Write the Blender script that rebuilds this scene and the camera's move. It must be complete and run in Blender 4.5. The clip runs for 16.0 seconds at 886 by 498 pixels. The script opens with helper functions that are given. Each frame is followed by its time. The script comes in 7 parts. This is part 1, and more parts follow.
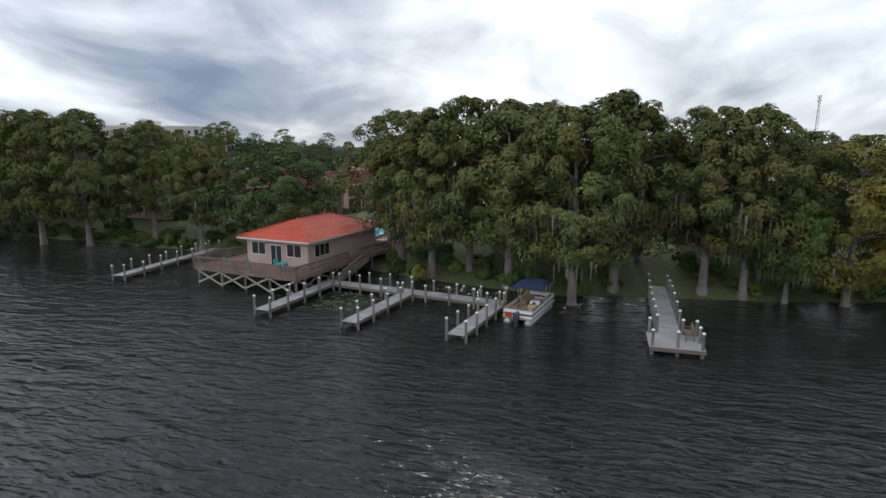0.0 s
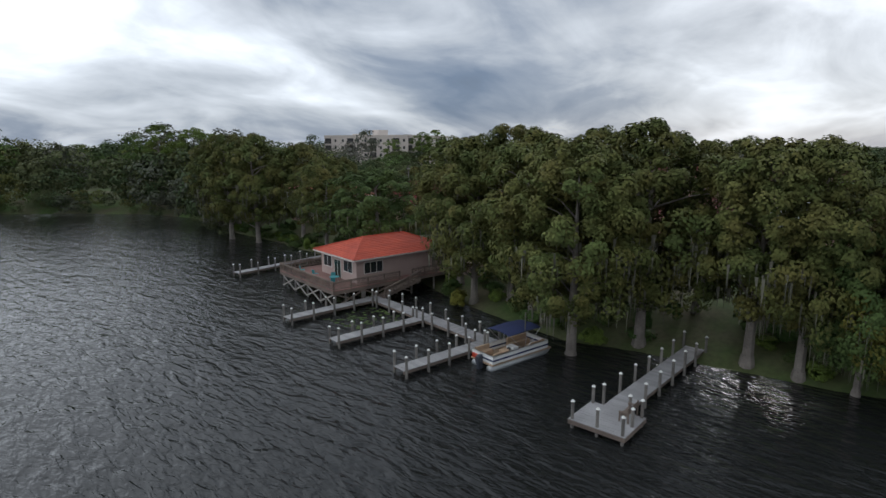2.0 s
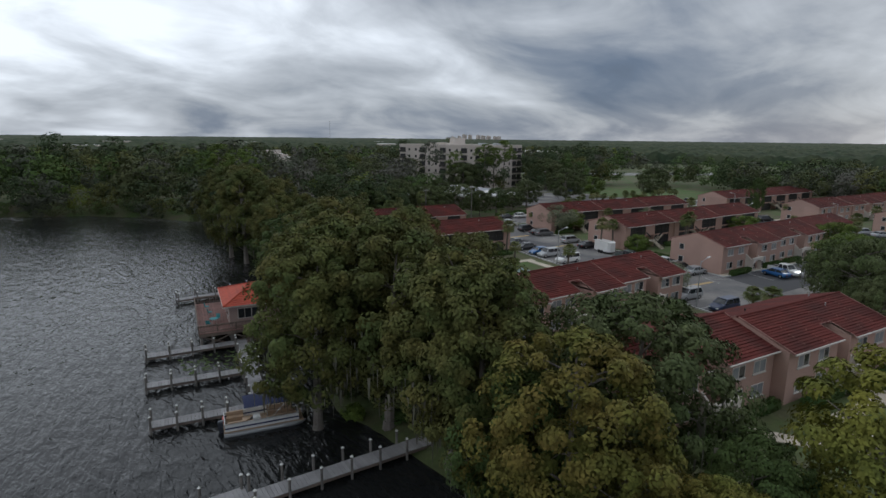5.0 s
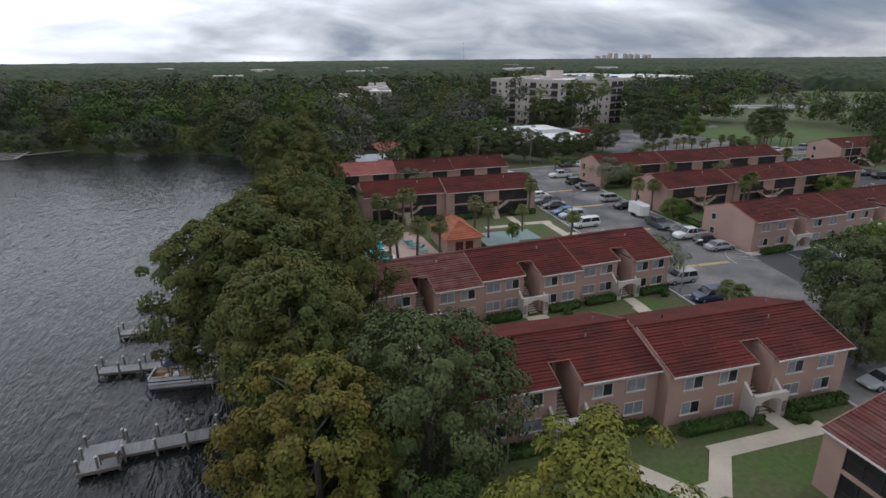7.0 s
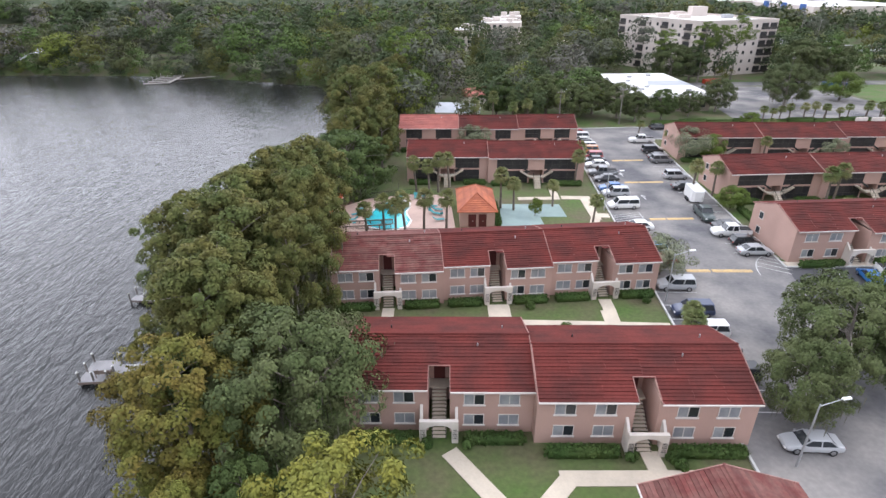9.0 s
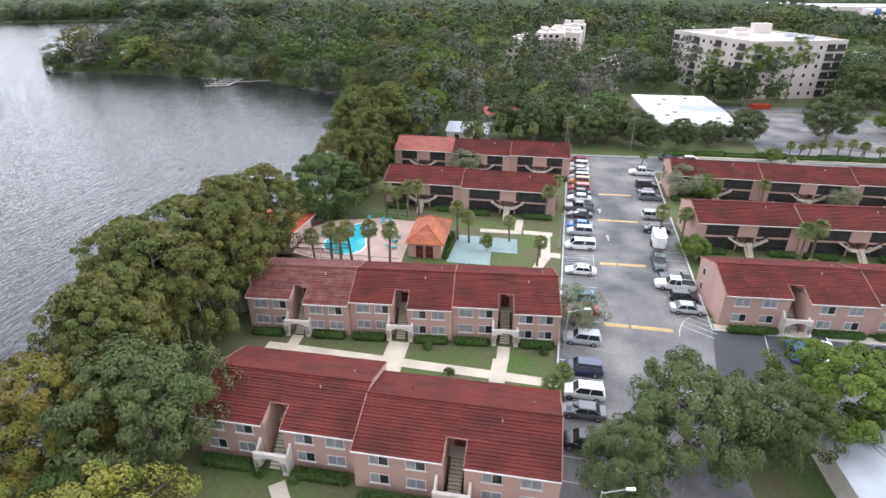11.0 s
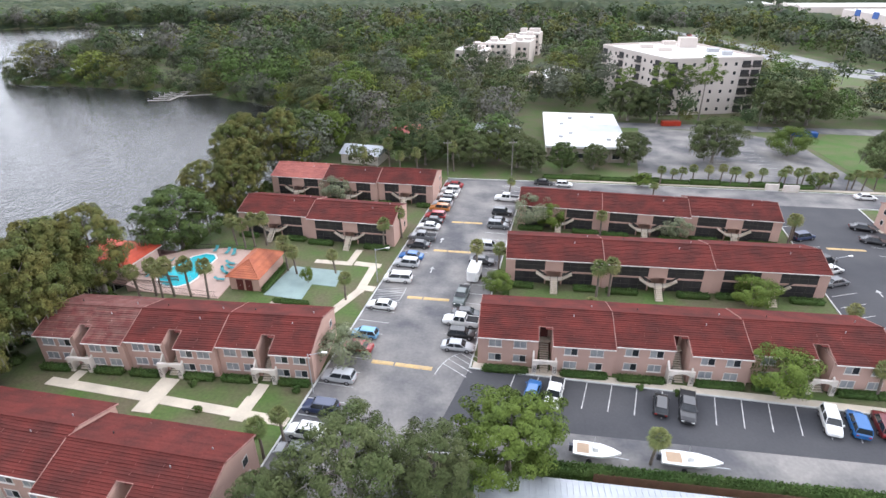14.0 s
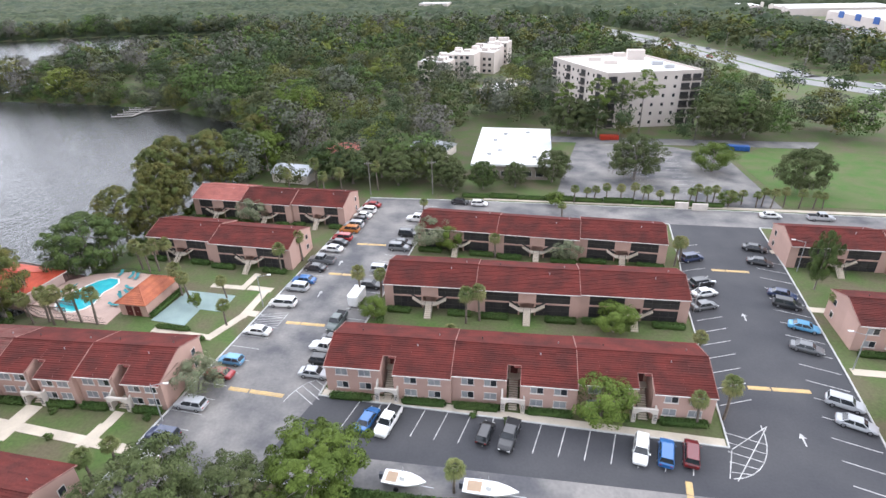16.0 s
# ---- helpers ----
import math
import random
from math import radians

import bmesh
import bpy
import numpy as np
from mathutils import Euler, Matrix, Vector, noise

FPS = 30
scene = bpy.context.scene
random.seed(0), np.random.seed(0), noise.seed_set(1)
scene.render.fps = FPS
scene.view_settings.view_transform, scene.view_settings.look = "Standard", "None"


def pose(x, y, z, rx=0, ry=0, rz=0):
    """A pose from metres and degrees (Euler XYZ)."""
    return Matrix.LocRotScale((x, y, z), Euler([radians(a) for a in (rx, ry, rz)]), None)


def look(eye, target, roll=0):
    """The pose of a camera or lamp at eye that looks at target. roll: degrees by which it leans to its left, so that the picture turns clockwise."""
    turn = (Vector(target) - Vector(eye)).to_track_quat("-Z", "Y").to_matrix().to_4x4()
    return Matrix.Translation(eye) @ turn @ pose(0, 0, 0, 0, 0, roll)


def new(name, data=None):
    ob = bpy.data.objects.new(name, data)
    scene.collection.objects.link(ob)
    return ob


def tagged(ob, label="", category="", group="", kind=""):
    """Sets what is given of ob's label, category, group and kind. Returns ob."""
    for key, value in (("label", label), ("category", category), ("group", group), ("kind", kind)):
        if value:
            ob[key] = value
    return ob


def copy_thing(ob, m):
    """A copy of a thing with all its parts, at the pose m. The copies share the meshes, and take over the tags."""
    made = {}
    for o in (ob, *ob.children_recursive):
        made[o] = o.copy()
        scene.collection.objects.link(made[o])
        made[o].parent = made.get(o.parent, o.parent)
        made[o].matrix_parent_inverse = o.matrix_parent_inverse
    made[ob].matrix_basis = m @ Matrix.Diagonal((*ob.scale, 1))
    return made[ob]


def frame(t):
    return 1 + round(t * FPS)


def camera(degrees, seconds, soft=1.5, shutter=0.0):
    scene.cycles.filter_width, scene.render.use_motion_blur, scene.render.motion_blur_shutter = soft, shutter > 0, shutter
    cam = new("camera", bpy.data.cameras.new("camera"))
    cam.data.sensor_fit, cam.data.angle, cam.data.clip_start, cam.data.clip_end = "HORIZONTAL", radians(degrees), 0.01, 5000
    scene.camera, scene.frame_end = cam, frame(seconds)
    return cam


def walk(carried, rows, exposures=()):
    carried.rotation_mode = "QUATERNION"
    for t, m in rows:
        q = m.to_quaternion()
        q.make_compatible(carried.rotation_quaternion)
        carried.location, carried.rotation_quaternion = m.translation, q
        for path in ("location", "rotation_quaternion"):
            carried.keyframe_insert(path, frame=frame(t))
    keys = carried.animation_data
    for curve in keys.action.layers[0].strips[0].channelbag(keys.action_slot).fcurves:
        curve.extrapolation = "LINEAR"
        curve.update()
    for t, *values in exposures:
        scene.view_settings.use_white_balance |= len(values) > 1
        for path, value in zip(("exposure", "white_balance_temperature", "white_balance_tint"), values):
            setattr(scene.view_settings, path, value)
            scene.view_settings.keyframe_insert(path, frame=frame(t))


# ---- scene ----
cam = camera(77.3, 16.0)

PATH = [
    (0, (-42.181, 50.885, 11.234), (-40.290, 51.426, 10.873), -0.1),
    (0.5, (-41.085, 46.232, 11.797), (-39.264, 46.976, 11.437), -0.1),
    (1, (-38.750, 41.471, 12.232), (-37.022, 42.411, 11.871), -0.1),
    (1.5, (-35.808, 36.907, 13.161), (-34.198, 38.038, 12.801), -0.1),
    (2, (-32.454, 32.607, 14.091), (-30.970, 33.898, 13.730), -0.1),
    (2.5, (-28.782, 28.469, 15.056), (-27.395, 29.864, 14.696), -0.1),
    (3, (-24.979, 24.589, 16.284), (-23.646, 26.035, 15.922), -0.1),
    (3.5, (-21.034, 20.900, 17.753), (-19.740, 22.381, 17.392), -0.1),
    (3.7, (-19.380, 19.352, 18.416), (-18.101, 20.847, 18.054), -0.1),
    (5.8, (-2.249, 5.602, 24.918), (-1.296, 7.301, 24.466), 0.6),
    (6, (-0.027, 4.591, 25.496), (0.88, 6.306, 25.01), 0.5),
    (6.5, (5.359, 2.571, 26.982), (6.147, 4.318, 26.411), -0.2),
    (7, (10.542, 0.959, 28.399), (11.202, 2.73, 27.745), -0.5),
    (7.5, (15.438, -0.533, 30.002), (15.954, 1.253, 29.266), -0.3),
    (8, (20.066, -1.919, 31.858), (20.434, -0.133, 31.036), -0.0),
    (8.5, (25.02, -3.065, 33.546), (25.244, -1.287, 32.657), -0.0),
    (8.7, (27.086, -3.438, 34.316), (27.272, -1.658, 33.422), -0.2),
    (10.8, (48.518, -4.38, 41.966), (48.389, -2.608, 41.048), 0.4),
    (11, (51.115, -4.102, 41.949), (50.961, -2.328, 41.038), 0.0),
    (11.5, (56.366, -4.015, 43.269), (56.187, -2.246, 42.352), -0.2),
    (12, (61.973, -3.653, 44.232), (61.786, -1.885, 43.316), -0.6),
    (12.5, (67.588, -3.145, 45.192), (67.395, -1.378, 44.276), -0.7),
    (13, (73.079, -2.909, 46.602), (72.883, -1.144, 45.682), -0.7),
    (13.5, (78.45, -2.477, 48.105), (78.253, -0.714, 47.181), -0.5),
    (14, (84.014, -2.148, 49.752), (83.813, -0.387, 48.826), -0.6),
    (14.5, (89.71, -1.791, 51.351), (89.502, -0.033, 50.422), -0.8),
    (15, (95.315, -1.376, 52.768), (95.1, 0.382, 51.839), -1.0),
    (15.5, (101.031, -0.718, 53.974), (100.808, 1.039, 53.044), -1.2),
    (16, (107.009, -0.353, 54.976), (106.772, 1.404, 54.051), -1.5),
]
walk(cam, [(t, look(eye, target, roll)) for t, eye, target, roll in PATH],
     exposures=[(0, -0.38, 6250, 9), (1.0, -0.45, 6250, 9), (2.0, -0.7, 6200, 9), (3.5, -1.05, 6200, 9), (6.0, -1.15, 6150, 9), (6.5, -1.05, 6150, 10), (7.0, -0.75, 6200, 12), (7.5, -0.35, 6200, 14), (8.0, 0.1, 6250, 16), (8.5, 0.56, 6250, 17), (11.0, 0.64, 6200, 15), (16.0, 0.68, 6200, 15)])

# ---- world and sun ----
SUN_ELEV, SUN_AZ = 27.0, 82.0


def make_world():
    w = bpy.data.worlds.new("sky_world")
    scene.world = w
    w.use_nodes = True
    nt = w.node_tree
    nt.nodes.clear()
    N, L = nt.nodes.new, nt.links.new
    out, bg = N("ShaderNodeOutputWorld"), N("ShaderNodeBackground")
    sky = N("ShaderNodeTexSky")
    sky.sky_type, sky.sun_disc = "NISHITA", False
    sky.sun_elevation, sky.sun_rotation = radians(SUN_ELEV), radians(SUN_AZ)
    tc, sep = N("ShaderNodeTexCoord"), N("ShaderNodeSeparateXYZ")
    L(tc.outputs["Generated"], sep.inputs[0])
    up = N("ShaderNodeMath")
    up.operation = "MAXIMUM"
    up.inputs[1].default_value = 0.0
    L(sep.outputs[2], up.inputs[0])
    add = N("ShaderNodeMath")
    add.inputs[1].default_value = 0.28
    L(up.outputs[0], add.inputs[0])
    com = N("ShaderNodeCombineXYZ")
    for i in (0, 1):
        d = N("ShaderNodeMath")
        d.operation = "DIVIDE"
        L(sep.outputs[i], d.inputs[0])
        L(add.outputs[0], d.inputs[1])
        L(d.outputs[0], com.inputs[i])
    big, fine = N("ShaderNodeTexNoise"), N("ShaderNodeTexNoise")
    mp = N("ShaderNodeMapping")
    mp.inputs["Rotation"].default_value = (0, 0, radians(-35))
    mp.inputs["Location"].default_value = (5.3, 2.4, 0)
    mp.inputs["Scale"].default_value = (0.75, 1.0, 1.0)
    L(com.outputs[0], mp.inputs[0])
    for n, s, d, dis in ((big, 0.95, 9, 0.35), (fine, 2.2, 8, 0.6)):
        n.inputs["Scale"].default_value, n.inputs["Detail"].default_value = s, d
        n.inputs["Roughness"].default_value, n.inputs["Distortion"].default_value = 0.52, dis
        L(mp.outputs[0], n.inputs["Vector"])
    ramp = N("ShaderNodeValToRGB")
    e = ramp.color_ramp.elements
    e[0].position, e[0].color = 0.22, (17.0, 17.7, 18.6, 1)
    e[1].position, e[1].color = 0.74, (1.3, 1.7, 2.4, 1)
    for p, c in ((0.31, (11.5, 12.0, 12.7, 1)), (0.38, (8.4, 8.8, 9.4, 1)), (0.44, (6.4, 6.8, 7.4, 1)), (0.51, (3.7, 4.25, 5.2, 1)), (0.60, (2.0, 2.65, 3.8, 1))):
        m = e.new(p)
        m.color = c
    mixf = N("ShaderNodeMix")
    mixf.data_type = "FLOAT"
    mixf.inputs[0].default_value = 0.4
    L(big.outputs[0], mixf.inputs[2])
    L(fine.outputs[0], mixf.inputs[3])
    low, lift = N("ShaderNodeMapRange"), N("ShaderNodeMath")
    low.inputs[1].default_value, low.inputs[2].default_value = 0.0, 0.17
    low.inputs[3].default_value, low.inputs[4].default_value = 0.07, 0.0
    L(up.outputs[0], low.inputs[0])
    L(mixf.outputs[0], lift.inputs[0])
    L(low.outputs[0], lift.inputs[1])
    # a darker bank to the north-east, and bright cloud about the veiled sun
    last = lift
    # bright patch high in the north-west, out of view, added to lighten the lake
    for v, lo, hi, c0, c1 in (((math.sin(radians(50)), math.cos(radians(50)), 0), 0.55, 0.97, -0.11, -0.05), ((math.cos(radians(32)), 0.05, math.sin(radians(32))), 0.74, 0.97, 0.0, -0.09), ((-0.42, 0.70, 0.58), 0.6, 0.95, 0.0, -0.29), ((0.25, 0.9, 0.3), 0.8, 0.98, 0.0, -0.06)):
        dot, rng_, add_ = N("ShaderNodeVectorMath"), N("ShaderNodeMapRange"), N("ShaderNodeMath")
        dot.operation = "DOT_PRODUCT"
        dot.inputs[1].default_value = v
        L(tc.outputs["Generated"], dot.inputs[0])
        L(dot.outputs["Value"], rng_.inputs[0])
        for i, q in enumerate((lo, hi, c0, c1)):
            rng_.inputs[i + 1].default_value = q
        L(last.outputs[0], add_.inputs[0])
        L(rng_.outputs[0], add_.inputs[1])
        last = add_
    # overhead, out of view, darker cloud is added to hold down the ground light
    high, roof_ = N("ShaderNodeMapRange"), N("ShaderNodeMath")
    high.inputs[1].default_value, high.inputs[2].default_value = 0.58, 0.88
    high.inputs[3].default_value, high.inputs[4].default_value = 0.0, 0.04
    L(up.outputs[0], high.inputs[0])
    L(last.outputs[0], roof_.inputs[0])
    L(high.outputs[0], roof_.inputs[1])
    L(roof_.outputs[0], ramp.inputs[0])
    cover = N("ShaderNodeMix")
    cover.data_type = "RGBA"
    cover.inputs[0].default_value = 0.93
    L(sky.outputs[0], cover.inputs[6])
    L(ramp.outputs[0], cover.inputs[7])
    L(cover.outputs[2], bg.inputs[0])
    bg.inputs[1].default_value = 0.135
    L(bg.outputs[0], out.inputs[0])


make_world()
sun = new("sun", bpy.data.lights.new("sun", "SUN"))
sun.data.energy, sun.data.angle, sun.data.color = 0.95, radians(11), (1.0, 0.97, 0.92)
sun.matrix_world = look((0, 0, 200), (-math.sin(radians(SUN_AZ)) * 200 / math.tan(radians(SUN_ELEV)), -math.cos(radians(SUN_AZ)) * 200 / math.tan(radians(SUN_ELEV)), 0))


# ---- materials ----
def mat(name, col, rough=0.8, col2=None, scale=1.0, fine=12.0, vary=0.25, bump=0.2, metal=0.0, island=0.0, obj=0.0, spec=0.4, hue=0.0):
    """A procedural surface: two colours mixed by a large noise, a fine grain, bump and, where asked, variation from piece to piece."""
    m = bpy.data.materials.new(name)
    m.use_nodes = True
    nt = m.node_tree
    N, L = nt.nodes.new, nt.links.new
    b = nt.nodes["Principled BSDF"]
    geo, info = N("ShaderNodeNewGeometry"), N("ShaderNodeObjectInfo")
    n1, n2 = N("ShaderNodeTexNoise"), N("ShaderNodeTexNoise")
    for n, s in ((n1, scale), (n2, fine)):
        n.inputs["Scale"].default_value, n.inputs["Detail"].default_value = s, 5
        L(geo.outputs["Position"], n.inputs["Vector"])
    ramp = N("ShaderNodeMapRange")
    ramp.inputs[1].default_value, ramp.inputs[2].default_value = 0.35, 0.65
    L(n1.outputs[0], ramp.inputs[0])
    mix = N("ShaderNodeMix")
    mix.data_type = "RGBA"
    c2 = col2 or tuple(c * (1 - vary) for c in col)
    mix.inputs[6].default_value, mix.inputs[7].default_value = (*col, 1), (*c2, 1)
    L(ramp.outputs[0], mix.inputs[0])
    val = N("ShaderNodeMapRange")
    val.inputs[3].default_value, val.inputs[4].default_value = 1 - vary, 1 + vary
    L(n2.outputs[0], val.inputs[0])
    last = val.outputs[0]
    for src, amount in ((geo.outputs["Random Per Island"], island), (info.outputs["Random"], obj)):
        if amount:
            r, mul = N("ShaderNodeMapRange"), N("ShaderNodeMath")
            r.inputs[3].default_value, r.inputs[4].default_value = 1 - amount, 1 + amount
            L(src, r.inputs[0])
            mul.operation = "MULTIPLY"
            L(last, mul.inputs[0])
            L(r.outputs[0], mul.inputs[1])
            last = mul.outputs[0]
    hsv = N("ShaderNodeHueSaturation")
    L(mix.outputs[2], hsv.inputs["Color"])
    L(last, hsv.inputs["Value"])
    if hue:
        r = N("ShaderNodeMapRange")
        r.inputs[3].default_value, r.inputs[4].default_value = 0.5 - hue, 0.5 + hue
        L(info.outputs["Random"], r.inputs[0])
        L(r.outputs[0], hsv.inputs["Hue"])
    L(hsv.outputs[0], b.inputs["Base Color"])
    b.inputs["Roughness"].default_value, b.inputs["Metallic"].default_value = rough, metal
    b.inputs["Specular IOR Level"].default_value = spec
    if bump:
        bp = N("ShaderNodeBump")
        bp.inputs["Strength"].default_value, bp.inputs["Distance"].default_value = bump, 0.05
        L(n2.outputs[0], bp.inputs["Height"])
        L(bp.outputs[0], b.inputs["Normal"])
    return m


def water_mat():
    m = bpy.data.materials.new("lake_water")
    m.use_nodes = True
    nt = m.node_tree
    N, L = nt.nodes.new, nt.links.new
    b = nt.nodes["Principled BSDF"]
    b.inputs["Base Color"].default_value = (0.014, 0.015, 0.015, 1)
    b.inputs["Roughness"].default_value, b.inputs["IOR"].default_value = 0.035, 1.33
    geo, mp = N("ShaderNodeNewGeometry"), N("ShaderNodeMapping")
    mp.inputs["Rotation"].default_value = (0, 0, radians(-18))
    mp.inputs["Scale"].default_value = (1.25, 0.42, 1.0)
    L(geo.outputs["Position"], mp.inputs[0])
    hs = []
    for s, d, k in ((0.75, 2.0, 1.6), (2.2, 3.0, 0.85), (0.16, 2.0, 1.2)):
        n = N("ShaderNodeTexNoise")
        n.inputs["Scale"].default_value, n.inputs["Detail"].default_value, n.inputs["Distortion"].default_value = s, d, 0.6
        L(mp.outputs[0], n.inputs["Vector"])
        k_ = N("ShaderNodeMath")
        k_.operation = "MULTIPLY"
        k_.inputs[1].default_value = k
        L(n.outputs[0], k_.inputs[0])
        hs.append(k_.outputs[0])
    s1, s2 = N("ShaderNodeMath"), N("ShaderNodeMath")
    L(hs[0], s1.inputs[0])
    L(hs[1], s1.inputs[1])
    L(s1.outputs[0], s2.inputs[0])
    L(hs[2], s2.inputs[1])
    bp = N("ShaderNodeBump")
    bp.inputs["Strength"].default_value, bp.inputs["Distance"].default_value = 1.0, 0.17
    L(s2.outputs[0], bp.inputs["Height"])
    L(bp.outputs[0], b.inputs["Normal"])
    return m


def glass_mat(name, col=(0.03, 0.035, 0.04), rough=0.06):
    m = mat(name, col, rough, scale=0.7, fine=3.0, vary=0.35, bump=0, spec=0.6)
    return m


GRASS = mat("grass", (0.068, 0.115, 0.026), 0.95, (0.110, 0.095, 0.055), 0.15, 2.2, 0.4, 0.6)
LAWN = mat("lawn", (0.06, 0.125, 0.022), 0.95, (0.10, 0.115, 0.045), 0.22, 3.0, 0.35, 0.6)
WATER = water_mat()
ASPHALT = mat("asphalt", (0.088, 0.088, 0.095), 0.9, (0.235, 0.222, 0.208), 0.14, 2.2, 0.24, 0.25)
ASPHALT2 = mat("dark_asphalt", (0.048, 0.049, 0.055), 0.88, (0.066, 0.066, 0.07), 0.12, 3.0, 0.14, 0.25)
CONCRETE = mat("concrete", (0.56, 0.49, 0.39), 0.9, (0.44, 0.385, 0.31), 0.3, 5.0, 0.12, 0.2)
KERB = mat("kerb_paint", (0.55, 0.55, 0.53), 0.85, (0.42, 0.42, 0.40), 0.6, 6.0, 0.12, 0.15)
PAINT_W = mat("line_paint", (0.55, 0.55, 0.53), 0.8, (0.30, 0.30, 0.29), 1.2, 6.0, 0.2, 0.1)
PAINT_Y = mat("yellow_paint", (0.55, 0.38, 0.16), 0.85, (0.42, 0.31, 0.17), 0.9, 5.0, 0.2, 0.15)
STUCCO = mat("stucco", (0.47, 0.31, 0.255), 0.92, (0.41, 0.27, 0.225), 0.25, 9.0, 0.07, 0.3, obj=0.04)
WHITE = mat("white_stucco", (0.68, 0.62, 0.56), 0.85, (0.55, 0.50, 0.44), 0.5, 8.0, 0.08, 0.2)
TRIM = mat("white_trim", (0.66, 0.62, 0.58), 0.7, (0.55, 0.51, 0.47), 0.8, 8.0, 0.1, 0.1)
ROOF = mat("roof_tile", (0.122, 0.028, 0.023), 0.92, (0.074, 0.023, 0.020), 0.35, 4.0, 0.28, 0.4, island=0.10, obj=0.06, spec=0.15)
ROOF_OLD = mat("weathered_roof_tile", (0.115, 0.030, 0.025), 0.92, (0.15, 0.068, 0.056), 0.8, 4.0, 0.35, 0.4, island=0.22)
ROOF_PINK = mat("faded_roof_tile", (0.36, 0.115, 0.09), 0.8, (0.27, 0.085, 0.07), 0.5, 5.0, 0.2, 0.4, island=0.10)
ROOF_ORANGE = mat("orange_roof_tile", (0.47, 0.075, 0.035), 0.7, (0.36, 0.055, 0.028), 0.5, 5.0, 0.18, 0.4, island=0.08)
ROOF_TERRA = mat("terracotta_roof_tile", (0.40, 0.12, 0.055), 0.75, (0.29, 0.085, 0.045), 0.7, 5.0, 0.2, 0.4, island=0.12)
GLASS = glass_mat("window_glass")
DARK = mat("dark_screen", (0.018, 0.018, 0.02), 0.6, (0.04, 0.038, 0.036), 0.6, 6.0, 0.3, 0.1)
BLIND = mat("window_blind", (0.30, 0.31, 0.31), 0.5, (0.19, 0.20, 0.22), 0.7, 5.0, 0.15, 0.05, spec=0.5)
WOOD = mat("weathered_wood", (0.20, 0.155, 0.125), 0.9, (0.13, 0.10, 0.085), 0.6, 9.0, 0.25, 0.4, island=0.12)
DECKW = mat("dock_planks", (0.33, 0.32, 0.32), 0.85, (0.25, 0.245, 0.245), 0.5, 8.0, 0.18, 0.3, island=0.14)
REDDECK = mat("red_deck", (0.24, 0.13, 0.11), 0.85, (0.18, 0.10, 0.085), 0.5, 8.0, 0.2, 0.3, island=0.12)
PILE = mat("pile_wood", (0.22, 0.20, 0.18), 0.9, (0.12, 0.11, 0.10), 0.9, 9.0, 0.25, 0.4)
CAP = mat("white_cap", (0.75, 0.74, 0.70), 0.5, vary=0.08, bump=0)
BARK = mat("bark", (0.25, 0.22, 0.19), 0.95, (0.15, 0.13, 0.115), 0.8, 7.0, 0.3, 0.7)
PALMBARK = mat("palm_bark", (0.17, 0.14, 0.115), 0.95, (0.11, 0.09, 0.075), 1.2, 9.0, 0.3, 0.7)
MOSS = mat("hanging_moss", (0.15, 0.14, 0.105), 0.95, (0.11, 0.11, 0.08), 0.8, 5.0, 0.25, 0.2, island=0.25)


def leaf(name, col, col2, obj=0.12, hue=0.0, isl=0.27, patch=0.33):
    k = 1.24
    col, col2 = tuple(c * k for c in col), tuple(c * k for c in col2)
    return mat(name, col, 0.75, col2, patch, 1.6, 0.28, 0, island=isl, obj=obj, spec=0.15, hue=hue)


LEAF_CYP = leaf("cypress_leaf", (0.066, 0.086, 0.026), (0.098, 0.090, 0.026))
LEAF_YEL = leaf("yellow_leaf", (0.100, 0.112, 0.024), (0.130, 0.100, 0.024))
LEAF_BYEL = leaf("bright_yellow_leaf", (0.135, 0.128, 0.022), (0.10, 0.112, 0.025))
LEAF_OAK = leaf("oak_leaf", (0.052, 0.070, 0.025), (0.072, 0.084, 0.034))
LEAF_GRN = leaf("green_leaf", (0.085, 0.118, 0.022), (0.068, 0.100, 0.02))
LEAF_DK = leaf("dark_leaf", (0.042, 0.066, 0.020), (0.060, 0.084, 0.024))
LEAF_PALM = leaf("palm_leaf", (0.070, 0.095, 0.030), (0.13, 0.125, 0.05))
HEDGE = leaf("hedge_leaf", (0.040, 0.075, 0.020), (0.055, 0.085, 0.024))
# far crowns' missing self-shadow and a faint blue haze are put into this colour
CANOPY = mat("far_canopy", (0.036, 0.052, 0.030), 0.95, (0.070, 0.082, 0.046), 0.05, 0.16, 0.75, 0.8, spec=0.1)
POOLW = mat("pool_water", (0.035, 0.38, 0.44), 0.08, (0.05, 0.46, 0.50), 0.5, 2.0, 0.1, 0.15, spec=0.5)
POOLDECK = mat("pool_deck", (0.50, 0.36, 0.30), 0.85, (0.43, 0.31, 0.26), 0.4, 4.0, 0.10, 0.2)
COURT = mat("court_paint", (0.25, 0.33, 0.31), 0.85, (0.21, 0.28, 0.27), 0.4, 4.0, 0.1, 0.15)
RUBBER = mat("rubber", (0.02, 0.02, 0.022), 0.8, vary=0.2, bump=0)
CHROME = mat("metal", (0.55, 0.55, 0.56), 0.3, metal=1.0, vary=0.1, bump=0)
GALV = mat("galvanised_steel", (0.42, 0.43, 0.44), 0.5, metal=0.6, vary=0.1, bump=0)
METALROOF = mat("metal_roof", (0.40, 0.42, 0.44), 0.45, (0.33, 0.35, 0.37), 0.3, 3.0, 0.08, 0.05, metal=0.4)
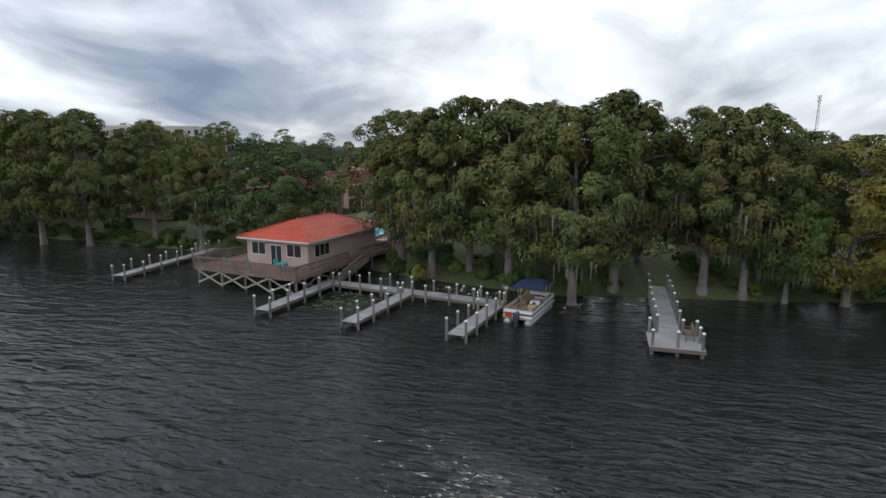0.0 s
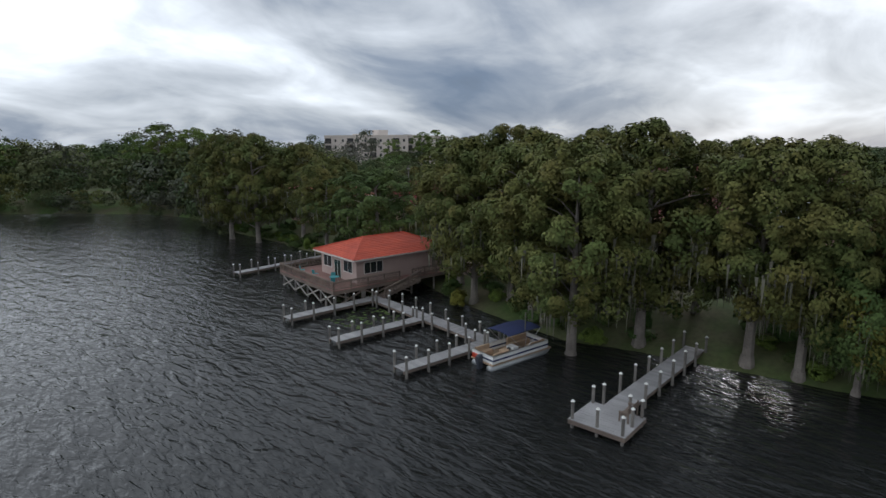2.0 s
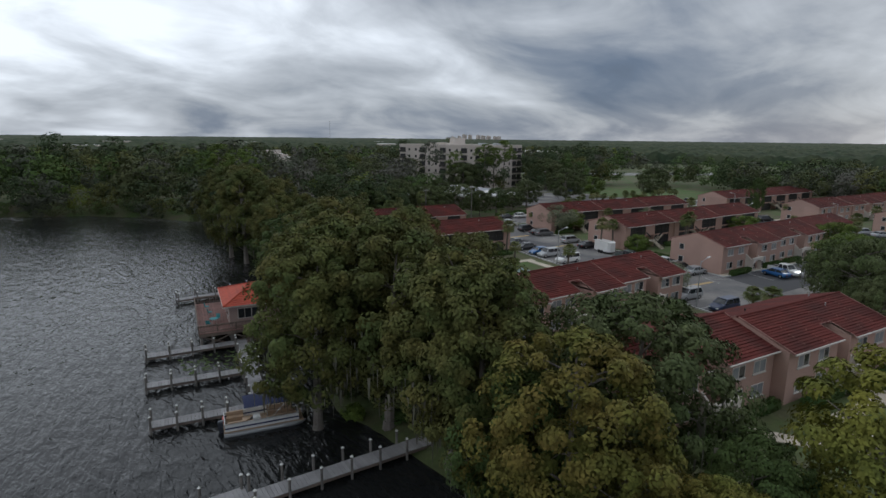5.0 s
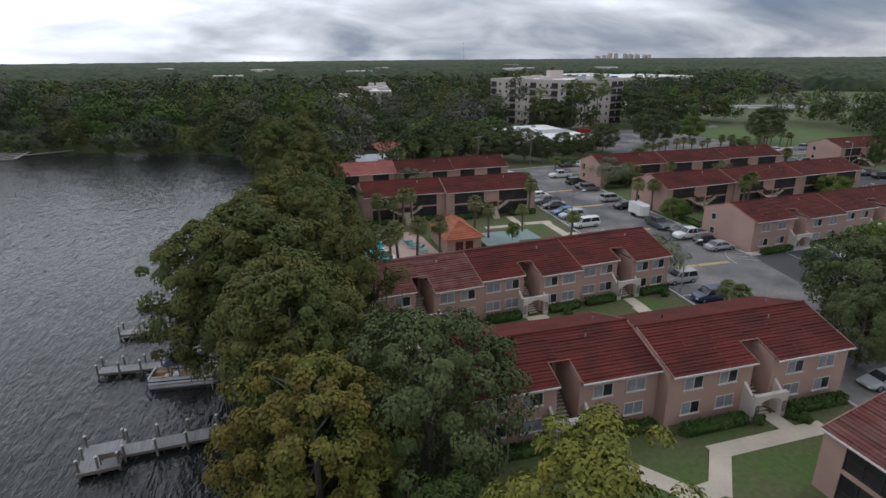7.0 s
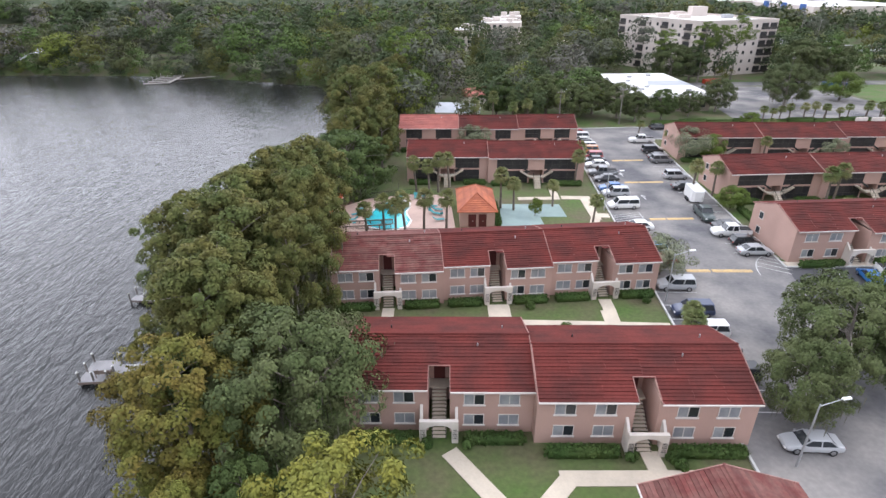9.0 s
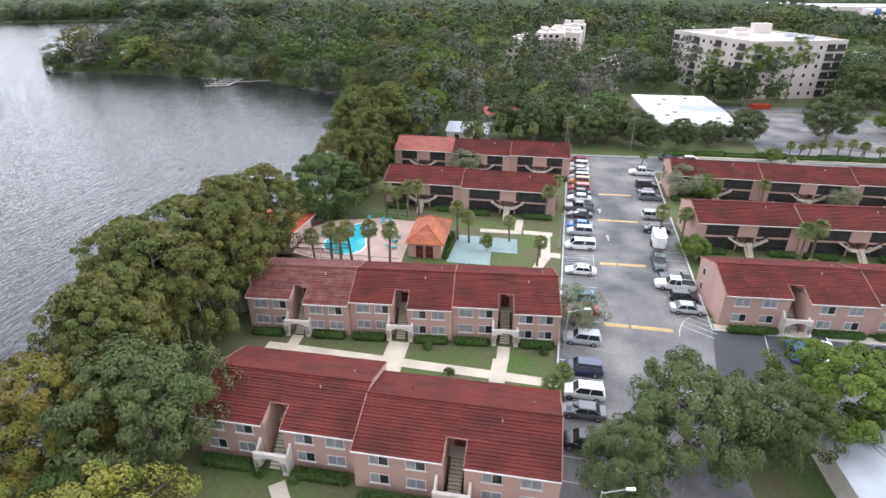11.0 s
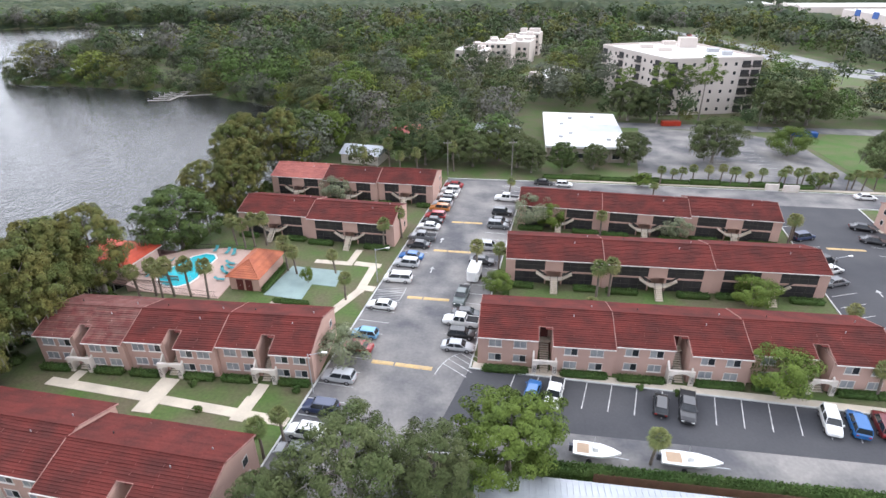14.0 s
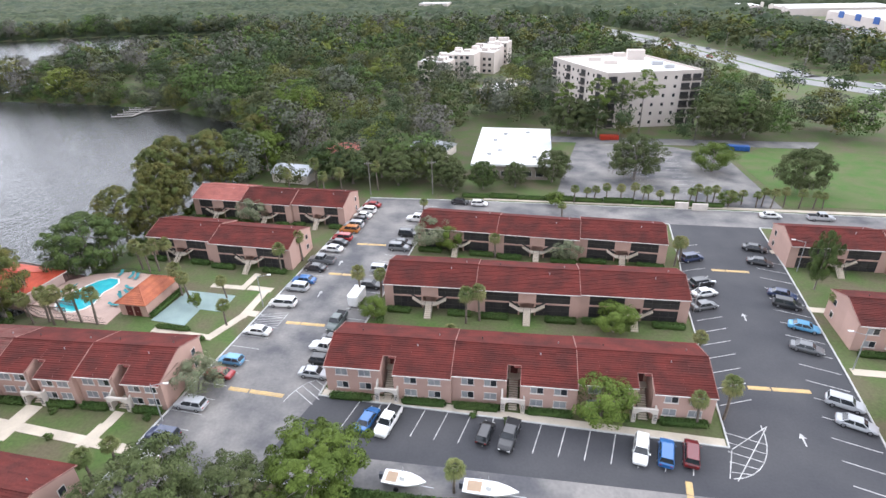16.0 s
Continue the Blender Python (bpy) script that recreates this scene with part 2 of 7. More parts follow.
WHITEROOF = mat("white_membrane_roof", (0.78, 0.77, 0.74), 0.8, (0.62, 0.61, 0.59), 0.12, 1.5, 0.1, 0.1)
TOWERW = mat("tower_paint", (0.58, 0.51, 0.46), 0.85, (0.52, 0.455, 0.41), 0.1, 2.0, 0.06, 0.1)
NAVY = mat("navy_canvas", (0.022, 0.032, 0.095), 0.8, vary=0.2, bump=0.2)
TAN = mat("tan_vinyl", (0.42, 0.30, 0.20), 0.6, vary=0.15, bump=0.1)
GELW = mat("white_gelcoat", (0.75, 0.75, 0.73), 0.25, vary=0.06, bump=0)
BROWNWOOD = mat("brown_fence", (0.14, 0.075, 0.05), 0.9, vary=0.25, bump=0.3, island=0.15)
MULCH = mat("mulch", (0.11, 0.085, 0.065), 0.95, (0.16, 0.13, 0.10), 0.5, 4.0, 0.3, 0.5)
TEAL = mat("teal_fabric", (0.06, 0.28, 0.30), 0.7, vary=0.15, bump=0)
LAMP = mat("lamp_glass", (0.8, 0.8, 0.78), 0.3, vary=0.05, bump=0)
RED = mat("red_paint", (0.42, 0.045, 0.02), 0.4, vary=0.1, bump=0)
BLUEP = mat("blue_paint", (0.03, 0.10, 0.32), 0.4, vary=0.1, bump=0)


# ---- mesh helpers ----
class Geo:
    """Vertices and faces of one part, gathered shape by shape."""

    def __init__(self):
        self.v, self.f = [], []

    def add(self, vs, fs):
        n = len(self.v)
        self.v += [tuple(p) for p in vs]
        self.f += [tuple(i + n for i in q) for q in fs]
        return self

    def box(self, x0, y0, z0, x1, y1, z1):
        return self.add([(x0, y0, z0), (x1, y0, z0), (x1, y1, z0), (x0, y1, z0), (x0, y0, z1), (x1, y0, z1), (x1, y1, z1), (x0, y1, z1)],
                        [(3, 2, 1, 0), (4, 5, 6, 7), (0, 1, 5, 4), (1, 2, 6, 5), (2, 3, 7, 6), (3, 0, 4, 7)])

    def beam(self, p, q, w, h):
        """A straight bar of w x h from p to q."""
        p, q = Vector(p), Vector(q)
        d = (q - p).normalized()
        s = d.cross(Vector((0, 0, 1)))
        s = s.normalized() if s.length > 1e-3 else Vector((1, 0, 0))
        u = s.cross(d)
        ring = [s * a * w / 2 + u * b * h / 2 for a, b in ((-1, -1), (1, -1), (1, 1), (-1, 1))]
        return self.add([p + r for r in ring] + [q + r for r in ring],
                        [(3, 2, 1, 0), (4, 5, 6, 7), (0, 1, 5, 4), (1, 2, 6, 5), (2, 3, 7, 6), (3, 0, 4, 7)])

    def cyl(self, p, q, r0, r1=None, n=8):
        r1 = r0 if r1 is None else r1
        p, q = Vector(p), Vector(q)
        d = (q - p).normalized()
        s = d.cross(Vector((0, 0, 1)) if abs(d.z) < 0.9 else Vector((1, 0, 0))).normalized()
        u = s.cross(d)
        cs = [(math.cos(2 * math.pi * i / n), math.sin(2 * math.pi * i / n)) for i in range(n)]
        vs = [p + (s * a + u * b) * r0 for a, b in cs] + [q + (s * a + u * b) * r1 for a, b in cs]
        fs = [(i, (i + 1) % n, n + (i + 1) % n, n + i) for i in range(n)] + [tuple(range(n - 1, -1, -1)), tuple(range(n, 2 * n))]
        return self.add(vs, [q_[::-1] for q_ in fs])

    def slab(self, pts, z0, z1):
        n = len(pts)
        vs = [(x, y, z0) for x, y in pts] + [(x, y, z1) for x, y in pts]
        return self.add(vs, [tuple(range(n - 1, -1, -1)), tuple(range(n, 2 * n))] + [(i, (i + 1) % n, n + (i + 1) % n, n + i) for i in range(n)])

    def loft(self, rings):
        n = len(rings[0])
        vs = [p for r in rings for p in r]
        fs = [(k * n + i, k * n + (i + 1) % n, (k + 1) * n + (i + 1) % n, (k + 1) * n + i) for k in range(len(rings) - 1) for i in range(n)]
        return self.add(vs, fs + [tuple(range(n - 1, -1, -1)), tuple(range((len(rings) - 1) * n, len(rings) * n))])

    def mesh(self, name, material, smooth=False):
        me = bpy.data.meshes.new(name)
        me.from_pydata(self.v, [], self.f)
        bm = bmesh.new()
        bm.from_mesh(me)
        bmesh.ops.recalc_face_normals(bm, faces=bm.faces)
        bm.to_mesh(me)
        bm.free()
        me.materials.append(material)
        if smooth:
            me.shade_smooth()
        return me

    def make(self, name, material, parent=None, label="", smooth=False):
        ob = new(name, self.mesh(name, material, smooth))
        if parent:
            ob.parent = parent
        if label:
            ob["label"] = label
        return ob


class Pieces:
    """Several like parts of one thing, each a mesh of its own."""

    def __init__(self):
        self.all = []

    def box(self, *c):
        self.all.append(Geo().box(*c))
        return self

    def add(self, vs, fs):
        self.all.append(Geo().add(vs, fs))
        return self

    def beam(self, p, q, w, h):
        self.all.append(Geo().beam(p, q, w, h))
        return self

    def make(self, name, material, parent=None, label=""):
        return [g.make(name, material, parent, label) for g in self.all]


def thing(name, label, category, m=None, group="", kind=""):
    ob = tagged(new(name), label, category, group, kind)
    if m is not None:
        ob.matrix_world = m
    return ob


def struct(ob, label, category="ground"):
    return tagged(ob, label, category, kind="structure")


def big_mesh(name, verts, quads, material):
    """A mesh from arrays."""
    me = bpy.data.meshes.new(name)
    k = quads.shape[1]
    me.vertices.add(len(verts))
    me.vertices.foreach_set("co", np.ascontiguousarray(verts, np.float32).ravel())
    me.loops.add(quads.size)
    me.loops.foreach_set("vertex_index", np.ascontiguousarray(quads, np.int32).ravel())
    me.polygons.add(len(quads))
    me.polygons.foreach_set("loop_start", np.arange(0, quads.size, k, dtype=np.int32))
    me.update(calc_edges=True)
    me.validate()
    me.materials.append(material)
    return me


# ---- lake, ground ----
WATER_Z = -2.6
SHORE = [(30, -400), (26, -120), (24, -40), (21, 0), (16.5, 20), (12.8, 35), (11.5, 46), (9.5, 55), (11.5, 65), (14.5, 74), (18.0, 81), (18.5, 90), (20, 105), (22, 120), (23, 135),
         (26, 150), (28, 166), (24, 182), (13, 198), (-2, 212), (-20, 221), (-50, 235), (-86, 243), (-121, 248), (-150, 250), (-162, 254), (-160, 264), (-150, 276), (-158, 305),
         (-162, 330), (-135, 352), (-125, 382), (-100, 394), (-95, 425), (-108, 480), (-140, 512), (-180, 527), (-281, 515), (-372, 482), (-600, 420), (-1200, 300), (-1200, -400)]
SH = np.array(SHORE, float)


def shore_dist(x, y):
    """Metres inland from the lake's edge; negative out on the lake."""
    p = np.stack([x, y], -1)
    best = np.full(x.shape, 1e9)
    inside = np.zeros(x.shape, bool)
    for a, b in zip(SH, np.roll(SH, -1, 0)):
        ab = b - a
        t = np.clip(((p - a) @ ab) / (ab @ ab), 0, 1)
        best = np.minimum(best, np.hypot(*np.moveaxis(p - a - t[..., None] * ab, -1, 0)))
        cross = (a[1] > y) != (b[1] > y)
        inside ^= cross & (x < (b[0] - a[0]) * (y - a[1]) / (b[1] - a[1] + 1e-12) + a[0])
    return np.where(inside, -best, best)


def ground_z(x, y):
    d = shore_dist(x, y)
    wob = 0.25 * np.sin(x * 0.31 + 1.3 * np.sin(y * 0.17)) * np.cos(y * 0.23)
    rise = np.clip((d - 1.0) / 9.0, 0, 1)
    z = WATER_Z + 0.5 + (-WATER_Z - 0.5) * rise * rise * (3 - 2 * rise)
    z = np.where(d < 1.5, WATER_Z + 0.5 * (d / 1.5), z)
    return np.where(d < 0, np.maximum(WATER_Z + 0.35 * d, -5.5), np.where(d > 10, 0.0, z + wob * np.clip(d, 0, 1) * (1 - rise)))


def gz(x, y):
    return float(ground_z(np.array([float(x)]), np.array([float(y)]))[0])


def axis(*spans):
    out = []
    for a, b, s in spans:
        out += list(np.arange(a, b, s))
    return np.array(out + [spans[-1][1]])


def make_ground():
    xs = axis((-5000, -1400, 600), (-1400, -420, 70), (-420, -60, 9), (-60, 60, 2.0), (60, 260, 10), (260, 600, 40), (600, 1500, 150), (1500, 5000, 700))
    ys = axis((-2000, -400, 400), (-400, -60, 20), (-60, 200, 2.5), (200, 330, 5), (330, 560, 12), (560, 1500, 120), (1500, 5000, 700))
    X, Y = np.meshgrid(xs, ys)
    Z = ground_z(X, Y)
    n, m = X.shape
    i = np.arange(n * m).reshape(n, m)
    q = np.stack([i[:-1, :-1], i[:-1, 1:], i[1:, 1:], i[1:, :-1]], -1).reshape(-1, 4)
    me = big_mesh("ground", np.stack([X, Y, Z], -1).reshape(-1, 3), q, GRASS)
    me.shade_smooth()
    struct(new("ground", me), "grassy ground with leaf litter sloping to the lake")
    w = Geo().add([(-1300, -600, WATER_Z), (60, -600, WATER_Z), (60, 600, WATER_Z), (-1300, 600, WATER_Z)], [(0, 1, 2, 3)])
    struct(w.make("water", WATER), "dark rippled lake water reflecting a cloudy sky", "water")


make_ground()


# ---- paving ----
def xl(y):
    return 60.7 + 0.125 * (y - 53.6)


def xr(y):
    return 81.2 + 0.125 * (y - 61.7)


def make_paving():
    west = [(xl(-10), -10), (72.5, -10), (76.5, 42.6), (xr(57.6), 57.6), (xr(120), 120), (xr(131), 131), (xl(131), 131.3)]
    g = Geo().slab(west, -0.3, 0.03)
    east = [(133, 41), (133, 15), (148, 15), (153.9, 52.4), (156, 66), (157, 73), (160.6, 101), (162.5, 119.5), (143.2, 120.3), (141.2, 103), (138.3, 85), (135.6, 57.3), (135.2, 53.4)]
    struct(g.make("road", ASPHALT), "worn grey asphalt drive between parked cars", "road")
    g2 = Geo().slab([(76.5, 42.6), (133, 41), (135.2, 53.4), (xr(57.6), 57.6)], -0.3, 0.03)
    struct(g2.make("parking_lot", ASPHALT2), "dark asphalt parking lot with white bay lines", "parking lot")
    lane = Geo().slab([(77.0, 43.2), (132.9, 41.5), (132.9, 45.6), (77.6, 47.6)], -0.2, 0.034)
    struct(lane.make("road", ASPHALT), "paler worn asphalt lane through the lot", "road")
    g3 = Geo().slab(east, -0.3, 0.03)
    struct(g3.make("parking_lot", ASPHALT2), "dark asphalt parking aisle with angled white bays", "parking lot")
    g4 = Geo().slab([(xr(120), 120), (143.2, 120.3), (162.5, 119.5), (300, 113), (300, 122), (162, 128.5), (xr(131), 131)], -0.3, 0.03)
    struct(g4.make("road", ASPHALT), "grey asphalt road along the back of the apartments", "road")

    # kerbs
    k = Geo()
    runs = [[(xl(y), y) for y in (-10, 40, 90, 130)], [(76.5, 42.6), (133, 41)], [(xr(y), y) for y in (57.6, 90, 119.8)], [(xr(57.6), 57.6), (135.2, 53.4), (135.6, 57.3), (138.3, 85), (141.2, 103), (143.2, 120.2), (xr(120), 119.9)],
            [(153.9, 52.4), (156, 66), (157, 73), (160.6, 101), (162.5, 119.5), (300, 113)], [(xl(131), 131.4), (xr(131), 131.1), (162, 128.6), (300, 122.1)]]
    for r in runs:
        for p, q in zip(r, r[1:]):
            k.beam((*p, 0.07), (*q, 0.07), 0.22, 0.2)
    struct(k.make("kerb", KERB), "pale concrete kerb edging the asphalt", "kerb")

    # painted lines
    p = Geo()

    def line(a, b, w=0.13, z=0.036):
        d = Vector((b[0] - a[0], b[1] - a[1], 0)).normalized()
        s = Vector((-d.y, d.x, 0)) * w / 2
        p.add([(a[0] + s.x, a[1] + s.y, z), (a[0] - s.x, a[1] - s.y, z), (b[0] - s.x, b[1] - s.y, z), (b[0] + s.x, b[1] + s.y, z)], [(0, 1, 2, 3)])

    for i in range(33):
        y = 32.2 + i * 2.95
        line((xl(y) + 0.2, y), (xl(y) + 5.1, y - 0.55))
        if y > 61:
            line((xr(y) - 0.2, y), (xr(y) - 5.1, y + 0.55))
    for i in range(15):
        x = 85.8 + i * 3.15
        yk = 57.6 - (x - 80.7) * 0.077
        line((x + 1.1, yk - 0.2), (x - 0.2, yk - 5.2))
    for i in range(16):
        y = 47 + i * 3.7
        xe = 153.2 + (y - 52.4) * 0.15
        line((xe, y), (xe - 5.0, y + 2.0))
    for i in range(15):
        y = 61 + i * 3.4
        xw = 136.0 + (y - 57.3) * 0.118
        line((xw, y), (xw + 4.6, y + 1.6))
    # hatched ends of the bays
    for a, b in (((134.6, 48.3), (141.2, 57.6)), ((133.8, 48.6), (135.4, 53.0)), ((135.5, 53.2), (141.2, 57.6))):
        line(a, b)
    arc = [(133.9 + 6.6 * math.sin(u), 57.8 - 9.2 * math.cos(u)) for u in np.linspace(0.05, 1.57, 9)]
    for a, b in zip(arc, arc[1:]):
        line(a, b)
    for i in range(5):
        line((134.3 + 0.3 * i, 49.6 + i * 1.6), (arc[min(8, i + 2)][0], arc[min(8, i + 2)][1]))
    arc = [(81.0 - 5.2 * math.sin(u), 57.3 - 8.0 * (1 - math.cos(u)) + 4.0) for u in np.linspace(0.0, 1.25, 8)]
    for a, b in zip(arc, arc[1:]):
        line(a, b)
    for i in range(1, 6):
        line(arc[i], (arc[i][0] + 3.4, arc[i][1] - 2.6))
    for y0, y1 in ((72.6, 76.6), (95.0, 98.0)):
        for i in range(6):
            y = y0 + (y1 - y0) * i / 5
            line((xl(y) + 0.3, y), (xl(y) + 5.0, y + 1.0), 0.1)
    line((xl(76.6) + 5.0, 77.6), (xl(72.6) + 5.0, 73.6), 0.1)
    for x, y, a in ((144.8, 55.5, 0.0), (147.0, 83.0, 0.1), (72.5, 96.0, 0.0), (72.0, 84.0, 0.0)):
        line((x, y - 0.9), (x + 0.1, y + 0.5), 0.22)
        p.add([(x - 0.4, y + 0.4, 0.036), (x + 0.6, y + 0.4, 0.036), (x + 0.12, y + 1.3, 0.036)], [(0, 1, 2)])
    struct(p.make("bay_lines", PAINT_W), "worn white painted bay lines on asphalt", "road marking")

    # speed bumps
    for (x0, y0), (x1, y1) in (((67.0, 57.8), (75.6, 57.0)), ((69.2, 74.7), (76.2, 74.4)), ((71.5, 91.8), (78.7, 91.4)), ((73.8, 105.0), (80.3, 104.8)), ((146.4, 99.3), (153.2, 99.0)), ((141.4, 65.1), (149.7, 65.0)), ((128.4, 44.6), (128.9, 47.6))):
        mid = 0.36
        d = Vector((x1 - x0, y1 - y0, 0))
        s = Vector((-d.y, d.x, 0)).normalized() * 0.42
        t = thing("speed_bump", "yellow painted asphalt speed bump across the drive", "speed bump", pose(x0, y0, 0), "speed bumps")
        for a, b in ((0.0, mid), (mid + 0.03, 1.0)):
            A, B_ = d * a, d * b
            g = Geo().loft([[P - s + Vector((0, 0, 0.02)), P - s * 0.5 + Vector((0, 0, 0.1)), P + s * 0.5 + Vector((0, 0, 0.1)), P + s + Vector((0, 0, 0.02))] for P in (A, B_)])
            g.make("bump_section", PAINT_Y, t)


make_paving()


def make_walks():
    def strip(pts, w, z=0.07, name="pavement", material=CONCRETE, label="pale concrete footpath between lawns"):
        g = Geo()
        for i, ((ax, ay), (bx, by)) in enumerate(zip(pts, pts[1:])):
            d = Vector((bx - ax, by - ay, 0)).normalized()
            s = Vector((-d.y, d.x, 0)) * w / 2
            a, b = Vector((ax, ay, 0)) - d * (w / 2 if i else 0), Vector((bx, by, 0))
            g.slab([(a - s)[:2], (b - s)[:2], (b + s)[:2], (a + s)[:2]], -0.25, z + 0.004 * i)
        struct(g.make(name, material), label, "footpath")

    strip([(33.0, 29.6), (37.0, 23.2), (39.2, 23.2), (42.2, 26.1), (52.4, 25.3)], 1.5)
    strip([(49.4, 28.2), (49.4, 25.6)], 1.5, 0.075)
    strip([(24.5, 49.6), (37.0, 48.2), (50.0, 46.6), (59.3, 45.4)], 1.5)
    for x, y, w in ((27.8, 51.9, 1.4), (40.8, 51.6, 2.6), (53.8, 51.7, 1.5)):
        strip([(x, y), (x - 0.2, y - 2.7)], w, 0.085)
    strip([(40.6, 49.0), (40.4, 45.2)], 2.6, 0.09)
    strip([(53.4, 49.2), (52.9, 45.0)], 1.8, 0.09)
    # front walk of the east block
    strip([(xr(57.6) + 0.4, 58.25), (135.0, 54.1)], 1.35, 0.12)
    for x in (91.0, 108.3, 126.0):
        strip([(x, 58.3 - (x - 82) * 0.065), (x - 0.1, 55.2 - (x - 91) * 0.08 + 2.2)], 1.6, 0.125)
    strip([(57.2, 90.5), (56.6, 85.0), (50.0, 85.4)], 1.3)
    strip([(57.6, 85.2), (62.6, 84.6)], 1.5, 0.085)
    strip([(57.9, 69.4), (60.8, 76.0), (61.4, 84.0)], 1.5, 0.09)
    strip([(60.2, 77.0), (63.2, 76.6)], 1.6, 0.095)
    strip([(47.0, 70.6), (58.5, 69.2)], 1.3, 0.1)
    for y0, x1 in ((108.0, 163.5), (70.0, 160.5), (86.5, 161.5)):
        strip([(x1 - 3.0, y0), (x1 + 6.0, y0 - 0.5)], 1.5, 0.08)
    strip([(xr(112), 113.2), (92, 113.0)], 1.2)
    strip([(300, 124.2), (162, 130.3), (100, 132.6)], 1.4, 0.05)


make_walks()


# ---- apartment buildings ----
EAVE, RIDGE = 4.8, 6.6
WIN_W, WIN_H = 1.75, 1.15


def window_unit(parent, x, y, z, w, h, blind, face=-1):
    """A sliding window set in a wall that faces -y (or +y)."""
    g = Geo()
    t = 0.06
    f = face
    for a, b, c, d in ((x - w / 2, z, x - w / 2 + t, z + h), (x + w / 2 - t, z, x + w / 2, z + h), (x - w / 2 + t, z + h - t, x + w / 2 - t, z + h), (x - w / 2 + t, z, x + w / 2 - t, z + t), (x - t / 2, z + t, x + t / 2, z + h - t)):
        g.box(a, min(y, y + f * 0.05), b, c, max(y, y + f * 0.05), d)
    win = g.make("window", TRIM, parent)
    for i in (0, 1):
        x0 = x - w / 2 + t if i == 0 else x + t / 2
        x1 = x - t / 2 if i == 0 else x + w / 2 - t
        Geo().box(x0, min(y + f * 0.005, y + f * 0.025), z + t, x1, max(y + f * 0.005, y + f * 0.025), z + h - t).make("pane", (BLIND if blind > i * 0.5 else GLASS), win)
    Geo().box(x - w / 2 - 0.08, min(y, y + f * 0.12), z - 0.1, x + w / 2 + 0.08, max(y, y + f * 0.12), z).make("sill", TRIM, win)
    return win


RAKE = mat("faded_rake_trim", (0.36, 0.20, 0.17), 0.9, (0.24, 0.13, 0.11), 0.6, 5.0, 0.25, 0.1)


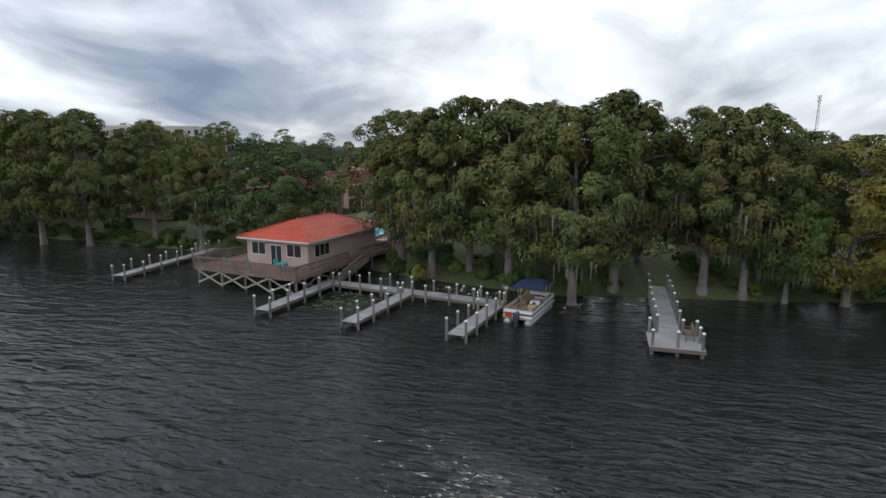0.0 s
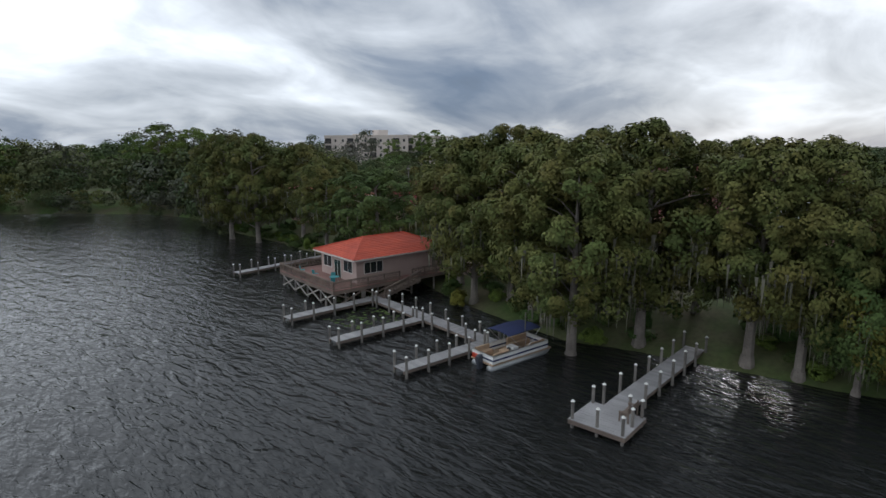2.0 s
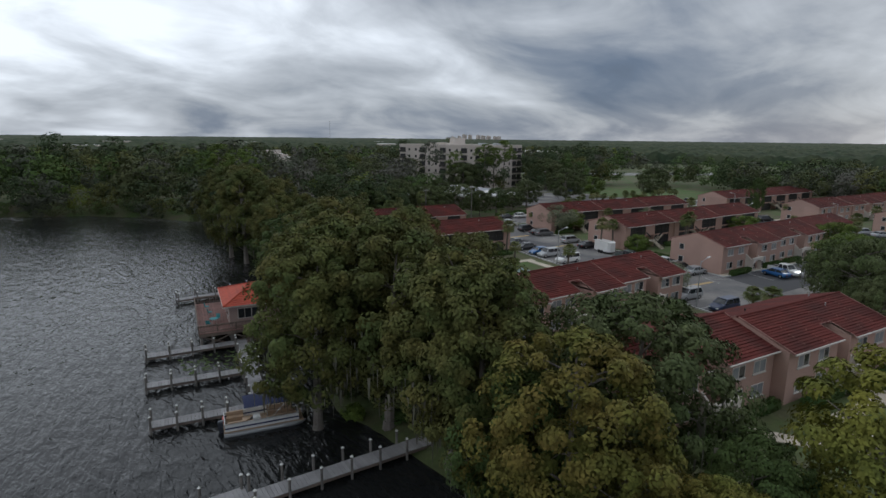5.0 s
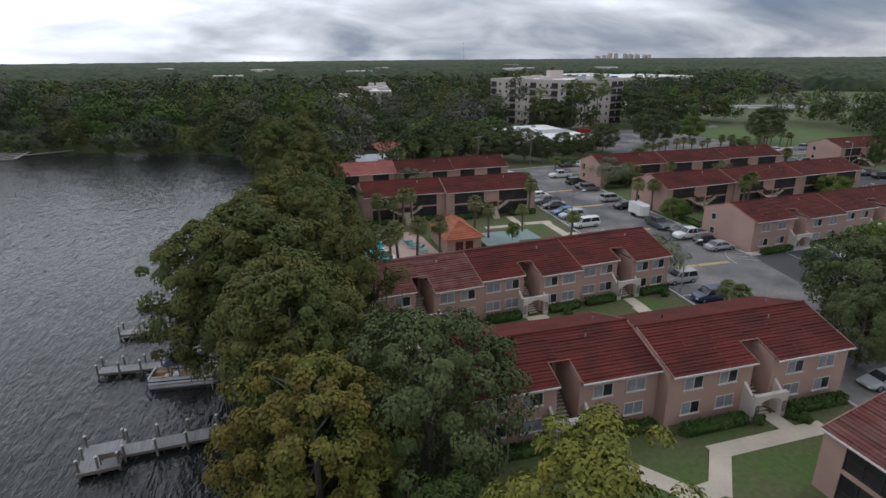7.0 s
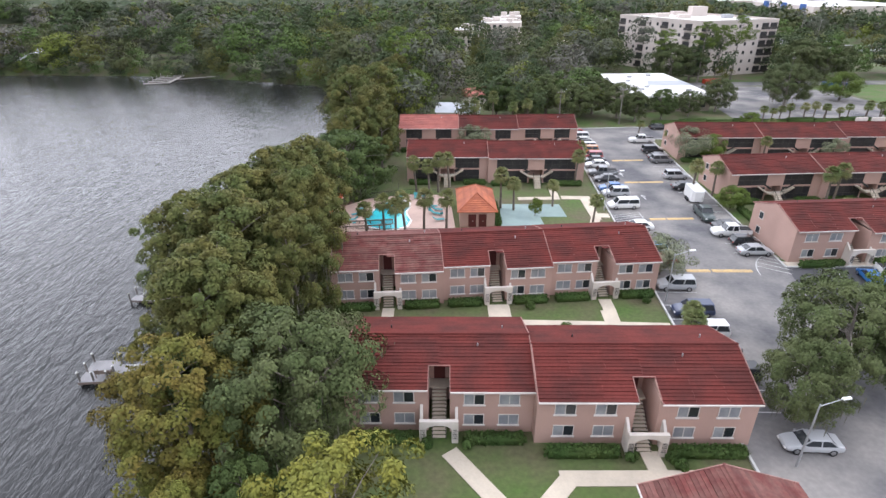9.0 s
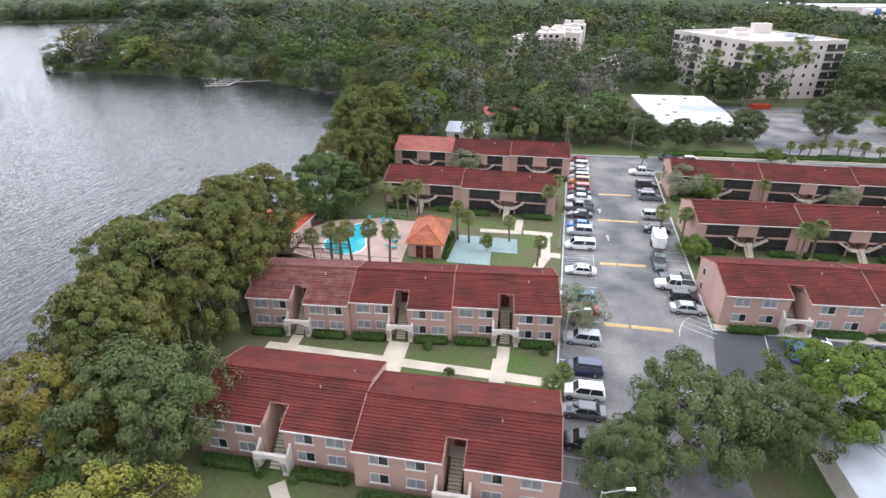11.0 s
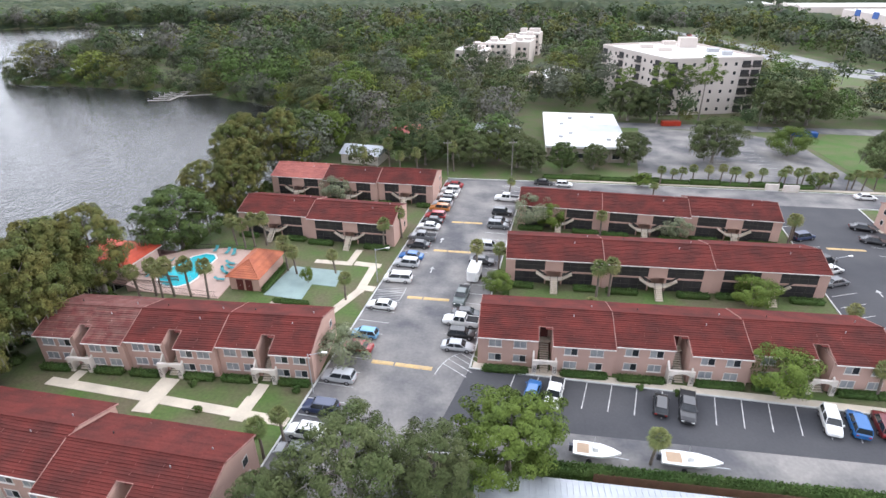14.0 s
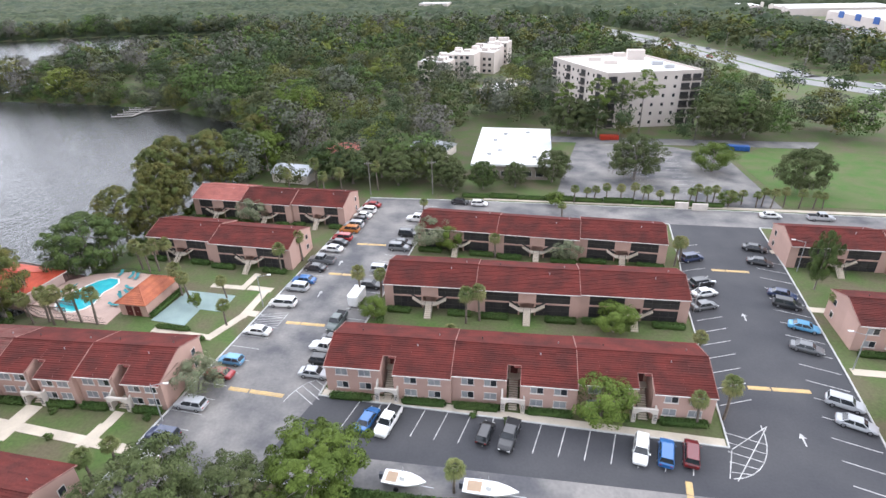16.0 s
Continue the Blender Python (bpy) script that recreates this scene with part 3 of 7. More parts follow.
def roof_unit(parent, x0, x1, y0, depth, material, notch=None, over=0.45, step=0.0):
    """A gable roof in stepped tile courses, with a slot over the stair; right of the slot the front eave may reach further out."""
    half = depth / 2
    rise = RIDGE - EAVE
    slope = rise / (half + over)
    n = 17
    g = Geo()
    xm = (notch[0] + notch[1]) / 2 if notch else x1

    def front_eave(x):
        return over + (step if x > xm else 0.0)

    for side in (0, 1):
        for k in range(n):
            a, b = k / n, (k + 1) / n
            spans = [(x0, x1)]
            if not side:
                if notch:
                    spans = [(x0, notch[0]), (notch[1], x1)] if b <= 0.47 else [(x0, xm), (xm, x1)]
            for s0, s1 in spans:
                o = over if side else front_eave((s0 + s1) / 2)
                ya, yb = -o + (half + o) * a, -o + (half + o) * b
                za, zb = RIDGE - slope * (half - ya) + 0.055, RIDGE - slope * (half - yb)
                if side:
                    ya, yb = depth - ya, depth - yb
                m = max(1, round((s1 - s0) / 3.2))
                for j in range(m):
                    u0, u1 = s0 + (s1 - s0) * j / m, s0 + (s1 - s0) * (j + 1) / m
                    lift = 0.012 * ((j * 7 + k * 5) % 3)
                    g.add([(u0, y0 + ya, za - 0.06), (u1, y0 + ya, za - 0.06), (u1, y0 + ya, za + lift), (u0, y0 + ya, za + lift), (u1, y0 + yb, zb + lift), (u0, y0 + yb, zb + lift)], [(0, 1, 2, 3), (3, 2, 4, 5)])
    # soffit, closing the roof from below
    g.add([(x0, y0 - over, EAVE - 0.02), (x1, y0 - over, EAVE - 0.02), (x1, y0 + half, EAVE + 0.12), (x0, y0 + half, EAVE + 0.12), (x1, y0 + depth + over, EAVE - 0.02), (x0, y0 + depth + over, EAVE - 0.02)],
          [(3, 2, 4, 5)] if notch else [(0, 1, 2, 3), (3, 2, 4, 5)])
    roof = g.make("roof", material, parent)
    roof["kind"] = "stuff"
    Geo().cyl((x0 - 0.05, y0 + half, RIDGE + 0.02), (x1 + 0.05, y0 + half, RIDGE + 0.02), 0.13, n=6).make("ridge_cap", material, roof)
    for x in (x0, x1):
        t = Geo()
        o = front_eave(x) if notch else over
        t.beam((x, y0 - o, RIDGE - slope * (half + o)), (x, y0 + half, RIDGE), 0.07, 0.18)
        t.beam((x, y0 + depth + over, EAVE - 0.02), (x, y0 + half, RIDGE), 0.07, 0.18)
        t.make("rake_trim", RAKE, roof)
    for s0, s1 in ([(x0, notch[0]), (notch[1], x1)] if notch else [(x0, x1)]):
        o = front_eave((s0 + s1) / 2) if notch else over
        z = RIDGE - slope * (half + o)
        Geo().box(s0, y0 - o - 0.1, z - 0.1, s1, y0 - o, z + 0.02).make("gutter", TRIM, roof)
    if notch:
        # pale flashing round the slot
        e = Geo()
        yt = -over + (half + over) * 7 / n
        for x, o in ((notch[0], over), (notch[1], over + step)):
            e.beam((x, y0 - o, RIDGE - slope * (half + o) + 0.06), (x, y0 + yt, RIDGE - slope * (half - yt) + 0.06), 0.06, 0.06)
        e.beam((notch[0], y0 + yt, RIDGE - slope * (half - yt) + 0.06), (notch[1], y0 + yt, RIDGE - slope * (half - yt) + 0.06), 0.06, 0.06)
        e.make("flashing", RAKE, roof)
    for k, u in enumerate((0.22, 0.71, 0.86)):
        x, y = x0 + (x1 - x0) * u, y0 + half * (1.35 if k != 1 else 0.75)
        z = RIDGE - slope * abs(half - (y - y0))
        Geo().cyl((x, y, z - 0.05), (x, y, z + 0.34), 0.06, n=7).make("vent_pipe", GALV if k else DARK, roof)
    return roof


def stair(parent, x0, x1, y0, y1, z1, dirs=1):
    g = Geo()
    n = 14
    for k in range(n):
        y = y0 + (y1 - y0) * k / n
        g.box(x0, min(y, y + 0.29 * dirs), z1 * (k + 1) / n - 0.07, x1, max(y, y + 0.29 * dirs), z1 * (k + 1) / n)
    g.make("stair_treads", CONCRETE, parent)["kind"] = "stuff"
    s = Geo()
    for x in (x0 + 0.05, x1 - 0.05):
        s.beam((x, y0, 0.0), (x, y1, z1 - 0.15), 0.06, 0.25)
    s.make("stringer", DARK, parent)


def front_unit(root, x0, L, y0, depth, rnd, roof_m=ROOF, step=0.0):
    """Two storeys with a stair slot in the middle, behind a white arch; the half right of the slot stands forward by step."""
    xc, hw, rec = x0 + L / 2, 0.92, 3.9
    slope = (RIDGE - EAVE) / (depth / 2 + 0.45)
    w = Pieces()
    w.box(x0, y0, 0, xc - hw, y0 + rec, EAVE)
    w.box(xc + hw, y0 - step, 0, x0 + L, y0 + rec, EAVE - slope * step)
    w.box(x0, y0 + rec, 0, x0 + L, y0 + depth, EAVE)
    for x in (x0, x0 + L):
        e = 0.15 if x == x0 else -0.15
        w.add([(x, y0, EAVE), (x, y0 + depth / 2, RIDGE - 0.1), (x, y0 + depth, EAVE), (x + e, y0, EAVE), (x + e, y0 + depth / 2, RIDGE - 0.1), (x + e, y0 + depth, EAVE)], [(0, 1, 2), (3, 4, 5), (0, 1, 4, 3), (1, 2, 5, 4)])
    # parapet walls beside the slot in the roof
    for s in (-1, 1):
        x = xc + s * hw
        w.add([(x, y0, EAVE), (x, y0 + rec, EAVE), (x, y0 + rec, EAVE + 1.25), (x + s * 0.15, y0, EAVE), (x + s * 0.15, y0 + rec, EAVE), (x + s * 0.15, y0 + rec, EAVE + 1.25)], [(0, 1, 2), (3, 4, 5), (0, 2, 5, 3)])
    w.make("wall", STUCCO, root)
    roof_unit(root, x0, x0 + L, y0, depth, roof_m, (xc - hw, xc + hw), step=step)
    for dx in (-L * 0.37, -L * 0.185, L * 0.185, L * 0.37):
        for z in (0.85, 3.15):
            window_unit(root, xc + dx, y0 - (step if dx > 0 else 0), z - (0.12 if step and dx > 0 and z > 2 else 0), WIN_W, WIN_H, rnd.random())
    Geo().box(xc - 0.5, y0 + rec - 0.06, 2.5, xc + 0.5, y0 + rec - 0.01, 4.55).make("door", mat_red_door, root, "dark red entry door")
    Geo().box(xc - hw, y0 + 2.7, 2.35, xc + hw, y0 + rec, 2.5).make("landing", CONCRETE, root)
    stair(root, xc - 0.62, xc + 0.62, y0 - 1.0, y0 + 2.8, 2.45)
    # white entry arch
    a = Geo()
    yo = y0 - 1.5
    for s in (-1, 1):
        a.box(xc + s * 1.35 - 0.28, yo, 0, xc + s * 1.35 + 0.28, yo + 0.35, 1.95)
        a.box(xc + s * 1.48 - 0.12, yo + 0.35, 0, xc + s * 1.48 + 0.12, y0, 1.3)
        a.add([(xc + s * 1.36, yo + 0.35, 1.3), (xc + s * 1.36, y0, 1.3), (xc + s * 1.36, y0, 2.9), (xc + s * 1.36, yo + 0.35, 1.95), (xc + s * 1.6, yo + 0.35, 1.3), (xc + s * 1.6, y0, 1.3), (xc + s * 1.6, y0, 2.9), (xc + s * 1.6, yo + 0.35, 1.95)],
              [(0, 1, 2, 3), (4, 5, 6, 7), (3, 2, 6, 7), (0, 1, 5, 4)])
    a.box(xc - 1.63, yo, 1.95, xc + 1.63, yo + 0.35, 2.35)
    pts = [(1.07 * math.cos(u), 1.45 + 0.5 * math.sin(u)) for u in np.linspace(0, math.pi, 9)]
    for (ax, az), (bx, bz) in zip(pts, pts[1:]):
        a.add([(xc + ax, yo, az), (xc + bx, yo, bz), (xc + bx, yo, 1.96), (xc + ax, yo, 1.96), (xc + ax, yo + 0.35, az), (xc + bx, yo + 0.35, bz), (xc + bx, yo + 0.35, 1.96), (xc + ax, yo + 0.35, 1.96)], [(0, 1, 2, 3), (4, 5, 6, 7), (0, 1, 5, 4)])
    arch = a.make("entry_arch", WHITE, root, "white stucco entry arch")
    for s in (-1, 1):
        gr = Geo()
        for k in range(4):
            gr.box(xc + s * 1.35 - 0.18 + k * 0.11, yo - 0.03, 0.5, xc + s * 1.35 - 0.15 + k * 0.11, yo - 0.005, 1.5)
        for z in (0.5, 0.98, 1.47):
            gr.box(xc + s * 1.35 - 0.2, yo - 0.03, z, xc + s * 1.35 + 0.2, yo - 0.005, z + 0.03)
        gr.make("iron_grille", DARK, arch)


def porch_unit(root, x0, L, y0, depth, rnd, roof_m=ROOF):
    """Two storeys with dark screened porches and an outside stair in the middle."""
    xc, hw, rec = x0 + L / 2, 1.5, 2.2
    w = Pieces()
    w.box(x0, y0 + rec, 0, x0 + L, y0 + depth, EAVE)
    w.box(x0, y0, 0, x0 + 1.6, y0 + rec, EAVE)
    w.box(x0 + L - 1.6, y0, 0, x0 + L, y0 + rec, EAVE)
    w.box(xc - hw, y0, 2.5, xc + hw, y0 + rec, EAVE)
    w.box(xc - hw, y0, 0, xc - hw + 0.25, y0 + rec, 2.5)
    w.box(xc + hw - 0.25, y0, 0, xc + hw, y0 + rec, 2.5)
    w.box(x0 + 1.6, y0, 2.3, xc - hw, y0 + rec, 2.6)
    w.box(xc + hw, y0, 2.3, x0 + L - 1.6, y0 + rec, 2.6)
    for x in (x0, x0 + L):
        e = 0.15 if x == x0 else -0.15
        w.add([(x, y0, EAVE), (x, y0 + depth / 2, RIDGE - 0.1), (x, y0 + depth, EAVE), (x + e, y0, EAVE), (x + e, y0 + depth / 2, RIDGE - 0.1), (x + e, y0 + depth, EAVE)], [(0, 1, 2), (3, 4, 5), (0, 1, 4, 3), (1, 2, 5, 4)])
    w.make("wall", STUCCO, root)
    roof_unit(root, x0, x0 + L, y0, depth, roof_m)
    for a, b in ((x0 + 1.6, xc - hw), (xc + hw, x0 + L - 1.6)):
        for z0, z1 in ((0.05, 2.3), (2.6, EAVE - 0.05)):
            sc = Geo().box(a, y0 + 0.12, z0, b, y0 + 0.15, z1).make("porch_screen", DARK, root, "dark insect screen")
            fr = Pieces()
            n = 4
            for k in range(n + 1):
                x = a + (b - a) * k / n
                fr.box(x - 0.04, y0 + 0.06, z0, x + 0.04, y0 + 0.117, z1)
            fr.box(a + 0.04, y0 + 0.06, z0 + 0.9, b - 0.04, y0 + 0.117, z0 + 0.98)
            fr.make("screen_post", BRONZE, sc)
    # stair that splits at a landing
    Geo().box(xc - 1.3, y0 - 1.2, 1.35, xc + 1.3, y0 - 0.02, 1.5).make("landing", CONCRETE, root)
    g = Geo()
    for k in range(7):
        g.box(xc - 0.6, y0 - 1.2 - 0.3 * (7 - k), 1.4 * k / 7, xc + 0.6, y0 - 1.2 - 0.3 * (6 - k), 1.4 * k / 7 + 0.17)
    for s in (-1, 1):
        for k in range(6):
            xa = xc + s * (1.3 + 0.28 * k)
            g.box(min(xa, xa + s * 0.28), y0 - 1.1, 1.45 + 0.18 * k, max(xa, xa + s * 0.28), y0 - 0.05, 1.6 + 0.18 * k)
    g.make("stair_treads", CONCRETE, root)["kind"] = "stuff"
    r = Pieces()
    for s in (-1, 1):
        r.beam((xc + s * 0.62, y0 - 3.3, 0.9), (xc + s * 0.62, y0 - 1.2, 2.3), 0.05, 0.06)
        r.beam((xc + s * 1.3, y0 - 1.2, 2.4), (xc + s * 3.0, y0 - 1.2, 3.5), 0.05, 0.3)
        for k in range(4):
            r.box(xc + s * 0.62 - 0.02, y0 - 3.3 + 0.7 * k, 0.2 + 0.46 * k, xc + s * 0.62 + 0.02, y0 - 3.26 + 0.7 * k, 0.9 + 0.46 * k)
    r.make("stair_rail", DARK, root)


mat_red_door = mat("red_door", (0.10, 0.022, 0.02), 0.6, vary=0.15, bump=0.1)
BRONZE = mat("bronze_trim", (0.05, 0.042, 0.038), 0.5, vary=0.15, bump=0)


def apartment(x, y, ang, units, style, label, depth=9.9, mats=None, seed=1, step=0.0):
    root = thing("apartment_building", label, "apartment building", pose(x, y, 0, 0, 0, ang), "apartment buildings")
    rnd = random.Random(seed)
    at = 0.0
    for i, (L, off) in enumerate(units):
        if style == "front":
            front_unit(root, at, L - 0.02, off, depth, rnd, (mats or {}).get(i, ROOF), step)
        else:
            porch_unit(root, at, L - 0.02, off, depth, rnd, (mats or {}).get(i, ROOF))
        at += L
    # windows of the gable ends
    for z in (0.95, 3.2):
        for e, xx in ((-1, 0.0), (1, at - 0.02)):
            y0 = units[0][1] if e < 0 else units[-1][1]
            g = Geo().box(min(xx, xx + e * 0.05), y0 + 7.2, z, max(xx, xx + e * 0.05), y0 + 8.2, z + 1.1)
            win = g.make("window", TRIM, root)
            Geo().box(min(xx + e * 0.052, xx + e * 0.06), y0 + 7.28, z + 0.08, max(xx + e * 0.052, xx + e * 0.06), y0 + 8.12, z + 1.02).make("pane", GLASS, win)
    return root


FRONT_LABEL = "two-storey pink stucco apartment building with red tile roof"
PORCH_LABEL = "pink stucco apartment building with screened porches, red roof"
BLOCKS = [
    (24.4, 32.8, -5.0, [(16.0, 0.0), (17.9, -1.4)], "front", "", {}, 0.15),
    (21.2, 53.2, 0.0, [(13.2, 0.0), (12.9, 0.0), (13.2, 0.1)], "front", ", weathered tiles", {0: ROOF_OLD}, 0.6),
    (81.7, 58.8, -0.9, [(18.1, 0.0), (16.95, -0.1), (17.5, 0.1)], "front", "", {}, 0.6),
    (85.3, 81.4, -1.2, [(16.3, 0.0), (17.6, -0.3), (17.7, 0.0)], "porch", "", {}, 0.0),
    (87.6, 104.6, -5.6, [(16.8, 0.0), (16.8, -0.2), (16.8, 0.8)], "porch", "", {}, 0.0),
    (30.9, 96.2, -5.0, [(15.2, 0.0), (17.8, -0.8)], "porch", "", {}, 0.0),
    (29.6, 117.2, -4.9, [(13.2, 0.0), (13.0, -0.6), (13.0, 0.0)], "porch", ", part faded", {0: ROOF_PINK}, 0.0),
    (160.8, 101.6, -3.0, [(17.4, 0.0), (17.4, -0.6), (17.4, 0.0)], "porch", "", {}, 0.0),
    (159.8, 75.4, -4.0, [(17.4, 0.0), (17.4, -0.6), (17.4, 0.0)], "front", "", {}, 0.3),
    (157.6, 52.5, -4.0, [(17.4, 0.0), (17.4, -0.6)], "porch", "", {}, 0.0),
    (45.4, 21.2, -94.0, [(16.0, 0.0)], "porch", ", mossy tiles", {0: ROOF_OLD}, 0.0),
]
for n_, (x_, y_, a_, u_, style_, more_, mats_, st_) in enumerate(BLOCKS):
    apartment(x_, y_, a_, u_, style_, (FRONT_LABEL if style_ == "front" else PORCH_LABEL) + more_, mats=mats_, seed=n_ + 1, step=st_)


# ---- trees ----
def leaf_quads(rng, centres, radii, flat, per, size, up=0.25):
    """Diamond-shaped leaf sprays on flattened puffs, facing out of puff and crown: vertices and faces."""
    k = len(centres)
    n = k * per
    mid = centres.mean(0)
    out = centres - mid * np.array([1, 1, 0.8])
    out /= np.linalg.norm(out, axis=1, keepdims=True) + 1e-6
    d = rng.normal(size=(n, 3)) + 0.45 * np.repeat(out, per, 0)
    d[:, 2] += up
    d /= np.linalg.norm(d, axis=1, keepdims=True)
    r = np.repeat(radii, per) * rng.uniform(0.5, 1.06, n) ** 0.5
    p = np.repeat(centres, per, 0) + d * r[:, None] * np.array([1, 1, flat])
    nrm = d + 0.55 * np.repeat(out, per, 0) + rng.normal(scale=0.33, size=(n, 3)) + np.array([0, 0, 0.2])
    nrm /= np.linalg.norm(nrm, axis=1, keepdims=True)
    t = np.cross(nrm, rng.normal(size=(n, 3)))
    t /= np.linalg.norm(t, axis=1, keepdims=True)
    b = np.cross(nrm, t)
    s = size * rng.uniform(0.6, 1.4, n)[:, None]
    drop = np.array([0, 0, 1.0]) * s * 0.25
    v = np.stack([p - t * s - drop, p - b * s * 0.55, p + t * s - drop, p + b * s * 0.55], 1).reshape(-1, 3)
    return v, np.arange(4 * n).reshape(-1, 4)


def dome(rng, n, h0, h1, rad, top=0.5, inner=0.25):
    """Places for puffs in a broad crown between two heights."""
    out = []
    while len(out) < n:
        u = rng.uniform()
        z = h0 + (h1 - h0) * u
        prof = math.sqrt(max(0.0, 1 - ((u - (1 - top)) / (top if u > 1 - top else (1 - top) * 1.25)) ** 2))
        a = rng.uniform(0, 2 * math.pi)
        lob = 1 + 0.16 * math.sin(3 * a + n) + 0.1 * math.sin(5 * a + 2.1 * n)
        r = rad * prof * lob * (inner + (1 - inner) * math.sqrt(rng.uniform()))
        out.append((r * math.cos(a), r * math.sin(a), z))
    return np.array(out)


def tree_parts(kind, seed):
    """Meshes of a trunk with limbs, a crown and, for cypress, hanging moss; one metre-true size."""
    rng = np.random.default_rng(seed)
    spec = {
        "cypress": dict(h=18.0, h0=4.4, rad=5.8, n=230, pr=(0.6, 1.4), flat=0.82, per=150, size=0.155, leaf=LEAF_CYP, tr=0.42),
        "yellow": dict(h=16.0, h0=3.2, rad=6.3, n=220, pr=(0.65, 1.4), flat=0.82, per=150, size=0.150, leaf=LEAF_YEL, tr=0.38),
        "bright": dict(h=11.5, h0=3.0, rad=5.4, n=100, pr=(0.9, 1.6), flat=0.6, per=184, size=0.150, leaf=LEAF_BYEL, tr=0.3),
        "oak": dict(h=12.5, h0=2.8, rad=6.8, n=210, pr=(0.7, 1.5), flat=0.75, per=150, size=0.140, leaf=LEAF_OAK, tr=0.4),
        "green": dict(h=10.0, h0=2.6, rad=5.6, n=170, pr=(0.6, 1.25), flat=0.8, per=150, size=0.150, leaf=LEAF_GRN, tr=0.3),
        "dark": dict(h=14.0, h0=3.2, rad=6.4, n=190, pr=(0.7, 1.45), flat=0.75, per=140, size=0.165, leaf=LEAF_DK, tr=0.38),
        "pine": dict(h=21.0, h0=12.0, rad=4.4, n=46, pr=(0.9, 1.6), flat=0.5, per=168, size=0.150, leaf=LEAF_GRN, tr=0.3),
        "willow": dict(h=5.2, h0=1.2, rad=2.7, n=46, pr=(0.6, 1.1), flat=0.9, per=196, size=0.085, leaf=LEAF_SILVER, tr=0.14),
        "small": dict(h=6.0, h0=1.4, rad=3.0, n=60, pr=(0.7, 1.2), flat=0.8, per=196, size=0.100, leaf=LEAF_GRN, tr=0.15),
    }[kind]
    c = dome(rng, spec["n"], spec["h0"], spec["h"] - 0.7, spec["rad"])
    rad = rng.uniform(*spec["pr"], len(c)) * (1.0 - 0.25 * (c[:, 2] - spec["h0"]) / (spec["h"] - spec["h0"]))
    v, q = leaf_quads(rng, c, rad, spec["flat"], spec["per"], spec["size"])
    crown = big_mesh("crown", v, q, spec["leaf"])
    g = Geo()
    top = spec["h"] * 0.86
    lean = rng.uniform(-0.5, 0.5, 2)
    pts = [Vector((lean[0] * u * u * 1.5, lean[1] * u * u * 1.5, top * u - 0.6)) for u in np.linspace(0, 1, 6)]
    tr = spec["tr"]
    g.cyl(pts[0] - Vector((0, 0, 1.4)), pts[0] + Vector((0, 0, 1.2)), tr * 2.1, tr * 1.15, 9)
    for a, b, i in zip(pts, pts[1:], range(5)):
        g.cyl(a, b, tr * (1.1 - 0.19 * i), tr * (1.1 - 0.19 * (i + 1)), 8)
    for i in rng.choice(len(c), min(len(c), 18), replace=False):
        z = min(top * 0.95, max(spec["h0"] * 0.6, c[i][2] - rng.uniform(0.8, 2.6)))
        u = (z + 0.6) / top
        base = Vector((lean[0] * u * u * 1.5, lean[1] * u * u * 1.5, z))
        tip = Vector(c[i])
        mid = base.lerp(tip, 0.5) + Vector((0, 0, 0.3))
        g.cyl(base, mid, tr * 0.22, tr * 0.14, 5)
        g.cyl(mid, tip, tr * 0.14, tr * 0.04, 5)
    trunk = g.mesh("trunk", BARK)
    moss = None
    if kind in ("cypress", "dark", "oak"):
        low = c[c[:, 2] < spec["h0"] + (spec["h"] - spec["h0"]) * 0.42]
        low = low[rng.choice(len(low), min(len(low), 40))]
        vs, n = [], 9
        for p in low:
            for _ in range(n):
                o = p + rng.normal(scale=0.7, size=3) * (1, 1, 0.3)
                a = rng.uniform(0, math.pi)
                w, L = rng.uniform(0.05, 0.13), rng.uniform(0.7, 2.0)
                dx = np.array([math.cos(a), math.sin(a), 0]) * w
                vs += [o - dx, o + dx, o + dx * 0.5 - (0, 0, L * 0.7), o - (0, 0, L)]
        vs = np.array(vs)
        moss = big_mesh("moss", vs, np.arange(len(vs)).reshape(-1, 4), MOSS)
    return trunk, crown, moss


LEAF_SILVER = leaf("silver_leaf", (0.115, 0.135, 0.075), (0.15, 0.155, 0.10))
TREE_CACHE = {}
LABELS = {"cypress": ("cypress_tree", "tall bald cypress with feathery olive crown and hanging moss"), "yellow": ("cypress_tree", "cypress turning yellow-gold with a rounded crown"),
          "bright": ("tree", "bright yellow-green leafy tree beside the lawn"), "oak": ("oak_tree", "grey-green live oak with a broad crown"), "green": ("tree", "fresh green broadleaf tree with a dense crown"),
          "dark": ("tree", "dark green broadleaf tree at the lake edge"), "pine": ("pine_tree", "tall pine with a bare trunk and high crown"), "willow": ("tree", "small silvery bottlebrush tree by the parking"),
          "small": ("tree", "small green ornamental tree beside a building")}


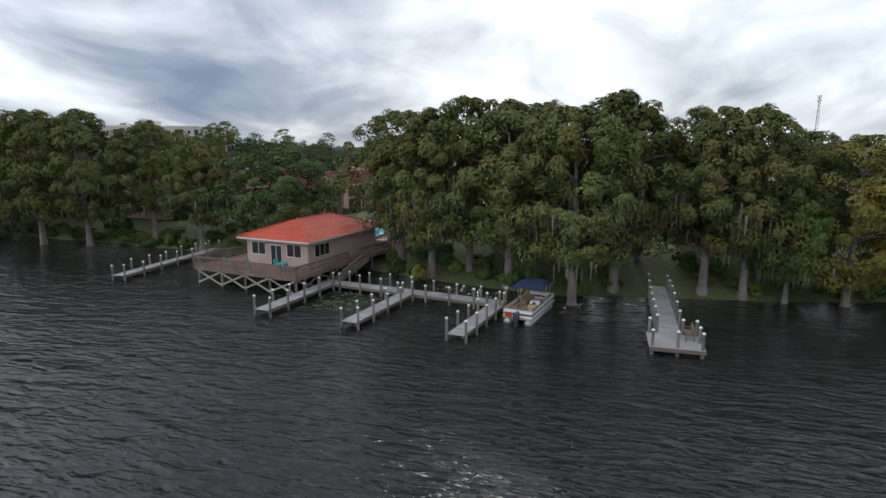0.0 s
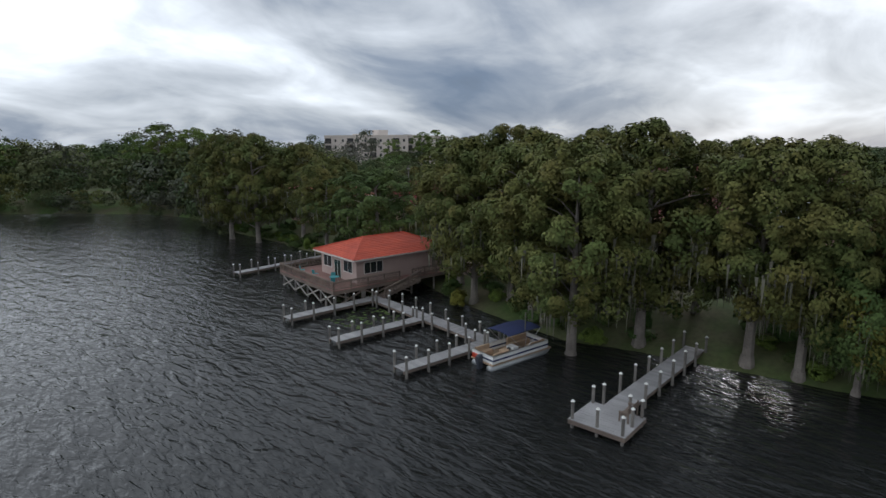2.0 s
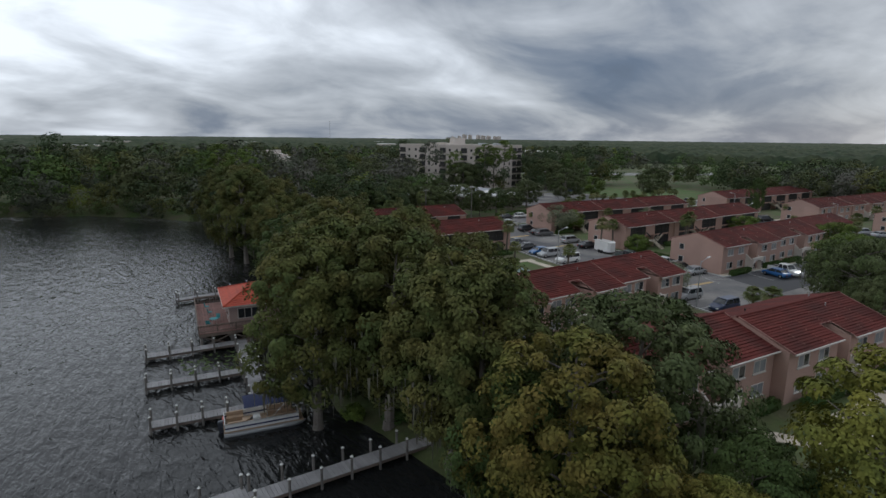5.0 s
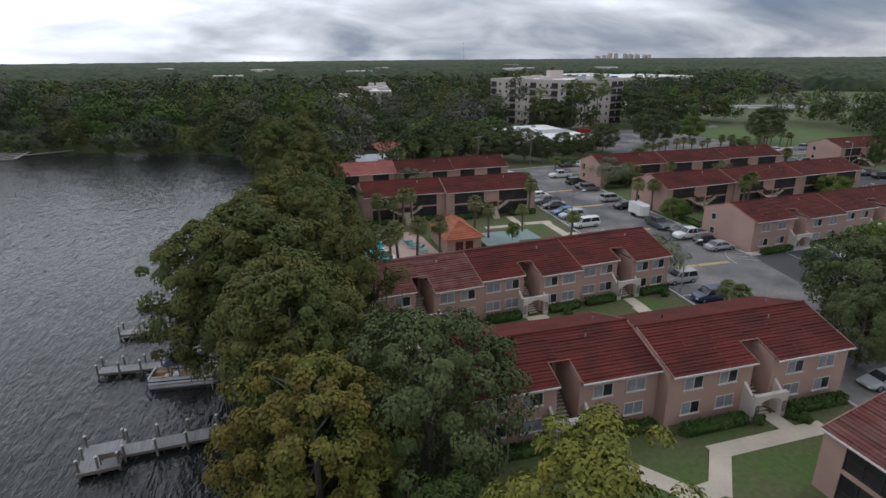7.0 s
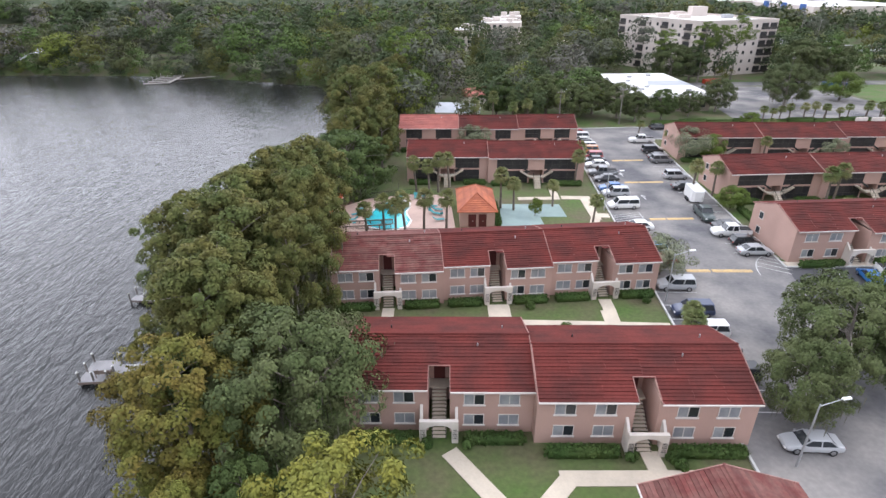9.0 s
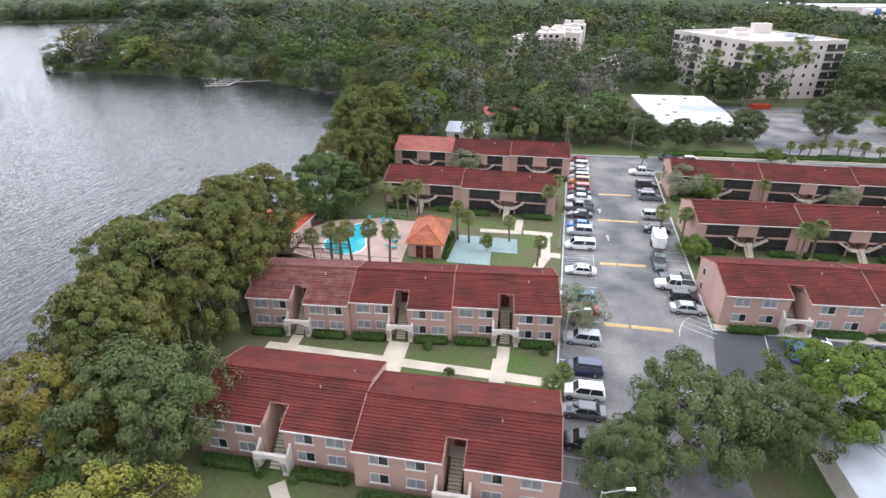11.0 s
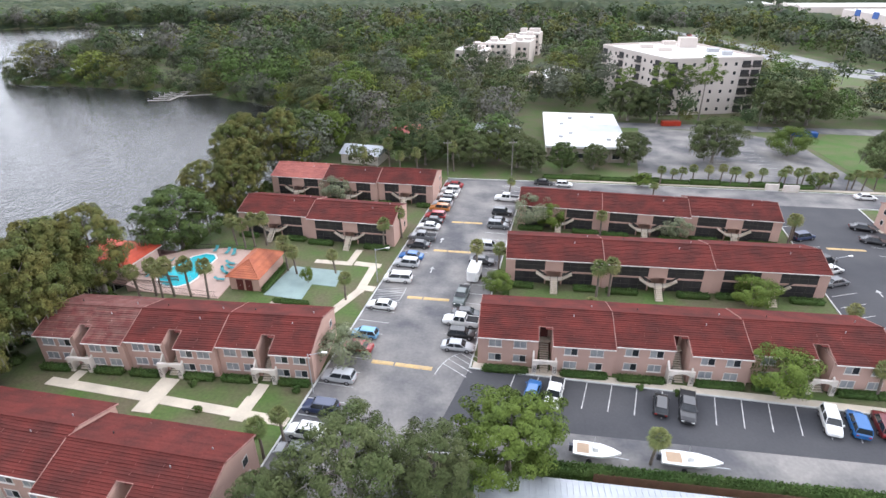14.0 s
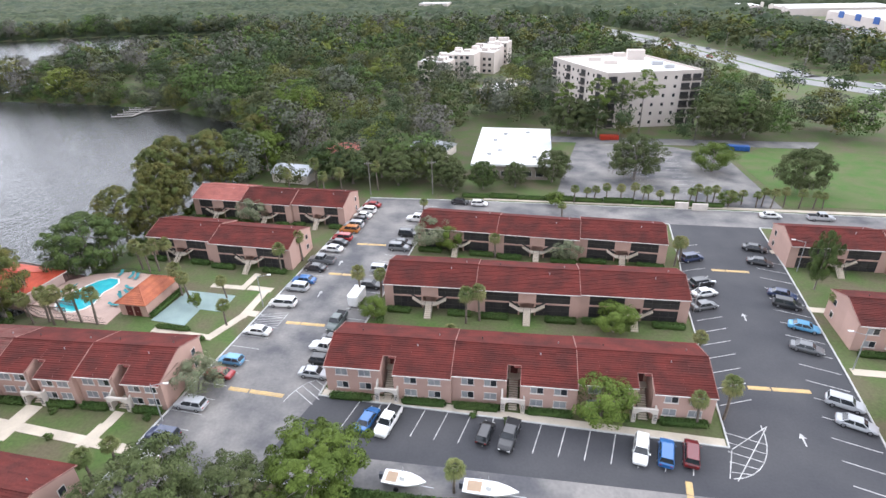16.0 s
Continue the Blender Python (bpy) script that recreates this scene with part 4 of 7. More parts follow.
def tree(kind, x, y, h=None, seed=0, spin=0.0, wide=1.0):
    key = (kind, seed)
    if key not in TREE_CACHE:
        TREE_CACHE[key] = tree_parts(kind, sum(map(ord, kind)) * 10 + seed)
    trunk, crown, moss = TREE_CACHE[key]
    base_h = {"cypress": 18.0, "yellow": 16.0, "bright": 11.5, "oak": 12.5, "green": 10.0, "dark": 14.0, "pine": 21.0, "willow": 5.2, "small": 6.0}[kind]
    s = (h or base_h) / base_h
    name, label = LABELS[kind]
    root = thing(name, label, "tree", pose(x, y, max(gz(x, y), WATER_Z - 0.4), 0, 0, spin) @ Matrix.Diagonal((s * wide, s * wide, s, 1)), "trees")
    for nm, me in (("trunk", trunk), ("crown", crown), ("moss", moss)):
        if me:
            part_ = new(nm, me)
            part_.parent = root
            if nm != "trunk":
                part_["kind"] = "stuff"
    return root


def shore_trees():
    rows = [("cypress", 6.9, 53.0, 18.0, 0, 20, 1.0), ("cypress", 12.0, 49.4, 18.6, 1, 75, 1.05), ("cypress", 13.0, 41.4, 17.2, 2, 130, 1.0), ("cypress", 12.9, 38.0, 17.4, 0, 250, 0.9), ("cypress", 13.3, 68.0, 17.6, 1, 10, 1.0),
            ("cypress", 14.8, 64.2, 18.4, 2, 210, 1.0), ("cypress", 11.2, 59.4, 18.0, 1, 260, 1.05), ("cypress", 16.6, 72.6, 17.4, 0, 140, 1.05), ("cypress", 18.4, 57.0, 16.5, 0, 310, 0.9), ("cypress", 18.6, 47.0, 15.5, 2, 30, 0.85),
            ("yellow", 12.9, 29.8, 15.4, 0, 0, 0.98), ("oak", 20.4, 31.4, 13.6, 0, 40, 0.95), ("dark", 12.6, 34.6, 11.5, 0, 70, 0.75), ("bright", 25.6, 18.8, 12.2, 0, 0, 0.9), ("dark", 19.0, 22.5, 9.6, 1, 100, 0.75), ("yellow", 14.6, 21.6, 10.0, 1, 60, 0.8),
            ("dark", 20.5, 91.0, 13.6, 1, 0, 1.22), ("cypress", 20.5, 103.0, 15.5, 2, 150, 0.95), ("cypress", 23.6, 113.6, 17.0, 0, 300, 1.0), ("cypress", 19.6, 121.5, 19.6, 1, 200, 1.0), ("cypress", 18.6, 129.0, 20.0, 2, 50, 0.95),
            ("cypress", 24.6, 137.0, 18.6, 0, 350, 1.0), ("dark", 27.0, 147.5, 16.0, 0, 110, 0.9), ("cypress", 29.5, 157.0, 17.5, 1, 240, 0.95), ("green", 34.0, 151.0, 12.5, 1, 15, 0.9), ("cypress", 26.0, 105.0, 13.5, 1, 65, 0.85)]
    for k, x, y, h, sd, sp, w in rows:
        tree(k, x, y, h, sd, sp, w)
    # trees of the complex and beside the lots
    for k, x, y, h, sd, sp, w in (("oak", 70.2, 34.6, 11.4, 1, 0, 0.98), ("oak", 63.6, 30.6, 8.6, 0, 220, 0.8), ("oak", 78.4, 36.4, 9.2, 0, 120, 0.95), ("green", 86.0, 41.2, 9.6, 0, 0, 1.1), ("willow", 63.0, 57.2, 5.6, 0, 0, 1.15),
                                  ("small", 119.9, 56.4, 7.0, 1, 40, 1.05), ("willow", 46.0, 114.5, 6.2, 0, 90, 1.1), ("small", 84.0, 77.5, 4.2, 0, 0, 1.1), ("willow", 90.5, 105.0, 7.0, 1, 10, 1.15), ("small", 94.5, 104.0, 5.6, 0, 100, 1.0),
                                  ("willow", 118.5, 101.5, 5.2, 0, 200, 1.1), ("small", 124.5, 77.0, 5.4, 1, 30, 1.2), ("oak", 118.0, 146.0, 9.0, 0, 60, 1.0), ("oak", 140.5, 149.5, 12.5, 1, 0, 1.05), ("small", 163.0, 157.0, 8.5, 0, 45, 1.25),
                                  ("oak", 180.0, 141.0, 12.0, 0, 180, 0.95), ("small", 118.0, 129.0, 4.0, 1, 75, 1.0), ("small", 160.0, 133.2, 3.4, 0, 15, 1.5), ("dark", 162.6, 93.5, 12.0, 0, 0, 0.42), ("oak", 88.0, 141.5, 9.5, 1, 250, 1.0),
                                  ("oak", 76.0, 141.0, 9.5, 0, 0, 1.0), ("oak", 83.0, 147.0, 10.5, 1, 50, 1.0), ("dark", 99.5, 139.5, 8.0, 1, 90, 1.0), ("oak", 70.0, 147.0, 11.0, 0, 130, 1.0), ("oak", 63.0, 141.5, 10.0, 1, 10, 1.0), ("dark", 56.0, 145.0, 11.0, 0, 200, 1.0), ("oak", 91.5, 137.5, 7.5, 0, 77, 0.95), ("oak", 108.0, 141.5, 7.0, 1, 15, 0.9), ("oak", 126.0, 193.0, 13.0, 0, 20, 1.0), ("oak", 134.0, 194.5, 12.0, 1, 70, 0.9), ("oak", 174.0, 193.0, 14.0, 0, 150, 1.0), ("oak", 183.0, 191.0, 13.0, 1, 10, 1.1), ("pine", 33.5, 173.0, 20.0, 0, 0, 1.0), ("pine", 32.0, 160.0, 19.0, 1, 70, 1.0), ("pine", 30.0, 186.0, 21.0, 1, 160, 1.1), ("pine", 37.0, 178.0, 20.0, 0, 220, 1.0), ("pine", 135.0, 190.0, 21.0, 0, 20, 1.0),
                                  ("pine", 150.0, 195.0, 22.0, 1, 200, 1.0), ("pine", 143.0, 193.5, 19.0, 1, 20, 0.9), ("pine", 124.0, 196.0, 18.0, 0, 120, 1.0), ("small", 51.2, 77.6, 3.4, 1, 0, 0.6)):
        tree(k, x, y, h, sd, sp, w)


shore_trees()


# ---- palms ----
def palm_meshes(seed):
    rng = np.random.default_rng(seed)
    g = Geo()
    H = 5.6
    pts = [Vector((0.25 * math.sin(u * 2 + seed), 0.2 * u, H * u - 0.3)) for u in np.linspace(0, 1, 5)]
    for a, b, i in zip(pts, pts[1:], range(4)):
        g.cyl(a, b, 0.2 - 0.012 * i, 0.19 - 0.012 * i + (0.06 if i == 3 else 0), 8)
    trunk = g.mesh("trunk", PALMBARK)
    head = pts[-1]
    f = Geo()
    for k in range(42):
        az, el = k * 2.399, 1.25 - 2.1 * (k / 42) + rng.uniform(-0.15, 0.15)
        d = Vector((math.cos(az) * math.cos(el), math.sin(az) * math.cos(el), math.sin(el)))
        side = Vector((-math.sin(az), math.cos(az), 0))
        L1, L2 = rng.uniform(0.55, 0.85), rng.uniform(0.7, 1.0)
        hub = head + d * L1 - Vector((0, 0, 0.1))
        f.add([head + side * 0.02, head - side * 0.02, hub - side * 0.02, hub + side * 0.02], [(0, 1, 2, 3)])
        up = side.cross(d)
        for j in range(9):
            a = -1.25 + 2.5 * j / 8
            e = (d * math.cos(a) + side * math.sin(a)).normalized()
            n = up.cross(e)
            tip = hub + e * L2 * (0.8 + 0.2 * math.cos(a)) - Vector((0, 0, 0.28 + 0.1 * rng.uniform()))
            m = hub + e * L2 * 0.55
            f.add([hub, m - n * 0.075, tip, m + n * 0.075], [(0, 1, 2, 3)])
    return trunk, f.mesh("crown", LEAF_PALM)


PALMS = [palm_meshes(s) for s in (1, 2)]


def palm(x, y, h=6.0, i=0):
    s = h / 6.0
    root = thing("palm_tree", "sabal palm with a slim trunk and round fan crown", "palm tree", pose(x, y, gz(x, y), 0, 0, (x * 37 + y * 91) % 360) @ Matrix.Diagonal((0.55 + 0.45 * s, 0.55 + 0.45 * s, s, 1)), "palm trees")
    for nm, me in zip(("trunk", "crown"), PALMS[i % 2]):
        part_ = new(nm, me)
        part_.parent = root


for n_, (x_, y_, h_) in enumerate([(80.4, 83.2, 6.6), (84.0, 83.6, 6.0), (100.0, 77.4, 6.6), (102.4, 78.0, 7.0), (98.2, 70.4, 4.0), (132.0, 56.8, 5.2), (136.0, 58.6, 6.6), (136.2, 71.2, 4.6), (62.1, 91.4, 6.4), (64.2, 96.6, 6.4), (46.3, 81.2, 6.8), (48.2, 80.2, 5.6),
                                   (59.4, 73.0, 5.0), (30.0, 71.2, 7.0), (33.2, 71.6, 7.2), (26.9, 71.4, 6.6), (24.6, 70.2, 6.0), (36.2, 71.4, 7.0), (28.6, 70.6, 6.2), (32.3, 90.2, 6.4), (36.6, 90.0, 7.0), (38.2, 91.0, 6.6), (34.5, 89.2, 6.0), (101.8, 43.2, 5.2), (58.4, 39.8, 5.4), (59.8, 42.6, 4.6),
                                   (139.6, 100.6, 6.0), (141.0, 101.8, 5.6), (104.2, 101.0, 5.2), (119.2, 122.6, 3.6), (122.6, 131.6, 4.4), (86.0, 121.6, 4.0), (84.4, 65.2, 5.4), (55.0, 81.2, 4.6), (166.0, 64.5, 5.8), (134.0, 38.5, 5.0), (88.9, 112.8, 4.2), (160.8, 84.0, 5.0)]):
    palm(x_, y_, h_, n_)
for n_ in range(22):
    palm(126.0 + n_ * 2.6 + 0.9 * math.sin(n_ * 5.1), 132.6 + 1.0 * math.sin(n_ * 3.3) - n_ * 0.05, 3.6 + 1.3 * abs(math.sin(n_ * 2.7)), n_)
for n_, (x_, y_) in enumerate([(58.0, 132.0), (62.0, 134.0), (48.5, 131.5), (71.0, 137.0), (54.0, 137.5)]):
    palm(x_, y_, 6.5 + n_ * 0.4, n_)


# ---- woods ----
HOLES = [(91, 138, 123, 192), (116, 131, 174, 184), (170, 128, 232, 184), (124, 199, 172, 247), (52, 280, 104, 352), (322, 372, 480, 660), (36, 138, 54, 156), (94, 131, 120, 142), (88, 236, 104, 282)]
MAIN_ROAD = [(120, 640), (150, 561), (200, 453), (224, 382), (244, 296), (275, 256), (420, 190), (900, 20)]


def road_dist(x, y):
    best = np.full(x.shape, 1e9)
    p = np.stack([x, y], -1)
    for a, b in zip(np.array(MAIN_ROAD, float), np.array(MAIN_ROAD[1:], float)):
        ab = b - a
        t = np.clip(((p - a) @ ab) / (ab @ ab), 0, 1)
        best = np.minimum(best, np.hypot(*np.moveaxis(p - a - t[..., None] * ab, -1, 0)))
    return best


def clear(x, y, edge=2.0):
    ok = (shore_dist(x, y) > edge) & (road_dist(x, y) > 19) & (y > 134)
    ok &= ~((x > 55) & (x < 160) & (y < 138))
    # low ground on the near side of the main road
    far_ = np.hypot(x - 108, y) + 1e-6
    for s in (16, 30, 44, 58):
        ok &= ~((road_dist(x + (x - 108) / far_ * s, y + y / far_ * s) < 15) & (x > 170))
    for x0, y0, x1, y1 in HOLES:
        ok &= ~((x > x0 - 2) & (x < x1 + 2) & (y > y0 - 2) & (y < y1 + 2))
    return ok


def woods():
    rng = np.random.default_rng(5)

    def template(n, per, size, rad, h, h0, seed):
        r = np.random.default_rng(seed)
        c = dome(r, n, h0, h - 0.8, rad, 0.5, 0.35)
        return leaf_quads(r, c, r.uniform(1.2, 2.3, n), 0.62, per, size)[0]

    near = [template(34, 30, 0.36, 5.0, 12.5, 3.0, s) for s in (1, 2, 3)] + [template(20, 30, 0.36, 3.0, 16.0, 9.5, 4)]
    far = [template(24, 13, 0.72, 5.6, 12.5, 3.0, s) for s in (7, 8)]
    kinds = [("woods", m_, []) for m_ in WOODS]

    def plant(xs, ys, temps, hs):
        gzs = ground_z(xs, ys)
        for x, y, z, h in zip(xs, ys, gzs, hs):
            t = temps[rng.integers(len(temps))]
            a, s = rng.uniform(0, 6.28), h * rng.uniform(0.72, 1.25)
            ca, sa, w = math.cos(a), math.sin(a), s * rng.uniform(0.85, 1.2)
            k = rng.choice(7, p=(0.27, 0.2, 0.2, 0.13, 0.1, 0.05, 0.05))
            kinds[k][2].append(np.stack([x + w * (ca * t[:, 0] - sa * t[:, 1]), y + w * (sa * t[:, 0] + ca * t[:, 1]), z + s * t[:, 2]], 1))

    def grid(x0, x1, y0, y1, st):
        X, Y = np.meshgrid(np.arange(x0, x1, st), np.arange(y0, y1, st))
        X, Y = X.ravel() + rng.uniform(-0.42, 0.42, X.size) * st, Y.ravel() + rng.uniform(-0.42, 0.42, X.size) * st
        keep = clear(X, Y) & (X < 130 + 0.9 * Y) & (X > 120 - 1.12 * Y)
        return X[keep], Y[keep]

    X, Y = grid(-170, 330, 134, 300, 9.0)
    d = shore_dist(X, Y)
    plant(X, Y, near, np.where(d < 25, rng.uniform(1.0, 1.35, len(X)), rng.uniform(0.7, 1.15, len(X))))
    X, Y = grid(-190, 560, 300, 560, 10.5)
    plant(X, Y, far, rng.uniform(0.75, 1.15, len(X)))
    # a thick hem along the water
    hx, hy = [], []
    for (ax, ay), (bx, by) in zip(SHORE[14:28], SHORE[15:29]):
        L = math.hypot(bx - ax, by - ay)
        for u in np.arange(0, L, 4.5):
            hx.append(ax + (bx - ax) * u / L)
            hy.append(ay + (by - ay) * u / L)
    hx, hy = np.array(hx) + rng.uniform(-2, 2, len(hx)), np.array(hy) + rng.uniform(-2, 2, len(hx)) + 2
    plant(hx, hy, near[:3], rng.uniform(0.35, 1.1, len(hx)))
    plant(hx + rng.uniform(-1.5, 1.5, len(hx)), hy - 3.0, near[:3], rng.uniform(0.22, 0.5, len(hx)))
    hx, hy = [], []
    for (ax, ay), (bx, by) in zip(SHORE[28:38], SHORE[29:39]):
        L = math.hypot(bx - ax, by - ay)
        for u in np.arange(0, L, 5.5):
            hx.append(ax + (bx - ax) * u / L)
            hy.append(ay + (by - ay) * u / L)
    hx, hy = np.array(hx), np.array(hy) + rng.uniform(0, 5, len(hx))
    plant(hx, hy, near[:3], rng.uniform(0.7, 1.35, len(hx)))
    plant(hx + 3, hy + 9, far, rng.uniform(0.8, 1.3, len(hx)))
    # east of the apartments and south of the lot
    X, Y = np.meshgrid(np.arange(215, 330, 8.0), np.arange(20, 134, 8.0))
    X, Y = X.ravel() + rng.uniform(-3, 3, X.size), Y.ravel() + rng.uniform(-3, 3, X.size)
    plant(X, Y, near[:3], rng.uniform(0.7, 1.1, X.size))
    for name, material, parts_ in kinds:
        v = np.concatenate(parts_)
        ob = new(name, big_mesh(name, v, np.arange(len(v)).reshape(-1, 4), material))
        tagged(ob, "dense mixed oak and pine woodland canopy", "woodland", kind="stuff")


WOODS = [leaf("woods_leaf_" + n_, c_, d_, isl=0.14, patch=0.2) for n_, c_, d_ in (
    ("deep", (0.034, 0.052, 0.022), (0.046, 0.062, 0.026)), ("olive", (0.052, 0.064, 0.026), (0.066, 0.072, 0.030)), ("grey", (0.056, 0.064, 0.044), (0.072, 0.076, 0.054)), ("green", (0.050, 0.082, 0.022), (0.062, 0.092, 0.026)),
    ("cypress", (0.072, 0.078, 0.022), (0.088, 0.088, 0.026)), ("yellow", (0.105, 0.135, 0.026), (0.125, 0.140, 0.030)), ("bare", (0.085, 0.082, 0.070), (0.105, 0.098, 0.082)))]
woods()


def far_canopy():
    """The woods out to the horizon, as one rolling crown surface."""
    rng = np.random.default_rng(9)
    rr = np.concatenate([np.arange(520, 900, 5.0), np.arange(900, 1600, 12.0), np.geomspace(1600, 4700, 50)])
    az = np.radians(np.linspace(58, -108, 520))
    R, A = np.meshgrid(rr, az, indexing="ij")
    X, Y = 60 - R * np.sin(A), R * np.cos(A)
    h = np.zeros_like(X)
    for s, k in ((0.11, 3.0), (0.19, 2.4), (0.043, 2.2)):
        ph = rng.uniform(0, 6.28, 4)
        h += k * np.abs(np.sin(X * s + 1.7 * np.sin(Y * s * 0.63 + ph[0]) + ph[1]) * np.sin(Y * s * 1.07 + 1.4 * np.sin(X * s * 0.71 + ph[2]) + ph[3]))
    z = 5.5 + h + rng.uniform(-1.2, 1.2, X.shape)
    open_ = (road_dist(X, Y) < 22) | ((X > 330) & (X < 490) & (Y > 400) & (Y < 670)) | (shore_dist(X, Y) < 4)
    far_ = np.hypot(X - 108, Y)
    for s in (30, 60, 90):
        open_ |= (road_dist(X + (X - 108) / far_ * s, Y + Y / far_ * s) < 18) & (X > 100) & (Y < 700)
    z = np.where(open_, -6.0, z)
    z[0] = -3.0
    n, m = X.shape
    i = np.arange(n * m).reshape(n, m)
    q = np.stack([i[:-1, :-1], i[1:, :-1], i[1:, 1:], i[:-1, 1:]], -1).reshape(-1, 4)
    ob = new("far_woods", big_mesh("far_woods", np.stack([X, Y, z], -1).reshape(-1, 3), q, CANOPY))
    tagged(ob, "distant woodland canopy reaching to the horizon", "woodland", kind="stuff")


far_canopy()


# ---- docks ----
DOCK_Z = -2.0


def piling(parent, x, y, top, low=-4.2, r=0.11, cap=True):
    p = Geo().cyl((x, y, low), (x, y, top), r, r * 0.92, 8).make("dock_post", PILE, parent)
    if cap:
        Geo().cyl((x, y, top), (x, y, top + 0.12), r * 1.25, r * 0.35, 8).make("cap", CAP, p, "white conical pile cap")


def dock(runs, label, rail_h=1.05, step=2.35, skip=()):
    """A plank dock: runs of (x0, y0, x1, y1, width), with capped piles down both sides."""
    t = thing("dock", label, "dock")
    for x0, y0, x1, y1, w in runs:
        a, b = Vector((x0, y0, 0)), Vector((x1, y1, 0))
        d = (b - a).normalized()
        s = Vector((-d.y, d.x, 0))
        L = (b - a).length
        g = Geo()
        n = int(L / 0.3)
        for i in range(n):
            p, q = a + d * (L * i / n), a + d * (L * (i + 1) / n - 0.018)
            g.slab([(p - s * w / 2)[:2], (q - s * w / 2)[:2], (q + s * w / 2)[:2], (p + s * w / 2)[:2]], DOCK_Z - 0.05, DOCK_Z + 0.006 * ((i * 7) % 3))
        ob = g.make("planks", DECKW, t)
        ob["kind"] = "stuff"
        for k in (-1, 1):
            Geo().beam(a + s * k * (w / 2 - 0.05) + Vector((0, 0, DOCK_Z - 0.17)), b + s * k * (w / 2 - 0.05) + Vector((0, 0, DOCK_Z - 0.17)), 0.07, 0.22).make("stringer", WOOD, t)
        m = max(2, round(L / step))
        for i in range(m + 1):
            for k in (-1, 1):
                p = a + d * (0.15 + (L - 0.3) * i / m) + s * k * (w / 2 + 0.12)
                piling(t, p.x, p.y, DOCK_Z + rail_h + 0.12 * math.sin(p.x * 3.1 + p.y * 1.7))
    return t


dock([(-3.7, 77.6, 6.0, 76.6, 1.35), (-4.7, 69.2, 4.5, 67.8, 1.3), (-5.4, 60.5, 3.0, 59.1, 1.3), (6.9, 77.4, 3.7, 58.5, 1.45)], "grey plank dock with finger piers and white-capped piles")
dock([(3.2, 99.6, 19.5, 100.2, 1.3)], "narrow grey plank dock with capped piles", step=2.6)
big = dock([(-1.0, 45.7, 13.4, 45.3, 1.5)], "long grey plank dock with a square end platform", 1.15, 2.6)
pf = Pieces()
for i_ in range(11):
    pf.box(-4.1 + i_ * 0.282, 43.75, DOCK_Z - 0.05, -4.1 + i_ * 0.282 + 0.264, 47.3, DOCK_Z + 0.004 * (i_ % 3))
pf.make("plank", DECKW, big)
pr = Geo()
pr.box(-4.12, 43.72, DOCK_Z - 0.3, -1.0, 43.78, DOCK_Z - 0.052).box(-4.14, 43.78, DOCK_Z - 0.3, -4.08, 47.3, DOCK_Z - 0.052)
pr.make("fascia", WOOD, big)
for x_, y_ in ((-3.95, 47.1), (-3.95, 45.5), (-3.95, 43.95), (-1.2, 47.1), (-1.15, 43.95), (-2.6, 43.95)):
    piling(big, x_, y_, DOCK_Z + 1.1)


def bench(x, y, z, ang):
    t = thing("bench", "weathered wooden bench with slatted back on the dock platform", "bench", pose(x, y, z, 0, 0, ang))
    for i in range(4):
        Geo().box(-0.75, -0.22 + i * 0.12, 0.42, 0.75, -0.12 + i * 0.12, 0.46).make("slat", WOOD, t)
    for i in range(4):
        Geo().box(-0.75, 0.27 + 0.02 * i, 0.52 + i * 0.12, 0.75, 0.3 + 0.02 * i, 0.62 + i * 0.12).make("slat", WOOD, t)
    for x0 in (-0.7, 0.7):
        for y0, h in ((-0.2, 0.62), (0.32, 1.0)):
            Geo().box(x0 - 0.04, y0 - 0.04, 0, x0 + 0.04, y0 + 0.04, h).make("leg", WOOD, t)
        Geo().box(x0 - 0.05, -0.26, 0.62, x0 + 0.05, 0.32, 0.67).make("armrest", WOOD, t)


bench(-1.75, 44.6, DOCK_Z, 180)


